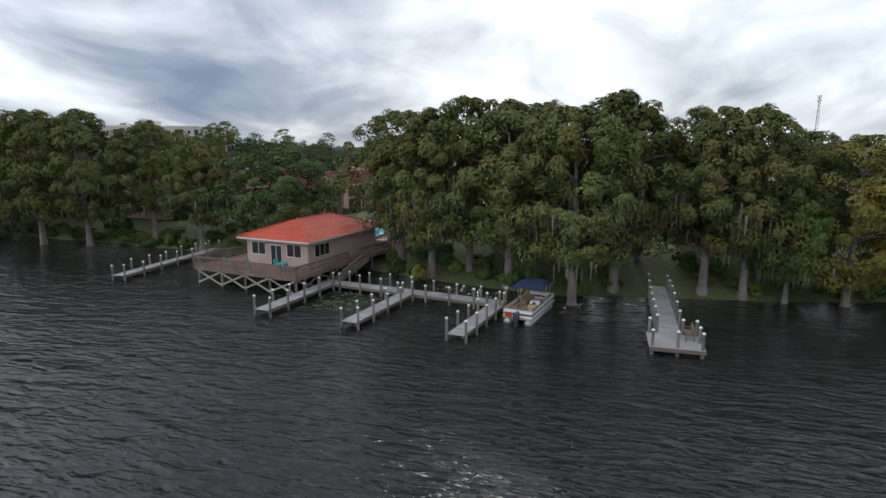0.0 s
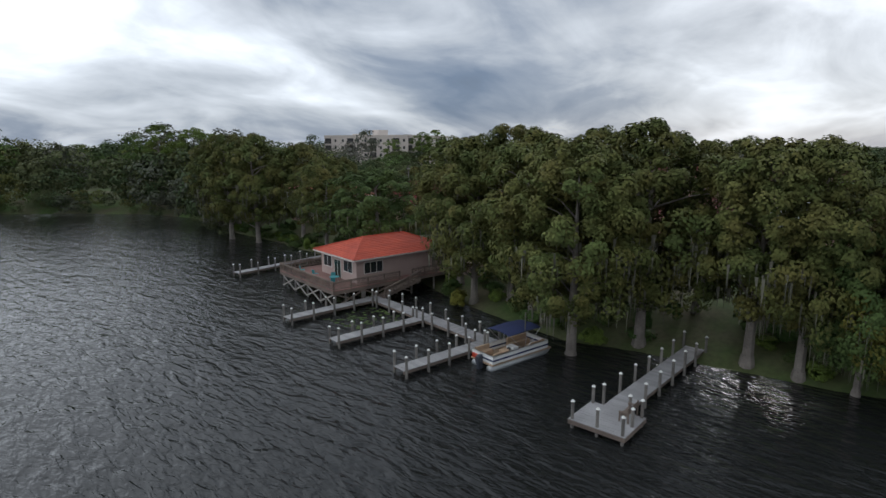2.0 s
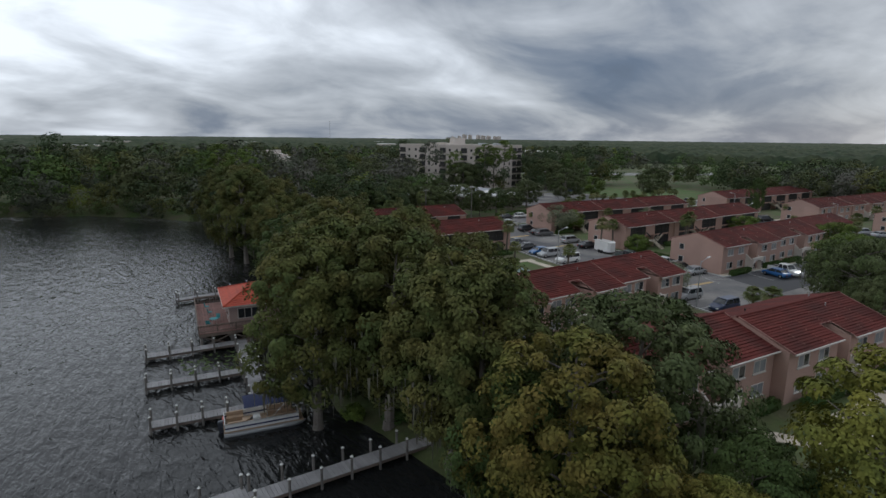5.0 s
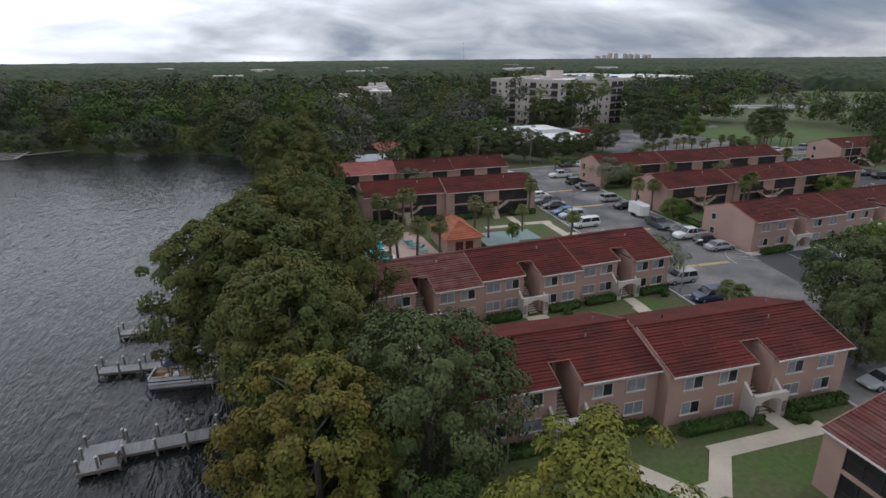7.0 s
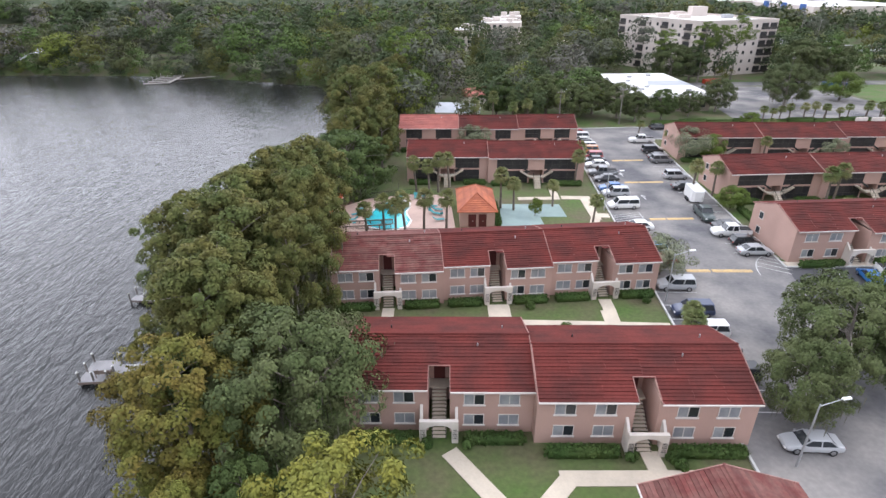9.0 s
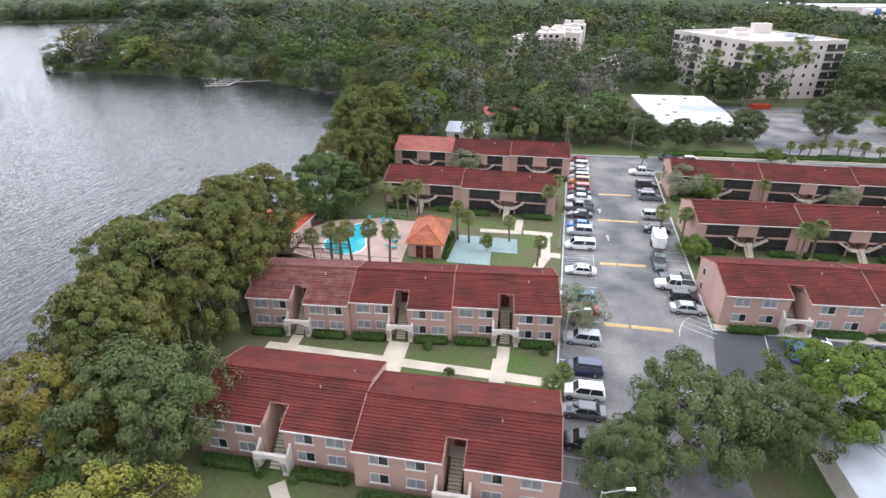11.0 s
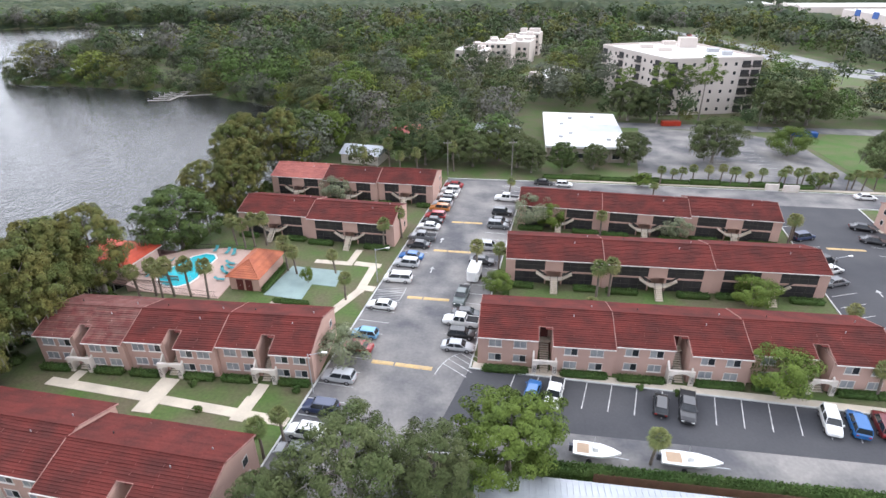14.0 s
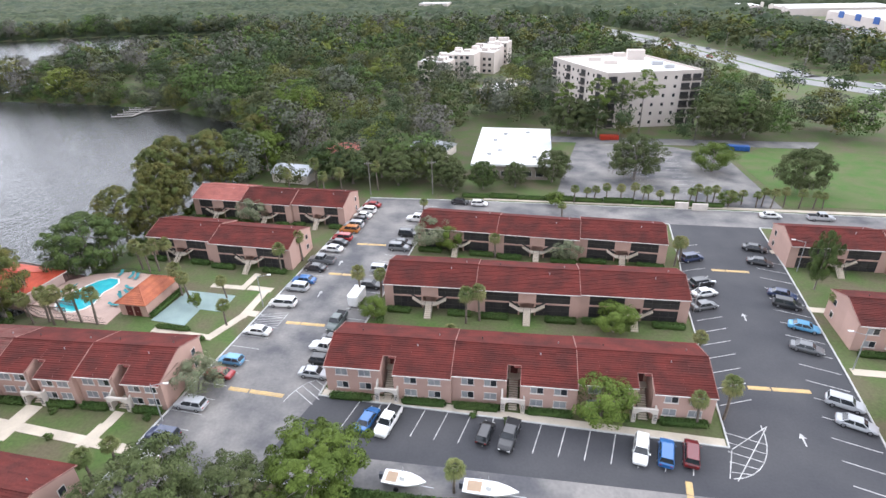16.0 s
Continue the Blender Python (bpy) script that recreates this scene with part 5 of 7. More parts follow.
# ---- boathouse ----
def boathouse():
    t = thing("boathouse", "pink boathouse on a railed timber deck, orange tile roof", "boathouse", pose(2.2, 78.2, 0, 0, 0, -9) @ pose(-2.2, -78.2, 0))
    Z = -0.6
    x0, y0, x1, y1 = 2.2, 77.7, 19.4, 90.8
    g = Geo()
    n = 50
    for i in range(n):
        a = x0 + (x1 - x0) * i / n
        g.box(a, y0, Z - 0.06, a + (x1 - x0) / n - 0.02, y1, Z)
    g.make("deck", REDDECK, t, "reddish painted plank deck")["kind"] = "stuff"
    for a, b in (((x0, y0), (x1, y0)), ((x0, y0), (x0, y1)), ((x0, y1), (x1, y1)), ((x1, y0), (x1, y1))):
        Geo().beam((*a, Z - 0.24), (*b, Z - 0.24), 0.08, 0.34).make("rim_joist", WOOD, t)
    for y in (80.5, 83.5, 86.5, 89.5):
        Geo().beam((x0, y, Z - 0.24), (x1, y, Z - 0.24), 0.1, 0.3).make("joist", WOOD, t)
    xs, ys = np.linspace(x0 + 0.3, x1 - 0.3, 6), np.linspace(y0 + 0.3, y1 - 0.3, 5)
    for x in xs:
        for y in ys:
            piling(t, float(x), float(y), Z - 0.4, r=0.13, cap=False)
    for (ya, yb) in zip(ys, ys[1:]):
        for s in (0, 1):
            a, b = (float(ya), float(yb)) if s else (float(yb), float(ya))
            Geo().beam((float(xs[0]) - 0.16, a, -2.35), (float(xs[0]) - 0.16, b, -1.05), 0.06, 0.16).make("brace", PALEWOOD, t)
    for (xa, xb) in zip(xs[:3], xs[1:4]):
        for s in (0, 1):
            a, b = (float(xa), float(xb)) if s else (float(xb), float(xa))
            Geo().beam((a, float(ys[0]) - 0.16, -2.35), (b, float(ys[0]) - 0.16, -1.05), 0.06, 0.16).make("brace", WOOD, t)

    # railing of posts, rails and balusters
    def rail(a, b, z0=Z, z1=Z):
        a, b = Vector((*a, z0)), Vector((*b, z1))
        L = (b - a).length
        m = max(1, round(L / 1.9))
        r = Geo()
        r.beam(a + Vector((0, 0, 0.98)), b + Vector((0, 0, 0.98)), 0.14, 0.05)
        r.beam(a + Vector((0, 0, 0.2)), b + Vector((0, 0, 0.2)), 0.05, 0.09)
        r.beam(a + Vector((0, 0, 0.86)), b + Vector((0, 0, 0.86)), 0.05, 0.09)
        k = int(L / 0.16)
        for i in range(k):
            p = a.lerp(b, (i + 0.5) / k)
            r.box(p.x - 0.02, p.y - 0.02, p.z + 0.1, p.x + 0.02, p.y + 0.02, p.z + 0.92)
        r.make("railing", WOOD, t, "weathered baluster railing")
        for i in range(m + 1):
            p = a.lerp(b, i / m)
            Geo().box(p.x - 0.05, p.y - 0.05, p.z - 0.3, p.x + 0.05, p.y + 0.05, p.z + 1.0).make("rail_post", WOOD, t)

    rail((x0, y0), (10.6, y0))
    rail((12.4, y0), (x1, y0))
    rail((x0, y0), (x0, y1))
    rail((x0, y1), (x1, y1))
    # house
    hx0, hy0, hx1, hy1, ze = 5.8, 79.1, 18.4, 87.0, 2.15
    w = Geo()
    w.box(hx0, hy0, Z, hx1, hy1, ze)
    w.make("wall", STUCCO_BH, t)

    def opening(axis_, u, z, ww, hh, n_, door=False):
        fr = Geo()
        if axis_ == "x":
            fr.box(hx0 - 0.06, u - ww / 2, z, hx0 - 0.002, u + ww / 2, z + hh)
        else:
            fr.box(u - ww / 2, hy0 - 0.06, z, u + ww / 2, hy0 - 0.002, z + hh)
        f = fr.make("door" if door else "window", TRIM, t)
        e = 0.09
        for i in range(n_):
            a = u - ww / 2 + e + (ww - e) * i / n_
            b = a + (ww - e) / n_ - e
            p = Geo()
            if axis_ == "x":
                p.box(hx0 - 0.075, a, z + (0.04 if door else e), hx0 - 0.062, b, z + hh - e)
            else:
                p.box(a, hy0 - 0.075, z + e, b, hy0 - 0.062, z + hh - e)
            p.make("pane", GREENGLASS if door else GLASS, f)

    opening("x", 85.4, 0.35, 1.9, 1.4, 2)
    opening("x", 80.8, 0.35, 1.9, 1.4, 2)
    opening("x", 83.1, Z + 0.02, 1.5, 2.1, 2, True)
    opening("y", 8.0, 0.3, 2.5, 1.35, 3)
    # hip roof in stepped courses
    ex0, ey0, ex1, ey1, zr = 5.1, 78.4, 19.0, 87.7, 3.75
    ra, rb, rc = 9.2, 15.0, (ey0 + ey1) / 2
    g = Geo()
    N_ = 13
    for k in range(N_):
        a, b = k / N_, (k + 1) / N_

        def ring(u, dz):
            X0, X1 = ex0 + (ra - ex0) * u, ex1 + (rb - ex1) * u
            Y0, Y1 = ey0 + (rc - ey0) * u, ey1 + (rc - ey1) * u
            z = ze + (zr - ze) * u + dz
            return [(X0, Y0, z), (X1, Y0, z), (X1, Y1, z), (X0, Y1, z)]

        g.add(ring(a, 0.0) + ring(a, 0.05) + ring(b, 0.0), [(i, (i + 1) % 4, 4 + (i + 1) % 4, 4 + i) for i in range(4)] + [(4 + i, 4 + (i + 1) % 4, 8 + (i + 1) % 4, 8 + i) for i in range(4)])
    roof = g.make("roof", ROOF_ORANGE, t, "orange-red tile hip roof")
    roof["kind"] = "stuff"
    for p, q in (((ex0, ey0), (ra, rc)), ((ex0, ey1), (ra, rc)), ((ex1, ey0), (rb, rc)), ((ex1, ey1), (rb, rc))):
        Geo().cyl((*p, ze + 0.06), (*q, zr + 0.03), 0.09, n=6).make("hip_cap", ROOF_ORANGE, roof)
    Geo().cyl((ra, rc, zr + 0.03), (rb, rc, zr + 0.03), 0.1, n=6).make("ridge_cap", ROOF_ORANGE, roof)
    f = Geo()
    for a, b in (((ex0, ey0), (ex1, ey0)), ((ex1, ey0), (ex1, ey1)), ((ex1, ey1), (ex0, ey1)), ((ex0, ey1), (ex0, ey0))):
        f.beam((*a, ze - 0.08), (*b, ze - 0.08), 0.06, 0.16)
    f.make("fascia", TRIM, roof)
    # stair down to the dock, and the footbridge to the pool
    st = Geo()
    for k in range(8):
        st.box(12.4 - 0.62 * k - 0.6, 76.35, Z - 0.17 * (k + 1), 12.4 - 0.62 * k + 0.05, 77.4, Z - 0.17 * (k + 1) + 0.06)
    st.make("stair_treads", WOOD, t)
    for y in (76.32, 77.42):
        Geo().beam((12.5, y, Z - 0.1), (7.4, y, DOCK_Z + 0.1), 0.07, 0.26).make("stringer", WOOD, t)
    rail((12.4, 76.3), (7.6, 76.3), Z, DOCK_Z + 0.1)
    b = Geo()
    for i in range(30):
        a = 19.45 + i * 0.3
        b.box(a, 78.1, Z - 0.05 + 0.024 * i, a + 0.28, 80.1, Z + 0.024 * i)
    b.make("footbridge", REDDECK, t)["kind"] = "stuff"
    rail((19.4, 78.1), (28.3, 78.1), Z, 0.1)
    rail((19.4, 80.1), (28.3, 80.1), Z, 0.1)
    for x in (21.0, 23.0):
        for y in (78.2, 80.0):
            piling(t, x, y, Z - 0.1, cap=False)
    return t


PALEWOOD = mat("pale_timber", (0.36, 0.33, 0.30), 0.9, vary=0.2, bump=0.3)
STUCCO_BH = mat("pink_plaster", (0.45, 0.345, 0.31), 0.9, (0.40, 0.30, 0.27), 0.5, 7.0, 0.06, 0.2)
GREENGLASS = glass_mat("green_door_glass", (0.02, 0.05, 0.045), 0.1)
boathouse()


def deck_table(x, y):
    t = thing("patio_table", "round glass patio table on the boathouse deck", "table", pose(x, y, -0.6), "deck furniture")
    Geo().cyl((0, 0, 0.7), (0, 0, 0.74), 0.55, n=16).make("tabletop", TEAL, t)
    for a in range(4):
        c, s = math.cos(a * 1.571 + 0.78), math.sin(a * 1.571 + 0.78)
        Geo().cyl((c * 0.42, s * 0.42, 0), (c * 0.3, s * 0.3, 0.7), 0.02, n=5).make("leg", GALV, t)


def chair(x, y, z, ang, material=None):
    t = thing("patio_chair", "light framed patio chair with fabric seat", "chair", pose(x, y, z, 0, 0, ang), "patio chairs")
    Geo().box(-0.25, -0.25, 0.4, 0.25, 0.25, 0.44).make("seat", material or TEAL, t)
    Geo().beam((0, 0.25, 0.44), (0, 0.34, 0.9), 0.5, 0.04).make("backrest", material or TEAL, t)
    for sx in (-0.22, 0.22):
        for sy in (-0.22, 0.22):
            Geo().cyl((sx, sy, 0), (sx, sy, 0.4), 0.015, n=5).make("leg", GALV, t)


deck_table(4.5, 80.6)
for x_, y_, a_ in ((3.7, 79.9, 150), (5.1, 81.6, -40), (4.9, 84.6, 90), (5.1, 87.4, 70)):
    chair(x_, y_, -0.6, a_)


# ---- pontoon boat ----
def pontoon(x, y, ang):
    t = thing("pontoon_boat", "white pontoon boat with navy canopy and tan seats", "boat", pose(x, y, WATER_Z, 0, 0, ang))
    for s in (-1, 1):
        g = Geo()
        rings = []
        for u, r, dz in ((-3.3, 0.3, 0), (2.6, 0.3, 0), (3.2, 0.2, 0.08), (3.55, 0.04, 0.16)):
            rings.append([(u, s * 0.85 + r * math.cos(a), 0.12 + dz + r * math.sin(a)) for a in np.linspace(0, 2 * math.pi, 11)[:-1]])
        g.loft(rings).make("pontoon", GALV, t, smooth=True)
    Geo().box(-3.3, -1.2, 0.45, 3.3, 1.2, 0.55).make("deck", TAN, t)
    for a, b in (((-3.2, -1.18), (2.9, -1.18)), ((-3.2, 1.18), (2.9, 1.18)), ((2.9, -1.18), (2.9, 1.18)), ((-3.2, -1.18), (-3.2, 1.18))):
        d = Geo()
        d.beam((*a, 0.88), (*b, 0.88), 0.03, 0.6)
        d.make("side_panel", GELW, t)
        Geo().beam((*a, 0.85), (*b, 0.85), 0.04, 0.14).make("stripe", NAVY, t)
        Geo().beam((*a, 1.22), (*b, 1.22), 0.05, 0.05).make("rail", CHROME, t)
    for x0, y0, x1, y1 in ((-3.0, -1.1, -1.4, -0.5), (0.4, -1.1, 2.6, -0.5), (0.4, 0.5, 2.6, 1.1), (-3.0, 0.5, -1.6, 1.1)):
        sgn = -1 if y0 < 0 else 1
        s = Geo().box(x0, y0, 0.55, x1, y1, 0.95).make("seat", TAN, t)
        yb = y0 if sgn < 0 else y1
        Geo().box(x0, min(yb, yb - sgn * 0.16), 0.95, x1, max(yb, yb - sgn * 0.16), 1.3).make("backrest", TAN, s)
    con = Geo().box(-0.9, -1.0, 0.55, -0.3, -0.25, 1.35).make("helm_console", GELW, t)
    Geo().cyl((-0.98, -0.62, 1.15), (-1.02, -0.62, 1.2), 0.18, n=12).make("steering_wheel", RUBBER, con)
    Geo().box(-1.75, -0.85, 0.55, -1.2, -0.35, 1.25).make("captain_seat", TAN, t)
    n = 8
    rows = []
    for i in range(n + 1):
        v = -1.25 + 2.5 * i / n
        z = 2.55 + 0.16 * math.cos(v / 1.25 * 1.4)
        rows.append([(-1.6, v, z - 0.08), (0.4, v, z), (2.0, v, z - 0.08), (2.0, v, z - 0.11), (0.4, v, z - 0.03), (-1.6, v, z - 0.11)])
    Geo().loft(rows).make("canopy", NAVY, t, "navy canvas bimini top")
    for xx, xb in ((-1.5, -0.2), (0.4, 0.2), (1.9, 0.6)):
        for s in (-1, 1):
            Geo().cyl((xb, s * 1.2, 1.22), (xx, s * 1.22, 2.5), 0.02, n=5).make("canopy_pole", CHROME, t)
    m = Geo()
    m.loft([[(-3.75 + dx, -0.2 + a, z), (-3.35 + dx, -0.2 + a, z), (-3.35 + dx, 0.2 - a, z), (-3.75 + dx, 0.2 - a, z)] for dx, a, z in ((0.1, 0.1, -0.2), (0.05, 0.06, 0.4), (0, 0, 0.55), (0, 0.02, 1.0), (0.08, 0.1, 1.12))])
    m.make("outboard_motor", ENGINE, t, "dark outboard motor")
    Geo().box(-3.34, 0.45, 0.62, -3.22, 1.05, 0.95).make("flag", RED, t)


ENGINE = mat("engine_cowl", (0.05, 0.055, 0.07), 0.35, vary=0.1, bump=0)
pontoon(3.1, 56.2, -11)


# ---- pool and hut ----
def pool_area():
    deck = [(19.6, 74.0), (24, 72.2), (37.8, 71.2), (38.2, 88.2), (31, 89.0), (24, 87.6), (20.2, 84.5)]
    struct(Geo().slab(deck, -1.6, 0.1).make("pool_deck", POOLDECK), "pinkish concrete pool deck", "pool deck")
    out = [(25.0, 75.2), (27.0, 74.2), (29.0, 74.2), (30.5, 75.4), (31.0, 77.4), (30.5, 79.4), (30.3, 81.0), (30.9, 82.6), (31.0, 84.4), (30.0, 85.8), (28.2, 86.1), (26.4, 84.8), (25.4, 82.8), (24.6, 80.8), (23.9, 78.8), (24.0, 76.8)]
    c = Vector((27.8, 80.2, 0))
    ring = Geo()
    n = len(out)
    big_ = [((p[0] - c.x) * 1.08 + c.x, (p[1] - c.y) * 1.05 + c.y) for p in out]
    vs = [(*p, 0.11) for p in out] + [(*p, 0.11) for p in big_] + [(*p, 0.19) for p in out] + [(*p, 0.19) for p in big_]
    fs = []
    for i in range(n):
        j = (i + 1) % n
        fs += [(2 * n + i, 2 * n + j, 3 * n + j, 3 * n + i), (i, j, 2 * n + j, 2 * n + i), (n + i, n + j, 3 * n + j, 3 * n + i)]
    ring.add(vs, fs)
    t = thing("swimming_pool", "kidney-shaped pool with turquoise water and white coping", "swimming pool")
    ring.make("coping", CAP, t)
    Geo().slab(out, 0.05, 0.135).make("pool_water", POOLW, t)
    for s in (0, 1):
        Geo().beam((30.6, 76.0 + s * 0.5, 0.19), (30.2, 76.0 + s * 0.5, 0.95), 0.04, 0.04).make("ladder_rail", CHROME, t)

    court = [(44.9, 73.2), (51.8, 72.2), (52.0, 77.2), (56.3, 76.8), (56.4, 82.2), (46.4, 83.2)]
    struct(Geo().slab(court, -0.2, 0.05).make("court", COURT), "faded grey-green shuffleboard court", "court")

    h = thing("pool_hut", "small pink pool hut with terracotta hip roof", "pool hut", pose(38.2, 74.0, 0, 0, 0, -4))
    W, D, ze, zr = 6.2, 10.2, 2.6, 4.6
    Geo().box(0.4, 0.5, 0, W - 0.4, D - 0.4, ze).make("wall", STUCCO, h)
    for x in (2.3, 3.9):
        d = Geo().box(x - 0.6, 0.42, 0.05, x + 0.6, 0.497, 2.1).make("door", mat_red_door, h, "dark red double door")
        Geo().box(x - 0.02, 0.38, 0.95, x + 0.12, 0.418, 1.05).make("handle", CHROME, d)
    g = Geo()
    N_ = 9
    for k in range(N_):
        a, b = k / N_, (k + 1) / N_

        def ring_(u, dz):
            X0, X1 = 0 + (W / 2) * u, W - (W / 2) * u
            Y0, Y1 = 0 + 3.2 * u, D - 3.2 * u
            z = ze + (zr - ze) * u + dz
            return [(X0, Y0, z), (X1, Y0, z), (X1, Y1, z), (X0, Y1, z)]

        g.add(ring_(a, 0) + ring_(a, 0.06) + ring_(b, 0), [(i, (i + 1) % 4, 4 + (i + 1) % 4, 4 + i) for i in range(4)] + [(4 + i, 4 + (i + 1) % 4, 8 + (i + 1) % 4, 8 + i) for i in range(4)])
    roof = g.make("roof", ROOF_TERRA, h)
    roof["kind"] = "stuff"
    for p, q in (((0, 0), (W / 2, 3.2)), ((W, 0), (W / 2, 3.2)), ((0, D), (W / 2, D - 3.2)), ((W, D), (W / 2, D - 3.2)), ((W / 2, 3.2), (W / 2, D - 3.2))):
        za = ze + 0.05 if p[0] in (0, W) else zr + 0.03
        Geo().cyl((*p, za), (*q, zr + 0.03), 0.1, n=6).make("hip_cap", ROOF_TERRA, roof)
    # fence of slim dark bars round the pool
    f = thing("pool_fence", "low black metal fence around the pool deck", "fence")
    pts = [(20.4, 74.2), (24.2, 72.5), (37.6, 71.5)], [(24.2, 87.4), (31, 88.7), (38.0, 88.0)]
    for run in pts:
        for (ax, ay), (bx, by) in zip(run, run[1:]):
            L = math.hypot(bx - ax, by - ay)
            r = Geo().beam((ax, ay, 1.15), (bx, by, 1.15), 0.04, 0.04).beam((ax, ay, 0.25), (bx, by, 0.25), 0.04, 0.04)
            for i in range(int(L / 0.3)):
                u = i * 0.3 / L
                x, y = ax + (bx - ax) * u, ay + (by - ay) * u
                r.box(x - 0.012, y - 0.012, 0.1, x + 0.012, y + 0.012, 1.15)
            r.make("fence_panel", DARK, f)


pool_area()


def lounger(x, y, ang):
    t = thing("sun_lounger", "teal fabric sun lounger with raised back", "sun lounger", pose(x, y, 0.1, 0, 0, ang), "sun loungers")
    Geo().box(-0.3, -0.9, 0.3, 0.3, 0.4, 0.35).make("mattress", TEAL, t)
    Geo().beam((0, 0.4, 0.33), (0, 0.95, 0.75), 0.6, 0.05).make("backrest", TEAL, t)
    for sx in (-0.26, 0.26):
        for sy in (-0.8, 0.35):
            Geo().cyl((sx, sy, 0), (sx, sy, 0.3), 0.02, n=5).make("leg", GALV, t)


for x_, y_, a_ in ((35.2, 79.4, 60), (35.6, 81.0, 75), (34.8, 82.6, 80), (33.6, 86.6, 10), (32.2, 87.0, 0), (23.0, 82.4, -70), (22.4, 80.2, -75), (21.8, 78.0, -80), (29.5, 87.6, 5), (35.5, 76.8, 90)):
    lounger(x_, y_, a_)
for x_, y_, a_ in ((34.4, 80.2, 30), (36.0, 78.6, 200), (22.2, 76.4, -90)):
    chair(x_, y_, 0.1, a_)


# ---- hedges and shrubs ----
def hedge_mesh(L, w, h, seed):
    rng = np.random.default_rng(seed)
    n = int(160 * L * (w + h) / 2)
    p = rng.uniform(-1, 1, (n, 3))
    k = np.argmax(np.abs(p), 1)
    k = np.where(rng.uniform(size=n) < 0.5, k, 2)
    p[np.arange(n), k] = np.sign(p[np.arange(n), k]) * rng.uniform(0.85, 1.06, n)
    p[:, 2] = np.abs(p[:, 2])
    p *= (L / 2, w / 2, h)
    d = rng.normal(size=(n, 3))
    d /= np.linalg.norm(d, axis=1, keepdims=True)
    t = np.cross(d, rng.normal(size=(n, 3)))
    t /= np.linalg.norm(t, axis=1, keepdims=True)
    b = np.cross(d, t)
    s = 0.13 * rng.uniform(0.6, 1.4, n)[:, None]
    v = np.stack([p - t * s, p - b * s * 0.6, p + t * s, p + b * s * 0.6], 1).reshape(-1, 3)
    core = Geo().box(-L / 2 * 0.95, -w / 2 * 0.85, 0, L / 2 * 0.95, w / 2 * 0.85, h * 0.9)
    v = np.concatenate([v, np.array(core.v)])
    q = np.concatenate([np.arange(4 * n).reshape(-1, 4), np.array(core.f) + 4 * n])
    return big_mesh("hedge", v, q, HEDGE)


HEDGES = {}


def hedge(x, y, ang, L, w=1.0, h=0.9):
    key = (round(L), w, h)
    if key not in HEDGES:
        HEDGES[key] = hedge_mesh(round(L), w, h, len(HEDGES))
    ob = new("hedge", HEDGES[key])
    ob.matrix_world = pose(x, y, gz(x, y) - 0.02, 0, 0, ang)
    tagged(ob, "clipped dark green hedge below the windows", "hedge", "hedges")


for bx, by, ba, units, style_ in [b_[:5] for b_ in BLOCKS[:7] + BLOCKS[8:9]]:
    gaps = 1 if style_ == "front" else 2
    at_ = 0.0
    c_, s_ = math.cos(radians(ba)), math.sin(radians(ba))
    for L_, off_ in units:
        for side_ in (-1, 1):
            ll = L_ / 2 - 2.6 - (1.2 if gaps == 2 else 0)
            lx, ly = at_ + L_ / 2 + side_ * (2.0 + (1.2 if gaps == 2 else 0) + ll / 2), off_ - 1.3 - (0.2 if gaps == 2 else 0)
            hedge(bx + c_ * lx - s_ * ly, by + s_ * lx + c_ * ly, ba, ll, 1.0 + 0.2 * (gaps == 2), 0.85)
        at_ += L_
for i_ in range(5):
    hedge(92.6 + i_ * 8.6, 41.0 - i_ * 0.2, -1.2, 8.6, 1.3, 1.5)
hedge(85.0, 73.0, 83, 9, 1.0, 0.9)
hedge(84.0, 64.0, 83, 8, 0.9, 0.8)
hedge(50.5, 71.0, -4, 6, 0.9, 0.7)
hedge(45.0, 78.5, 86, 9, 1.0, 0.8)
for i_ in range(9):
    hedge(98.0 + i_ * 7.1, 133.6 - i_ * 0.3, -2, 7, 1.1, 1.0 + 0.3 * (i_ % 2))

BUSH_MESH = {}


def bush(x, y, r, h, material, label):
    key = (material.name, round(r, 1))
    if key not in BUSH_MESH:
        rng = np.random.default_rng(len(BUSH_MESH) + 40)
        c = dome(rng, 16, 0.25, 0.85, 0.65, 0.7)
        BUSH_MESH[key] = big_mesh("foliage", *leaf_quads(rng, c, rng.uniform(0.25, 0.4, 16), 0.8, 46, 0.11), material)
    ob = new("bush", BUSH_MESH[key])
    ob.matrix_world = pose(x, y, max(gz(x, y), WATER_Z) - 0.05, 0, 0, (x * 53) % 360) @ Matrix.Diagonal((r, r, h, 1))
    tagged(ob, label, "bush", "bushes")


rb_ = random.Random(4)
for i_ in range(120):
    y_ = 4 + i_ * 1.3 + rb_.uniform(-1, 1)
    x_ = float(np.interp(y_, [p[1] for p in SHORE[:17]], [p[0] for p in SHORE[:17]])) + rb_.choice([rb_.uniform(0.2, 2.4), rb_.uniform(1.5, 6.5)])
    if not (75 < y_ < 82 or 44.5 < y_ < 47.5 or 98.5 < y_ < 101.5):
        bush(x_, y_, rb_.uniform(0.9, 2.0), rb_.uniform(0.7, 1.8), rb_.choice([HEDGE, LEAF_GRN, LEAF_DK]), "rough green waterside shrub")
bush(11.9, 69.2, 1.6, 1.7, LEAF_BYEL, "yellow-green shrub at the water edge")
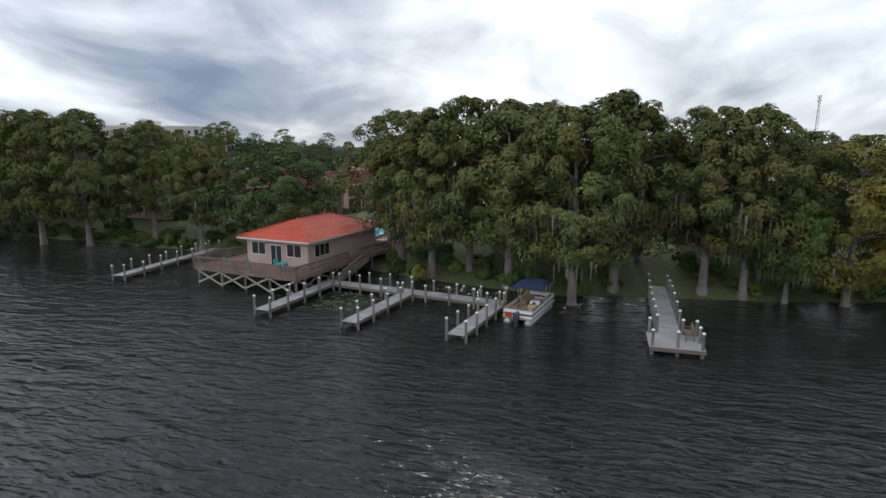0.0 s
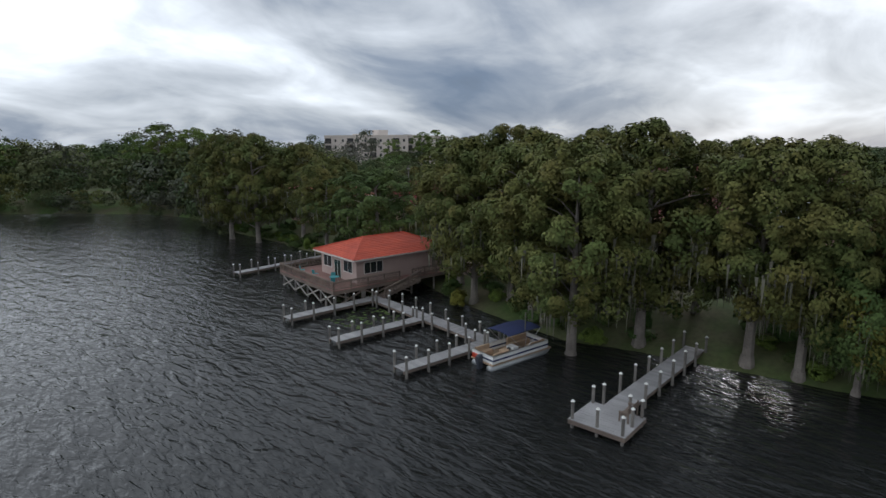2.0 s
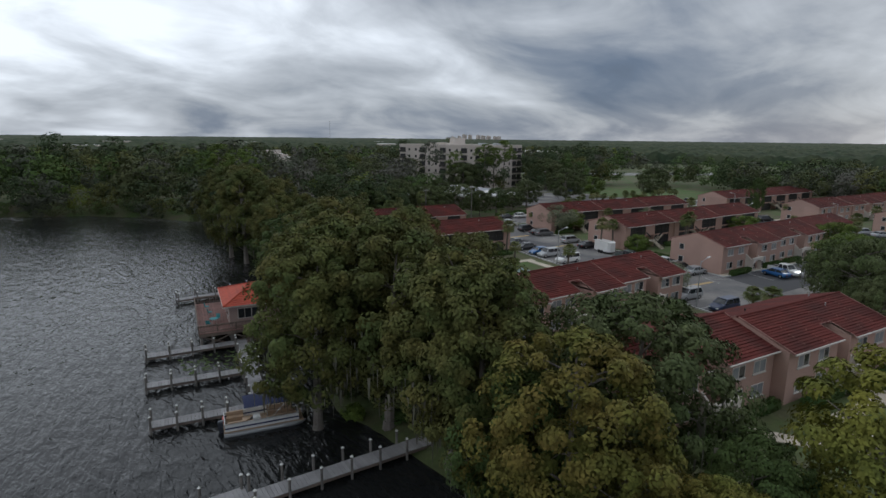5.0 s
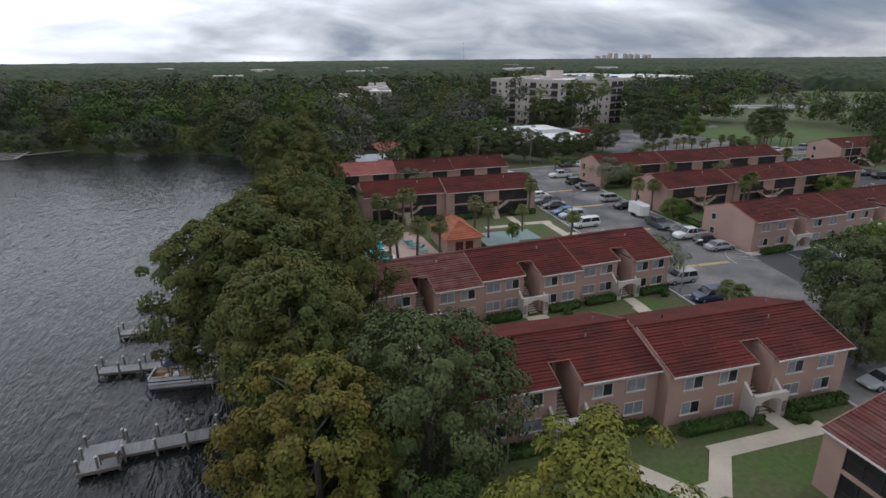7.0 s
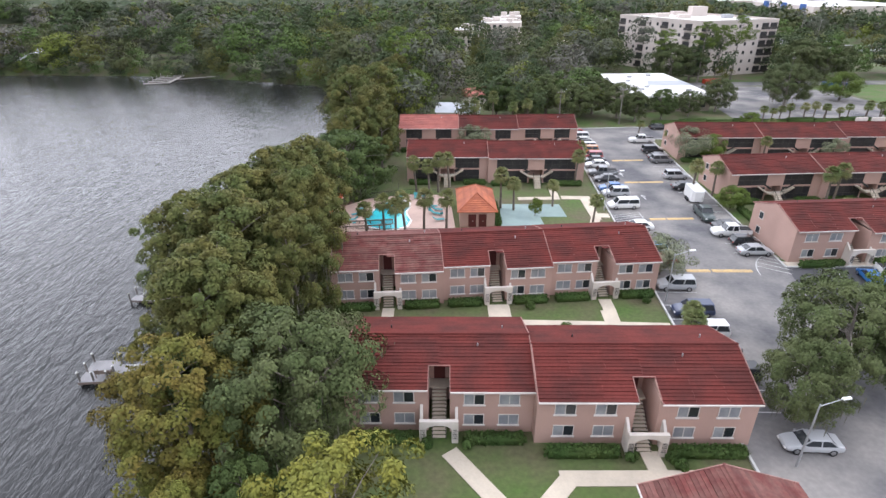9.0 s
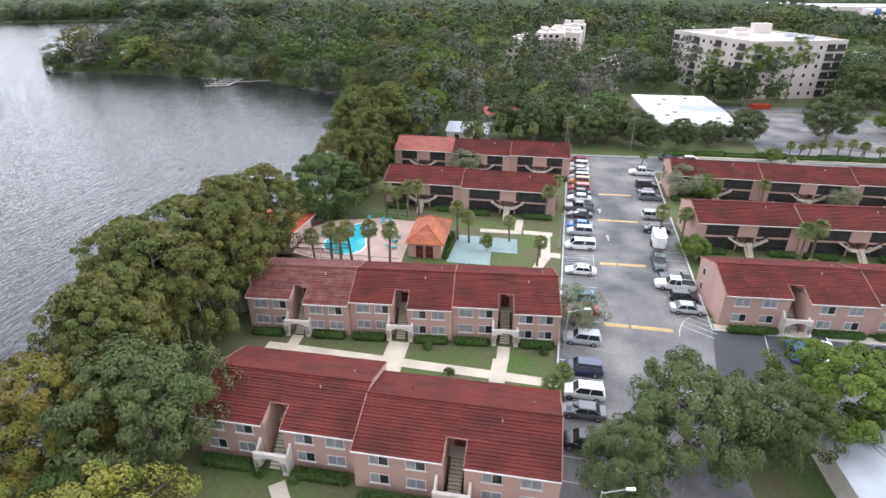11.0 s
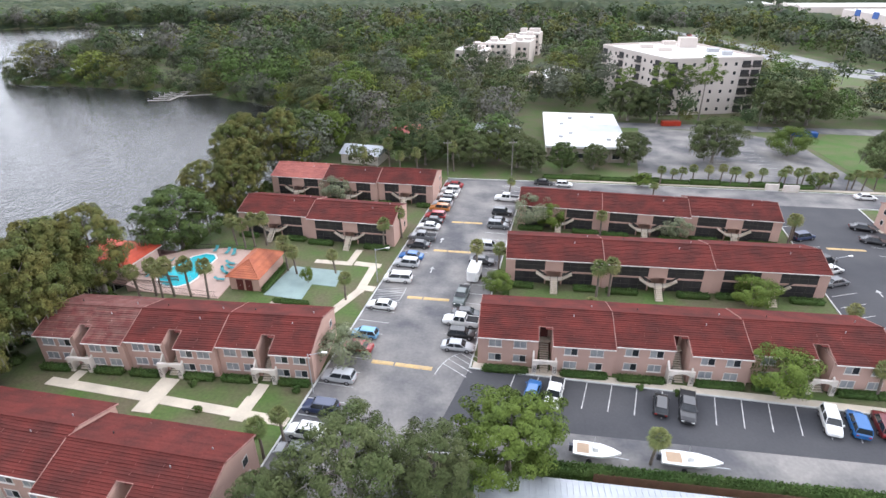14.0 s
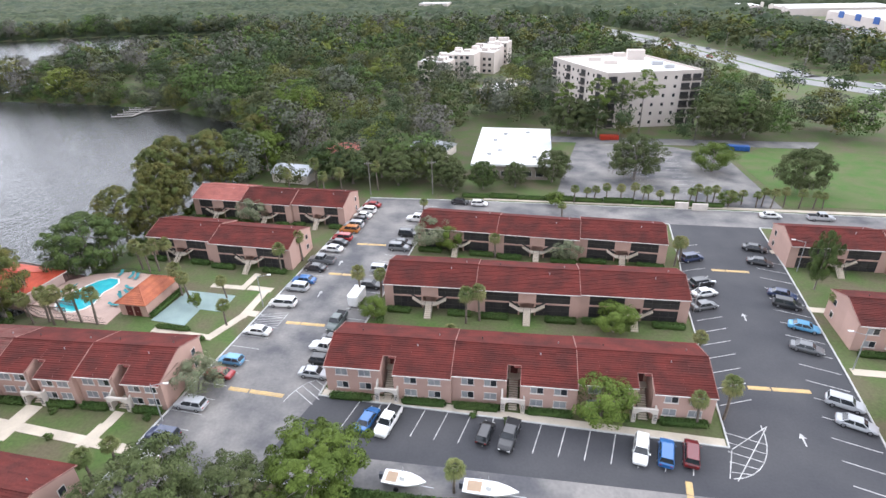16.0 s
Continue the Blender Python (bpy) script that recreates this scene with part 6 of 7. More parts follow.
for x_, y_ in ((31.2, 30.4), (34.6, 30.0), (47.7, 27.6), (51.0, 27.2), (51.4, 26.4), (107.6, 54.9), (103.0, 55.6), (57.0, 68.6), (47.5, 46.2), (26.0, 52.0), (44.5, 50.6), (58.6, 50.8)):
    bush(x_, y_, 0.7, 0.9, HEDGE, "small rounded garden shrub")


def lily_pads():
    rng = np.random.default_rng(3)
    g = Geo()
    for _ in range(90):
        x, y, r = rng.uniform(-0.5, 5.6), rng.uniform(70, 76), rng.uniform(0.12, 0.26)
        z = WATER_Z + 0.012 + rng.uniform(0, 0.01)
        g.add([(x + r * math.cos(a), y + r * math.sin(a), z) for a in np.linspace(0.2, 6.1, 8)], [tuple(range(8))])
    tagged(g.make("lily_pads", LEAF_DK), "floating green lily pads between the piers", "lily pads", kind="stuff")


lily_pads()


# ---- vehicles ----
def section(u, zb, zt, hw, tuck=0.12):
    """A rounded cross-section of a car body at length u."""
    return [(u, -hw + tuck, zb), (u, hw - tuck, zb), (u, hw, zb + 0.18), (u, hw, zb + (zt - zb) * 0.62), (u, hw - 0.07, zt - 0.05), (u, hw - 0.2, zt), (u, -hw + 0.2, zt), (u, -hw + 0.07, zt - 0.05), (u, -hw, zb + (zt - zb) * 0.62), (u, -hw, zb + 0.18)]


KINDS = {
    "sedan": dict(L=4.7, w=0.9, belt=0.92, hood=0.9, trunk=0.95, cab=(-1.75, -1.05, 0.45, 1.2), top=1.43),
    "suv": dict(L=4.6, w=0.94, belt=1.05, hood=1.05, trunk=1.05, cab=(-2.12, -1.9, 0.5, 1.15), top=1.70),
    "hatch": dict(L=4.1, w=0.87, belt=0.95, hood=0.93, trunk=0.95, cab=(-1.95, -1.55, 0.4, 1.1), top=1.5),
    "van": dict(L=5.0, w=0.98, belt=1.1, hood=1.08, trunk=1.1, cab=(-2.35, -2.2, 0.9, 1.7), top=1.78),
    "pickup": dict(L=5.6, w=0.98, belt=1.12, hood=1.14, trunk=1.1, cab=(-0.75, -0.6, 0.75, 1.3), top=1.85),
}
CAR_PAINT = {}
CAR_DONE = {}
TAIL = mat("tail_lamp", (0.35, 0.02, 0.015), 0.3, vary=0.1, bump=0)


def paint(color):
    if color not in CAR_PAINT:
        c = {"white": (0.72, 0.72, 0.70), "black": (0.016, 0.016, 0.018), "silver": (0.40, 0.41, 0.42), "grey": (0.13, 0.135, 0.14), "red": (0.30, 0.018, 0.02), "blue": (0.02, 0.12, 0.33), "navy": (0.022, 0.035, 0.085),
             "orange": (0.42, 0.15, 0.03), "lightblue": (0.10, 0.30, 0.48), "green": (0.055, 0.075, 0.07), "maroon": (0.13, 0.012, 0.015)}[color]
        m = mat("car_paint_" + color, c, 0.28, vary=0.06, bump=0, spec=0.5)
        m.node_tree.nodes["Principled BSDF"].inputs["Coat Weight"].default_value = 0.6
        CAR_PAINT[color] = m
    return CAR_PAINT[color]


def car(kind, color, x, y, ang):
    key = (kind, color)
    m = pose(x, y, 0.03, 0, 0, ang)
    if key in CAR_DONE:
        return copy_thing(CAR_DONE[key], m)
    k = KINDS[kind]
    t = thing("pickup_truck" if kind == "pickup" else "car", {"sedan": f"parked {color} sedan", "suv": f"parked {color} sport utility car", "hatch": f"parked {color} hatchback", "van": f"parked {color} minivan", "pickup": f"parked {color} pickup truck"}[kind] + " in an asphalt bay", "truck" if kind == "pickup" else "car", m, "parked vehicles")
    P, h, w = paint(color), k["L"] / 2, k["w"]
    b, z0 = k["belt"], 0.24
    Geo().loft([section(-h, z0 + 0.16, b - 0.16, w * 0.86), section(-h + 0.12, z0 + 0.05, k["trunk"] - 0.04, w * 0.95), section(-h + 0.6, z0, k["trunk"], w), section(-0.4, z0, b, w), section(k["cab"][3], z0, b, w),
                section(h - 0.55, z0, k["hood"] - 0.1, w * 0.97), section(h - 0.15, z0 + 0.03, k["hood"] - 0.24, w * 0.9), section(h, z0 + 0.12, k["hood"] - 0.38, w * 0.78)]).make("body", P, t, smooth=False)
    r0, r1, f1, f0 = k["cab"]
    top = k["top"]

    c = Geo()
    wi, wt = w - 0.08, w - 0.24
    base = [(r0, -wi, b - 0.04), (r0, wi, b - 0.04), (f0, wi, b - 0.04), (f0, -wi, b - 0.04)]
    tp = [(r1, -wt, top - 0.05), (r1, wt, top - 0.05), (f1, wt, top - 0.05), (f1, -wt, top - 0.05)]
    c.add(base + tp, [(0, 1, 5, 4), (1, 2, 6, 5), (2, 3, 7, 6), (3, 0, 4, 7), (4, 5, 6, 7)])
    gl = c.make("glass", GLASS, t, "dark tinted windows")
    rf = Geo().loft([[(u, -wt - e, top - 0.07), (u, wt + e, top - 0.07), (u, wt - 0.06, top), (u, -wt + 0.06, top)] for u, e in ((r1 - 0.1, 0.03), ((r1 + f1) / 2, 0.03), (f1 + 0.1, 0.03))])
    rf.make("roof_panel", P, t)
    pl = Geo()
    for s in (-1, 1):
        for (ub, ut) in ((r0, r1), (f0, f1), ((r0 + f0) / 2 - 0.1, (r1 + f1) / 2 - 0.1)):
            pl.beam((ub, s * wi, b - 0.03), (ut, s * wt, top - 0.05), 0.07, 0.07)
    pl.make("pillars", P, t)
    if kind == "pickup":
        Geo().box(-h + 0.14, -w + 0.14, b - 0.02, r0 - 0.1, w - 0.14, b + 0.012).make("cargo_bed", RUBBER, t)
        for y0 in (-w + 0.05, w - 0.13):
            Geo().box(-h + 0.1, y0, b - 0.04, r0 - 0.05, y0 + 0.08, b + 0.07).make("bed_rail", P, t)
    for u in (-h * 0.6, h * 0.62):
        for s in (-1, 1):
            wh = Geo().cyl((u, s * (w - 0.2), 0.33), (u, s * (w + 0.012), 0.33), 0.33, n=14).make("wheel", RUBBER, t)
            Geo().cyl((u, s * (w + 0.013), 0.33), (u, s * (w + 0.025), 0.33), 0.2, 0.17, n=10).make("rim", CHROME, wh)
    for s in (-1, 1):
        Geo().box(h - 0.14, s * w * 0.6 - 0.17, k["hood"] - 0.5, h + 0.005, s * w * 0.6 + 0.17, k["hood"] - 0.36).make("headlight", LAMP, t)
        Geo().box(-h - 0.005, s * w * 0.66 - 0.14, b - 0.34, -h + 0.1, s * w * 0.66 + 0.14, b - 0.18).make("tail_light", TAIL, t)
        Geo().box(f0 - 0.35, s * (w + 0.01) - 0.02, b - 0.02, f0 - 0.18, s * (w + 0.14) + 0.02, b + 0.12).make("mirror", P, t)
    CAR_DONE[key] = t
    return t


LEFT = [(125.5, "sedan", "red"), (122.0, "suv", "white"), (118.9, "sedan", "white"), (116.4, "hatch", "black"), (113.6, "suv", "silver"), (110.9, "suv", "orange"), (106.7, "suv", "red"), (104.2, "sedan", "black"), (101.3, "sedan", "white"), (96.2, "pickup", "grey"),
        (92.9, "sedan", "black"), (88.1, "sedan", "blue"), (85.3, "suv", "silver"), (79.8, "van", "white"), (71.2, "sedan", "white"), (63.4, "hatch", "lightblue"), (60.2, "sedan", "red"), (53.6, "suv", "silver"), (47.8, "suv", "navy"),
        (43.7, "suv", "white"), (40.8, "sedan", "grey"), (36.5, "suv", "black")]
for y_, k_, c_ in LEFT:
    car(k_, c_, 63.5 + (y_ - 53.6) * 0.122, y_, 174 if k_ != "van" else 178)
RIGHT = [(117.9, 85.3, "pickup", "white"), (109.8, 84.4, "suv", "black"), (105.2, 83.9, "sedan", "black"), (103.0, 83.6, "suv", "grey"), (93.2, 82.0, "suv", "silver"), (87.4, 81.0, "sedan", "black"), (70.1, 79.4, "sedan", "black"), (67.9, 78.7, "pickup", "white"),
         (64.7, 79.0, "hatch", "black"), (61.7, 78.7, "sedan", "silver")]
for y_, x_, k_, c_ in RIGHT:
    car(k_, c_, x_, y_, 172 if k_ == "pickup" else -4)
car("pickup", "green", 78.2, 75.0, 262)
car("sedan", "silver", 62.9, 27.6, 172)
for x_, y_, k_, c_, a_ in ((89.0, 53.2, "sedan", "blue", 76), (91.8, 53.1, "pickup", "white", 256), (104.8, 52.4, "hatch", "black", 76), (107.9, 52.2, "pickup", "black", 256), (124.1, 51.4, "suv", "white", 256), (127.1, 51.3, "suv", "blue", 76), (130.1, 51.5, "suv", "maroon", 76),
                           (157.4, 108.4, "sedan", "black", -18), (156.3, 102.4, "sedan", "black", -18), (143.6, 103.0, "suv", "navy", 20), (142.8, 93.1, "suv", "black", 20), (142.3, 89.7, "sedan", "white", 20), (141.1, 85.4, "sedan", "grey", 20), (155.8, 90.4, "sedan", "navy", -22),
                           (155.3, 87.0, "suv", "black", -22), (155.2, 80.3, "sedan", "lightblue", -22), (153.2, 74.6, "sedan", "grey", -22), (152.8, 62.4, "suv", "silver", -25), (152.4, 58.6, "sedan", "silver", -25), (167.0, 125.6, "sedan", "white", -3), (177.6, 125.0, "pickup", "silver", -3),
                           (94.3, 129.0, "sedan", "black", -3), (99.2, 128.2, "hatch", "white", -3), (48.0, 150.2, "sedan", "white", 10)):
    car(k_, c_, x_, y_, a_)


def cargo_trailer(x, y, ang):
    t = thing("cargo_trailer", "white enclosed cargo trailer behind a parked pickup", "trailer", pose(x, y, 0.03, 0, 0, ang))
    Geo().loft([[(-2.0, -1.0, 0.45), (-2.0, 1.0, 0.45), (-2.0, 1.0, 2.45), (-2.0, -1.0, 2.45)], [(1.8, -1.0, 0.45), (1.8, 1.0, 0.45), (1.8, 1.0, 2.45), (1.8, -1.0, 2.45)], [(2.2, -0.6, 0.5), (2.2, 0.6, 0.5), (2.2, 0.6, 2.3), (2.2, -0.6, 2.3)]]).make("body", GELW, t)
    Geo().beam((2.2, 0, 0.5), (3.3, 0, 0.5), 0.1, 0.1).make("tongue", DARK, t)
    for u in (-0.5, 0.3):
        for s in (-1, 1):
            Geo().cyl((u, s * 1.01, 0.33), (u, s * 1.18, 0.33), 0.33, n=12).make("wheel", RUBBER, t)


cargo_trailer(79.9, 82.0, 262)


def trailer_boat(x, y, ang, L=5.8):
    t = thing("motorboat", "white fibreglass motorboat on a trailer by the hedge", "boat", pose(x, y, 0.03, 0, 0, ang), "boats on trailers")
    rings = []
    for u, w, zk in ((0, 0.98, 0.5), (0.3, 1.05, 0.48), (0.6, 0.98, 0.5), (0.82, 0.6, 0.62), (1.0, 0.05, 1.0)):
        xx = -L / 2 + L * u
        rings.append([(xx, 0, zk), (xx, w * 0.8, zk + 0.25), (xx, w, 1.15 + 0.12 * u), (xx, -w, 1.15 + 0.12 * u), (xx, -w * 0.8, zk + 0.25)])
    Geo().loft(rings).make("hull", GELW, t)
    Geo().box(-L * 0.42, -0.7, 1.1, L * 0.12, 0.7, 1.19).make("cockpit", TAN, t)
    Geo().box(-0.5, -0.35, 1.19, 0.1, 0.35, 1.75).make("console", GELW, t)
    for s in (-0.3, 0.3):
        Geo().cyl((-0.3, s, 1.7), (-0.3, s * 1.6, 2.5), 0.03, n=5).make("canopy_pole", CHROME, t)
    Geo().box(-L / 2 - 0.45, -0.2, 0.6, -L / 2 - 0.02, 0.2, 1.5).make("outboard_motor", ENGINE, t)
    Geo().beam((-L / 2, 0, 0.42), (L / 2 + 0.9, 0, 0.42), 0.12, 0.1).make("trailer_beam", GALV, t)
    for s in (-1, 1):
        Geo().cyl((-0.8, s * 0.9, 0.3), (-0.8, s * 1.1, 0.3), 0.3, n=12).make("wheel", RUBBER, t)


trailer_boat(95.8, 43.7, -6, 5.2)
trailer_boat(105.9, 43.4, -4, 6.4)


# ---- lamps and poles ----
def street_lamp(x, y, h, ang):
    t = thing("street_lamp", "galvanised street lamp with one arm over the parking", "street lamp", pose(x, y, 0, 0, 0, ang), "street lamps")
    Geo().cyl((0, 0, 0), (0, 0, h), 0.1, 0.06, 8).make("pole", GALV, t)
    Geo().cyl((0, 0, h - 0.2), (1.9, 0, h + 0.25), 0.04, 0.035, 6).make("arm", GALV, t)
    Geo().loft([[(1.8, -0.12, h + 0.2), (1.8, 0.12, h + 0.2), (1.8, 0.1, h + 0.32), (1.8, -0.1, h + 0.32)], [(2.5, -0.15, h + 0.22), (2.5, 0.15, h + 0.22), (2.5, 0.1, h + 0.34), (2.5, -0.1, h + 0.34)]]).make("lamp_head", LAMP, t)


for x_, y_, h_, a_ in ((60.6, 25.8, 6.5, 5), (60.9, 50.6, 6.5, 5), (63.2, 79.0, 6.5, 5), (157.9, 70.5, 6.5, 175), (162.3, 100.0, 6.5, 175), (139.0, 84.0, 6.0, 5)):
    street_lamp(x_, y_, h_, a_)


def utility_pole(x, y, h, lean=0.0):
    t = thing("utility_pole", "weathered timber utility pole with a crossarm", "utility pole", pose(x, y, 0, lean, 0, 20), "utility poles")
    Geo().cyl((0, 0, -0.5), (0, 0, h), 0.16, 0.1, 8).make("pole", PILE, t)
    Geo().box(-1.1, -0.06, h - 0.9, 1.1, 0.06, h - 0.75).make("crossarm", PILE, t)
    for u in (-0.95, -0.4, 0.4, 0.95):
        Geo().cyl((u, 0, h - 0.75), (u, 0, h - 0.5), 0.05, n=6).make("insulator", GALV, t)


for x_, y_, h_ in ((70.0, 133.5, 9.5), (86.4, 135.0, 9.5), (229, 262, 15), (247, 300, 15), (226, 352, 15), (205, 425, 15), (262, 245, 13), (166.0, 186.0, 9.0)):
    utility_pole(x_, y_, h_)


def mast(x, y, h):
    t = thing("radio_mast", "slim grey lattice radio mast above the woods", "mast", pose(x, y, 0))
    for a in range(3):
        c, s = math.cos(a * 2.094), math.sin(a * 2.094)
        Geo().cyl((c * 1.1, s * 1.1, 0), (c * 0.4, s * 0.4, h), 0.12, 0.1, 5).make("leg", GALV, t)
    g = Geo()
    for k in range(12):
        z = h * k / 12
        r = 1.1 - 0.7 * k / 12
        for a in range(3):
            p, q = a * 2.094, (a + 1) * 2.094
            g.cyl((r * math.cos(p), r * math.sin(p), z), (r * math.cos(q), r * math.sin(q), z + h / 12), 0.06, n=4)
    g.make("lattice", GALV, t)
    for z in (h - 1, h - 3):
        Geo().cyl((0, 0, z), (0, 0, z + 1.2), 1.0, n=8).make("antenna", LAMP, t)


mast(292, -54, 37)
mast(780, 1847, 74)


# ---- buildings beyond ----
def office():
    t = thing("office_building", "low office building with a white membrane roof", "office building", pose(95.5, 147.2, 0, 0, 0, -1))
    Geo().box(0.6, 0.6, 0, 21.4, 36.0, 3.9).make("wall", BRICKW, t)
    g = Geo().slab([(0, 0), (22, 0), (23.0, 36.8), (0.4, 37.6)], 3.9, 4.5)
    g.make("roof", WHITEROOF, t)
    # flat grey slab on the roof; the lower bay's shade is its colour
    Geo().slab([(9.0, 15), (22.6, 14.4), (22.8, 23), (12, 23.4)], 4.5, 4.56).make("roof_well", METALROOF, t, "grey panel with the lower roof bay's shade in its colour")
    for x, y in ((4, 8), (7, 12), (5, 22), (8, 29), (15, 31), (17, 6)):
        Geo().box(x, y, 4.5, x + 1.2, y + 1.0, 5.1).make("roof_vent", GALV, t)
    for i in range(6):
        w = Geo().box(2 + i * 3.2, 0.53, 0.9, 4.2 + i * 3.2, 0.597, 2.4).make("window", TRIM, t)
        Geo().box(2.1 + i * 3.2, 0.50, 1.0, 4.1 + i * 3.2, 0.527, 2.3).make("pane", GLASS, w)


BRICKW = mat("tan_brick", (0.33, 0.28, 0.24), 0.9, vary=0.15, bump=0.2)
office()
struct(Geo().slab([(118, 132.5), (158, 131.0), (172, 131), (171, 170), (158, 180), (128, 184), (121, 150)], -0.3, 0.025).make("parking_lot", ASPHALT), "sun-bleached empty asphalt parking lot", "parking lot")
struct(Geo().slab([(112, 184.5), (200, 180), (205, 187), (112, 191)], -0.3, 0.02).make("road", ASPHALT), "grey access road behind the lot", "road")
struct(Geo().slab([(174, 133), (228, 130), (226, 172), (186, 181), (173, 170)], -0.3, 0.03).make("lawn", LAWN), "bright green mown lawn", "lawn")
pl_ = Geo()
for i_ in range(12):
    for xa_, xb_ in ((140.0, 145.0), (151.0, 156.0)):
        pl_.box(xa_, 140 + i_ * 3.0, 0.027, xb_, 140.12 + i_ * 3.0, 0.031)
struct(pl_.make("bay_lines", PAINT_W), "faded white bay lines", "road marking")
for bx0, by0, bx1, by1 in ((146.6, 125.0, 149.6, 125.5), (150.4, 124.4, 153.9, 124.9)):
    w_ = Geo().box(bx0, by0 + 4.2, 0, bx1, by1 + 4.2, 1.7).make("enclosure_wall", WHITE)
    tagged(w_, "white masonry bin enclosure wall by the road", "wall")


def container(x, y, ang, material, label, L=5.5, w=2.2, h=1.5):
    t = thing("dumpster", label, "dumpster", pose(x, y, 0.03, 0, 0, ang))
    Geo().loft([[(-L / 2, -w / 2 + 0.15, 0.1), (-L / 2, w / 2 - 0.15, 0.1), (-L / 2, w / 2, h), (-L / 2, -w / 2, h)], [(L / 2, -w / 2 + 0.15, 0.1), (L / 2, w / 2 - 0.15, 0.1), (L / 2, w / 2, h), (L / 2, -w / 2, h)]]).make("body", material, t)
    for i in range(6):
        for s in (-1, 1):
            Geo().box(-L / 2 + 0.4 + i * (L - 0.8) / 5 - 0.05, s * (w / 2 + 0.03) - 0.05, 0.2, -L / 2 + 0.4 + i * (L - 0.8) / 5 + 0.05, s * (w / 2 + 0.03) + 0.05, h - 0.05).make("rib", material, t)


container(176.5, 177.5, -8, BLUEP, "blue steel skip container at the lot edge", 7.0)
container(139.0, 187.5, 5, RED, "orange-red steel container beside the tower", 6.0)


def tower():
    """The six-storey block: two wings with balconies, windows floor by floor."""
    t = thing("apartment_tower", "six-storey cream apartment block with balconies", "apartment tower")
    A, B_, C, D = (138.6, 201.0), (171.5, 207.5), (156.0, 248.0), (122.0, 236.5)
    H = 18.6
    Geo().slab([A, B_, C, D], 0, H).make("wall", TOWERW, t)
    Geo().slab([(A[0] + 0.5, A[1] + 0.5), (B_[0] - 0.5, B_[1] + 0.4), (C[0] - 0.4, C[1] - 0.6), (D[0] + 0.6, D[1] - 0.3)], H, H + 0.12).make("roof", WHITEROOF, t)
    par = Geo()
    for p, q in ((A, B_), (B_, C), (C, D), (D, A)):
        par.beam((*p, H + 0.4), (*q, H + 0.4), 0.3, 0.8)
    par.make("parapet", TOWERW, t)
    for p, q, n, bal in ((A, B_, 9, (0, 7, 8)), (D, A, 11, (0, 3, 6, 9))):
        d = Vector((q[0] - p[0], q[1] - p[1], 0))
        L = d.length
        d.normalize()
        nrm = Vector((d.y, -d.x, 0))
        for f in range(6):
            z = 0.6 + f * 3.05
            for i in range(n):
                c = Vector((*p, 0)) + d * (L * (i + 0.5) / n)
                if i in bal:
                    w = Geo()
                    a, b = c - d * 1.5 + nrm * 0.02, c + d * 1.5 + nrm * 0.02
                    w.beam(a + Vector((0, 0, z + 1.05)), b + Vector((0, 0, z + 1.05)), 0.08, 2.3)
                    bl = w.make("balcony", DARK, t)
                    Geo().beam(a + nrm * 0.35 + Vector((0, 0, z - 0.1)), b + nrm * 0.35 + Vector((0, 0, z - 0.1)), 0.9, 0.15).make("balcony_slab", TOWERW, bl)
                    Geo().beam(a + nrm * 0.78 + Vector((0, 0, z + 0.45)), b + nrm * 0.78 + Vector((0, 0, z + 0.45)), 0.06, 0.9).make("balustrade", BRONZE, bl)
                else:
                    w = Geo()
                    a, b = c - d * 0.45 + nrm * 0.02, c + d * 0.45 + nrm * 0.02
                    w.beam(a + Vector((0, 0, z + 1.2)), b + Vector((0, 0, z + 1.2)), 0.08, 1.1)
                    w.make("window", GLASS, t)
    for x, y, s in ((140, 222, 3), (150, 232, 4), (135, 230, 3), (157, 220, 2.4), (146, 240, 3), (160, 213, 2.0)):
        Geo().box(x, y, H + 0.12, x + s * 1.6, y + s, H + 1.5 + (2.2 if s > 3.5 else 0)).make("roof_plant", TOWERW if s > 2.5 else GALV, t)


tower()


def condo(x, y, ang, w, d, h, seed):
    t = thing("condominium", "white stepped condominium block among the trees", "condominium", pose(x, y, 0, 0, 0, ang), "condominium blocks")
    r = random.Random(seed)
    Geo().box(0, 0, 0, w, d, h).make("wall", TOWERW, t)
    Geo().box(0.4, 0.4, h, w - 0.4, d - 0.4, h + 0.1).make("roof", WHITEROOF, t)
    for i in range(3):
        a, b = r.uniform(0, w - 4), r.uniform(0, d - 4)
        Geo().box(a, b, h + 0.1, a + 3.5, b + 3.2, h + 1.2 + r.random()).make("roof_block", TOWERW, t)
    n = int(w / 3)
    for f in range(int(h / 3)):
        for i in range(n):
            Geo().box(i * 3 + 0.7, -0.06, f * 3 + 0.8, i * 3 + 2.3, -0.005, f * 3 + 2.2).make("window", GLASS, t)


for i_, (x_, y_, a_, w_, d_, h_) in enumerate([(58, 286, -12, 16, 12, 10), (72, 296, -10, 14, 14, 12), (80, 312, -15, 16, 12, 11), (64, 302, -8, 12, 16, 9), (82, 330, -12, 16, 14, 11), (90, 340, -12, 12, 12, 12), (92, 240, -30, 10, 26, 6)]):
    condo(x_, y_, a_, w_, d_, h_, i_)


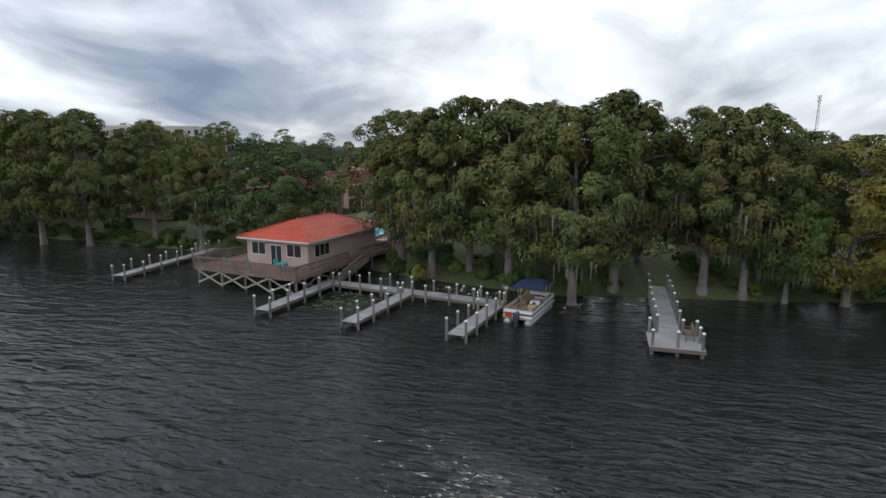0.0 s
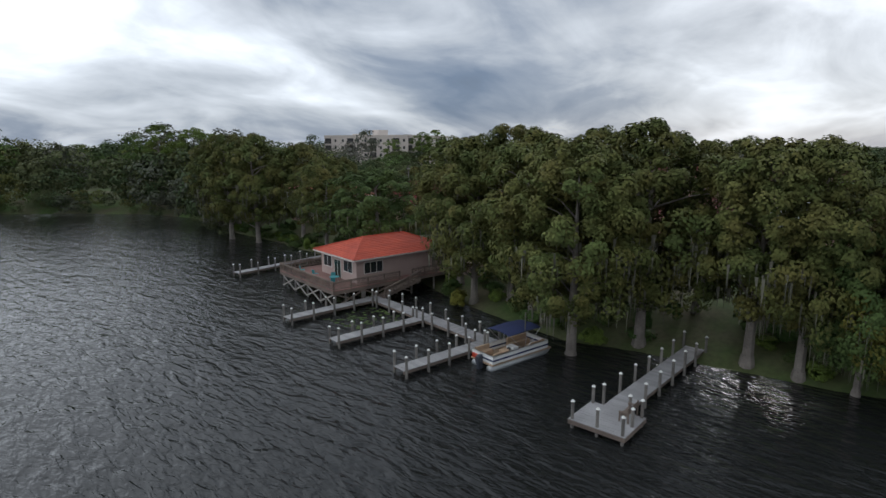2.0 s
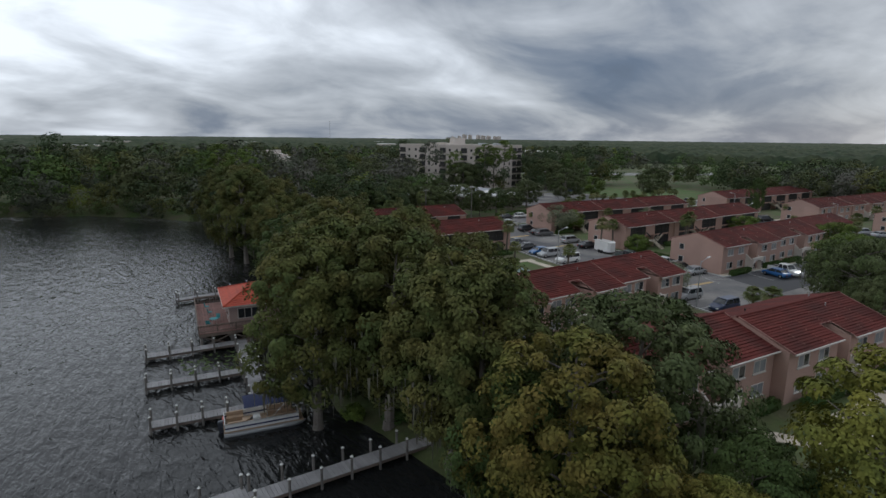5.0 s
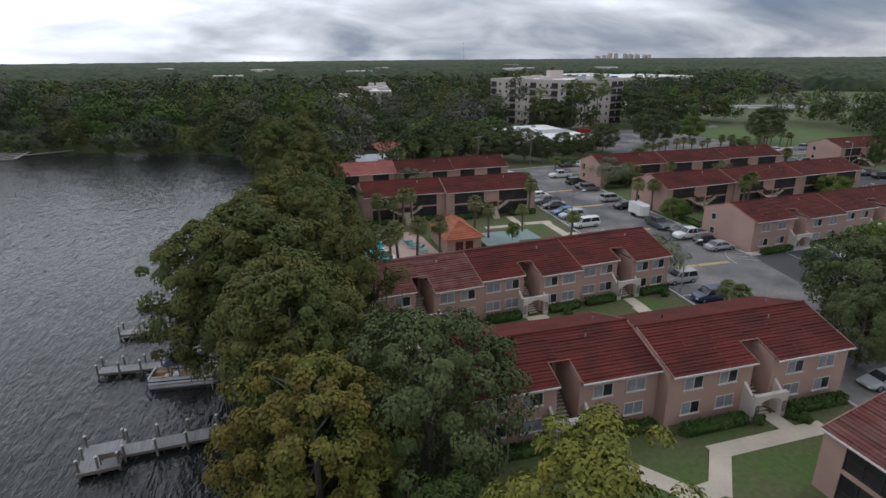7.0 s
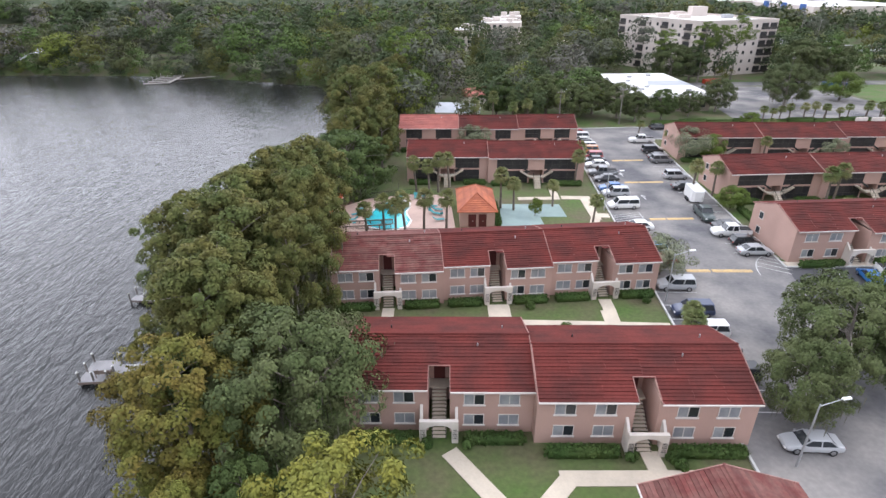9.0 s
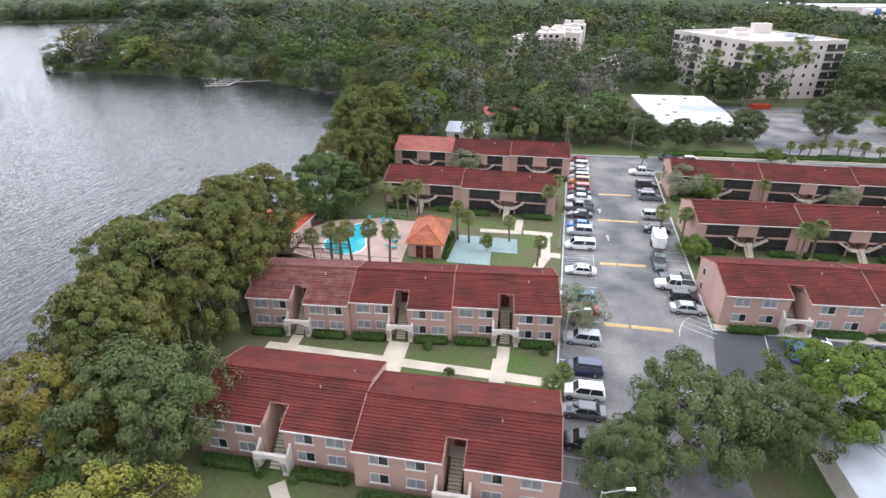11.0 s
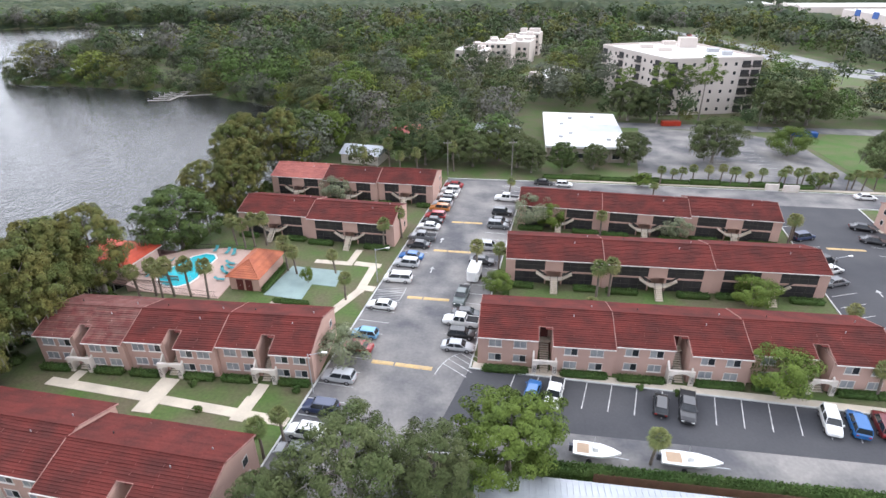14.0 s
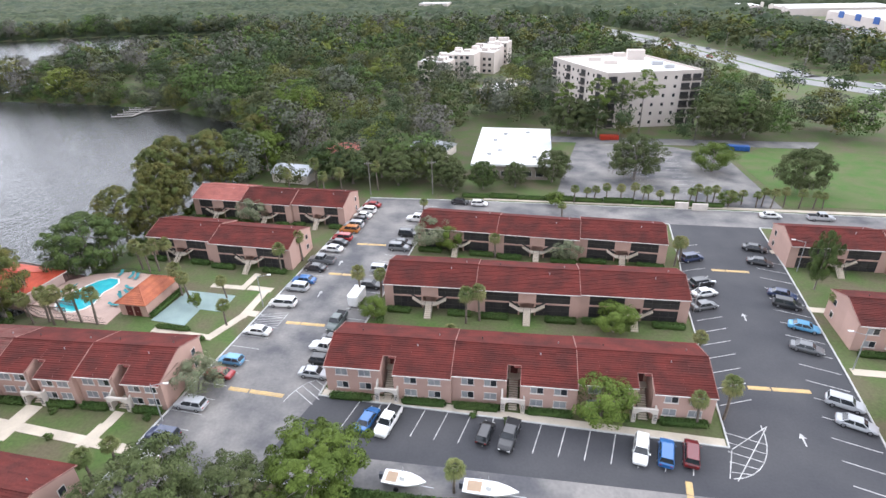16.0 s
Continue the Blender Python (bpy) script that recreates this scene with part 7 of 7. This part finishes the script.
def house(x, y, ang, w, d, material, label):
    t = thing("house", label, "house", pose(x, y, 0, 0, 0, ang), "houses")
    Geo().box(0, 0, 0, w, d, 2.7).make("wall", WHITE, t)
    g = Geo().add([(-0.4, -0.4, 2.65), (w + 0.4, -0.4, 2.65), (w + 0.4, d + 0.4, 2.65), (-0.4, d + 0.4, 2.65), (-0.4, d / 2, 4.4), (w + 0.4, d / 2, 4.4)], [(0, 1, 5, 4), (2, 3, 4, 5), (0, 4, 3), (1, 2, 5), (0, 3, 2, 1)])
    g.make("roof", material, t)
    for i in (0.25, 0.7):
        Geo().box(w * i - 0.6, -0.06, 0.9, w * i + 0.6, -0.004, 2.0).make("window", GLASS, t)


house(39.5, 141.5, -10, 11, 8, METALROOF, "small lakeside house with a grey roof")
house(50.0, 160.0, 20, 10, 8, ROOF_PINK, "small house with a faded roof among trees")
house(75.0, 168.0, -20, 12, 8, METALROOF, "small house with a grey roof among trees")
house(-60.0, 330.0, -20, 12, 8, METALROOF, "lakeside house with a grey roof")


def shed_building():
    t = thing("metal_roof_building", "long low building with a grey standing-seam metal roof", "building", pose(82.0, 20.4, 0, 0, 0, -2))
    W, D, ze, zr = 34.0, 17.6, 3.2, 5.2
    Geo().box(0.5, 0.5, 0, W - 0.5, D - 0.5, ze).make("wall", WHITE, t)
    v = [(0, 0, ze), (W, 0, ze), (W, D, ze), (0, D, ze), (7, D / 2, zr), (W - 7, D / 2, zr)]
    r = Geo().add(v, [(0, 1, 5, 4), (2, 3, 4, 5), (0, 4, 3), (1, 2, 5), (0, 3, 2, 1)]).make("roof", METALROOF, t)
    s = Geo()
    for i in range(1, 56):
        x = W * i / 56
        u = min(1.0, x / 7, (W - x) / 7)
        for y0 in (0, D):
            s.beam((x, y0, ze + 0.03), (x, y0 + (D / 2 - y0) * u, ze + (zr - ze) * u + 0.03), 0.05, 0.06)
    ob = s.make("seams", METALROOF, r)
    ob["kind"] = "stuff"
    Geo().beam((7, D / 2, zr + 0.05), (W - 7, D / 2, zr + 0.05), 0.4, 0.1).make("ridge_cap", LAMP, r)


shed_building()


def wood_fence():
    t = thing("wooden_fence", "brown timber board fence behind the hedge", "fence")
    for i in range(200):
        x = 95.0 + i * 0.2
        Geo_ = FENCE_BOARD[i % 3]
        b = new("board", Geo_)
        b.parent = t
        b.matrix_world = pose(x, 39.9 - i * 0.008, 0)


FENCE_BOARD = [Geo().box(-0.09, -0.015, 0, 0.09, 0.015, h_).mesh("board", BROWNWOOD) for h_ in (1.75, 1.8, 1.72)]
wood_fence()


# ---- main road and shops in the distance ----
def distance():
    g, ln = Geo(), Geo()
    for (ax, ay), (bx, by) in zip(MAIN_ROAD, MAIN_ROAD[1:]):
        d = Vector((bx - ax, by - ay, 0)).normalized()
        s = Vector((-d.y, d.x, 0)) * 12
        g.slab([(ax - s.x, ay - s.y), (bx - s.x, by - s.y), (bx + s.x, by + s.y), (ax + s.x, ay + s.y)], -0.2, 0.05)
        ln.beam((ax, ay, 0.08), (bx, by, 0.08), 2.5, 0.02)
    struct(g.make("road", LIGHTROAD), "wide pale main road with traffic", "road")
    struct(ln.make("median", LAWN), "grass median of the main road", "median")
    r = random.Random(8)
    for i in range(26):
        k = r.randrange(1, 5)
        (ax, ay), (bx, by) = MAIN_ROAD[k], MAIN_ROAD[k + 1]
        u, off = r.random(), r.choice([-8, -4.5, 4.5, 8])
        d = Vector((bx - ax, by - ay, 0)).normalized()
        car(r.choice(["sedan", "suv"]), r.choice(["white", "silver", "grey", "black", "red"]), ax + (bx - ax) * u - d.y * off, ay + (by - ay) * u + d.x * off, math.degrees(math.atan2(d.y, d.x)))
    shop = thing("shopping_centre", "wide flat white-roofed shopping centre with blue panels", "shopping centre")
    for x0, y0, x1, y1, h in ((375, 470, 470, 560, 8), (360, 600, 460, 650, 7), (270, 640, 350, 675, 7)):
        Geo().box(x0, y0, 0, x1, y1, h).make("wall", TOWERW, shop)
        Geo().box(x0 + 0.5, y0 + 0.5, h, x1 - 0.5, y1 - 0.5, h + 0.2).make("roof", WHITEROOF, shop)
        for i in range(3):
            Geo().box(x0 - 0.4, y0 + 10 + i * 26, h - 3.5, x0 - 0.02, y0 + 18 + i * 26, h + 1.5).make("sign_panel", BLUEP if h == 8 else WHITE, shop)
    struct(Geo().slab([(335, 440), (374, 440), (374, 640), (335, 640)], -0.2, 0.06).make("parking_lot", LIGHTROAD), "pale shopping centre car park", "parking lot")
    for i in range(60):
        car(r.choice(["sedan", "suv"]), r.choice(["white", "silver", "grey", "black", "red", "navy"]), 340 + r.randrange(4) * 9, 445 + r.randrange(60) * 3.1, 0)
    # a far group of towers on the skyline
    for i in range(9):
        x, y, h = 2660 + i * 38 + r.uniform(-12, 12), 3740 - i * 28, r.uniform(26, 46)
        tw = thing("distant_tower", "pale distant high-rise on the skyline", "high-rise", pose(x, y, 0), "skyline towers")
        Geo().box(0, 0, 0, r.uniform(18, 34), 20, h).make("wall", TOWERW, tw)
        Geo().box(4, 4, h, 12, 14, h + 5).make("roof_plant", TOWERW, tw)
    for i, (x, y) in enumerate(((-330, 900), (180, 820), (60, 980), (300, 1100), (-100, 1300), (420, 760), (520, 900), (620, 800), (-420, 1100), (700, 1300), (30, 700))):
        b = thing("distant_building", "pale flat-roofed building far among trees", "building", pose(x, y, 0, 0, 0, i * 17), "distant buildings")
        Geo().box(0, 0, 0, 34, 18, 10 + i % 3).make("wall", TOWERW, b)
        Geo().box(0.5, 0.5, 10 + i % 3, 33.5, 17.5, 10.3 + i % 3).make("roof", WHITEROOF, b)


LIGHTROAD = mat("light_asphalt", (0.24, 0.24, 0.24), 0.9, (0.30, 0.29, 0.28), 0.05, 1.0, 0.1, 0.1)
distance()


def far_dock():
    t = thing("dock", "pale boat dock with finger slips on the far shore", "dock")
    Geo().box(-58.4, 221.0, -2.2, -57.2, 239.5, -2.0).make("walkway", PALEWOOD, t)
    Geo().beam((-57.5, 229, -2.1), (-34, 239, -2.1), 1.2, 0.2).make("walkway", PALEWOOD, t)
    for i in range(5):
        Geo().beam((-58, 222.0 + i * 4.2, -2.1), (-66.5, 220.0 + i * 4.2, -2.1), 1.0, 0.2).make("finger_pier", PALEWOOD, t)
        for u in (0, 4, 8):
            piling(t, -58.2 - u, 221.9 + i * 4.2 - u * 0.24, -1.2)


far_dock()
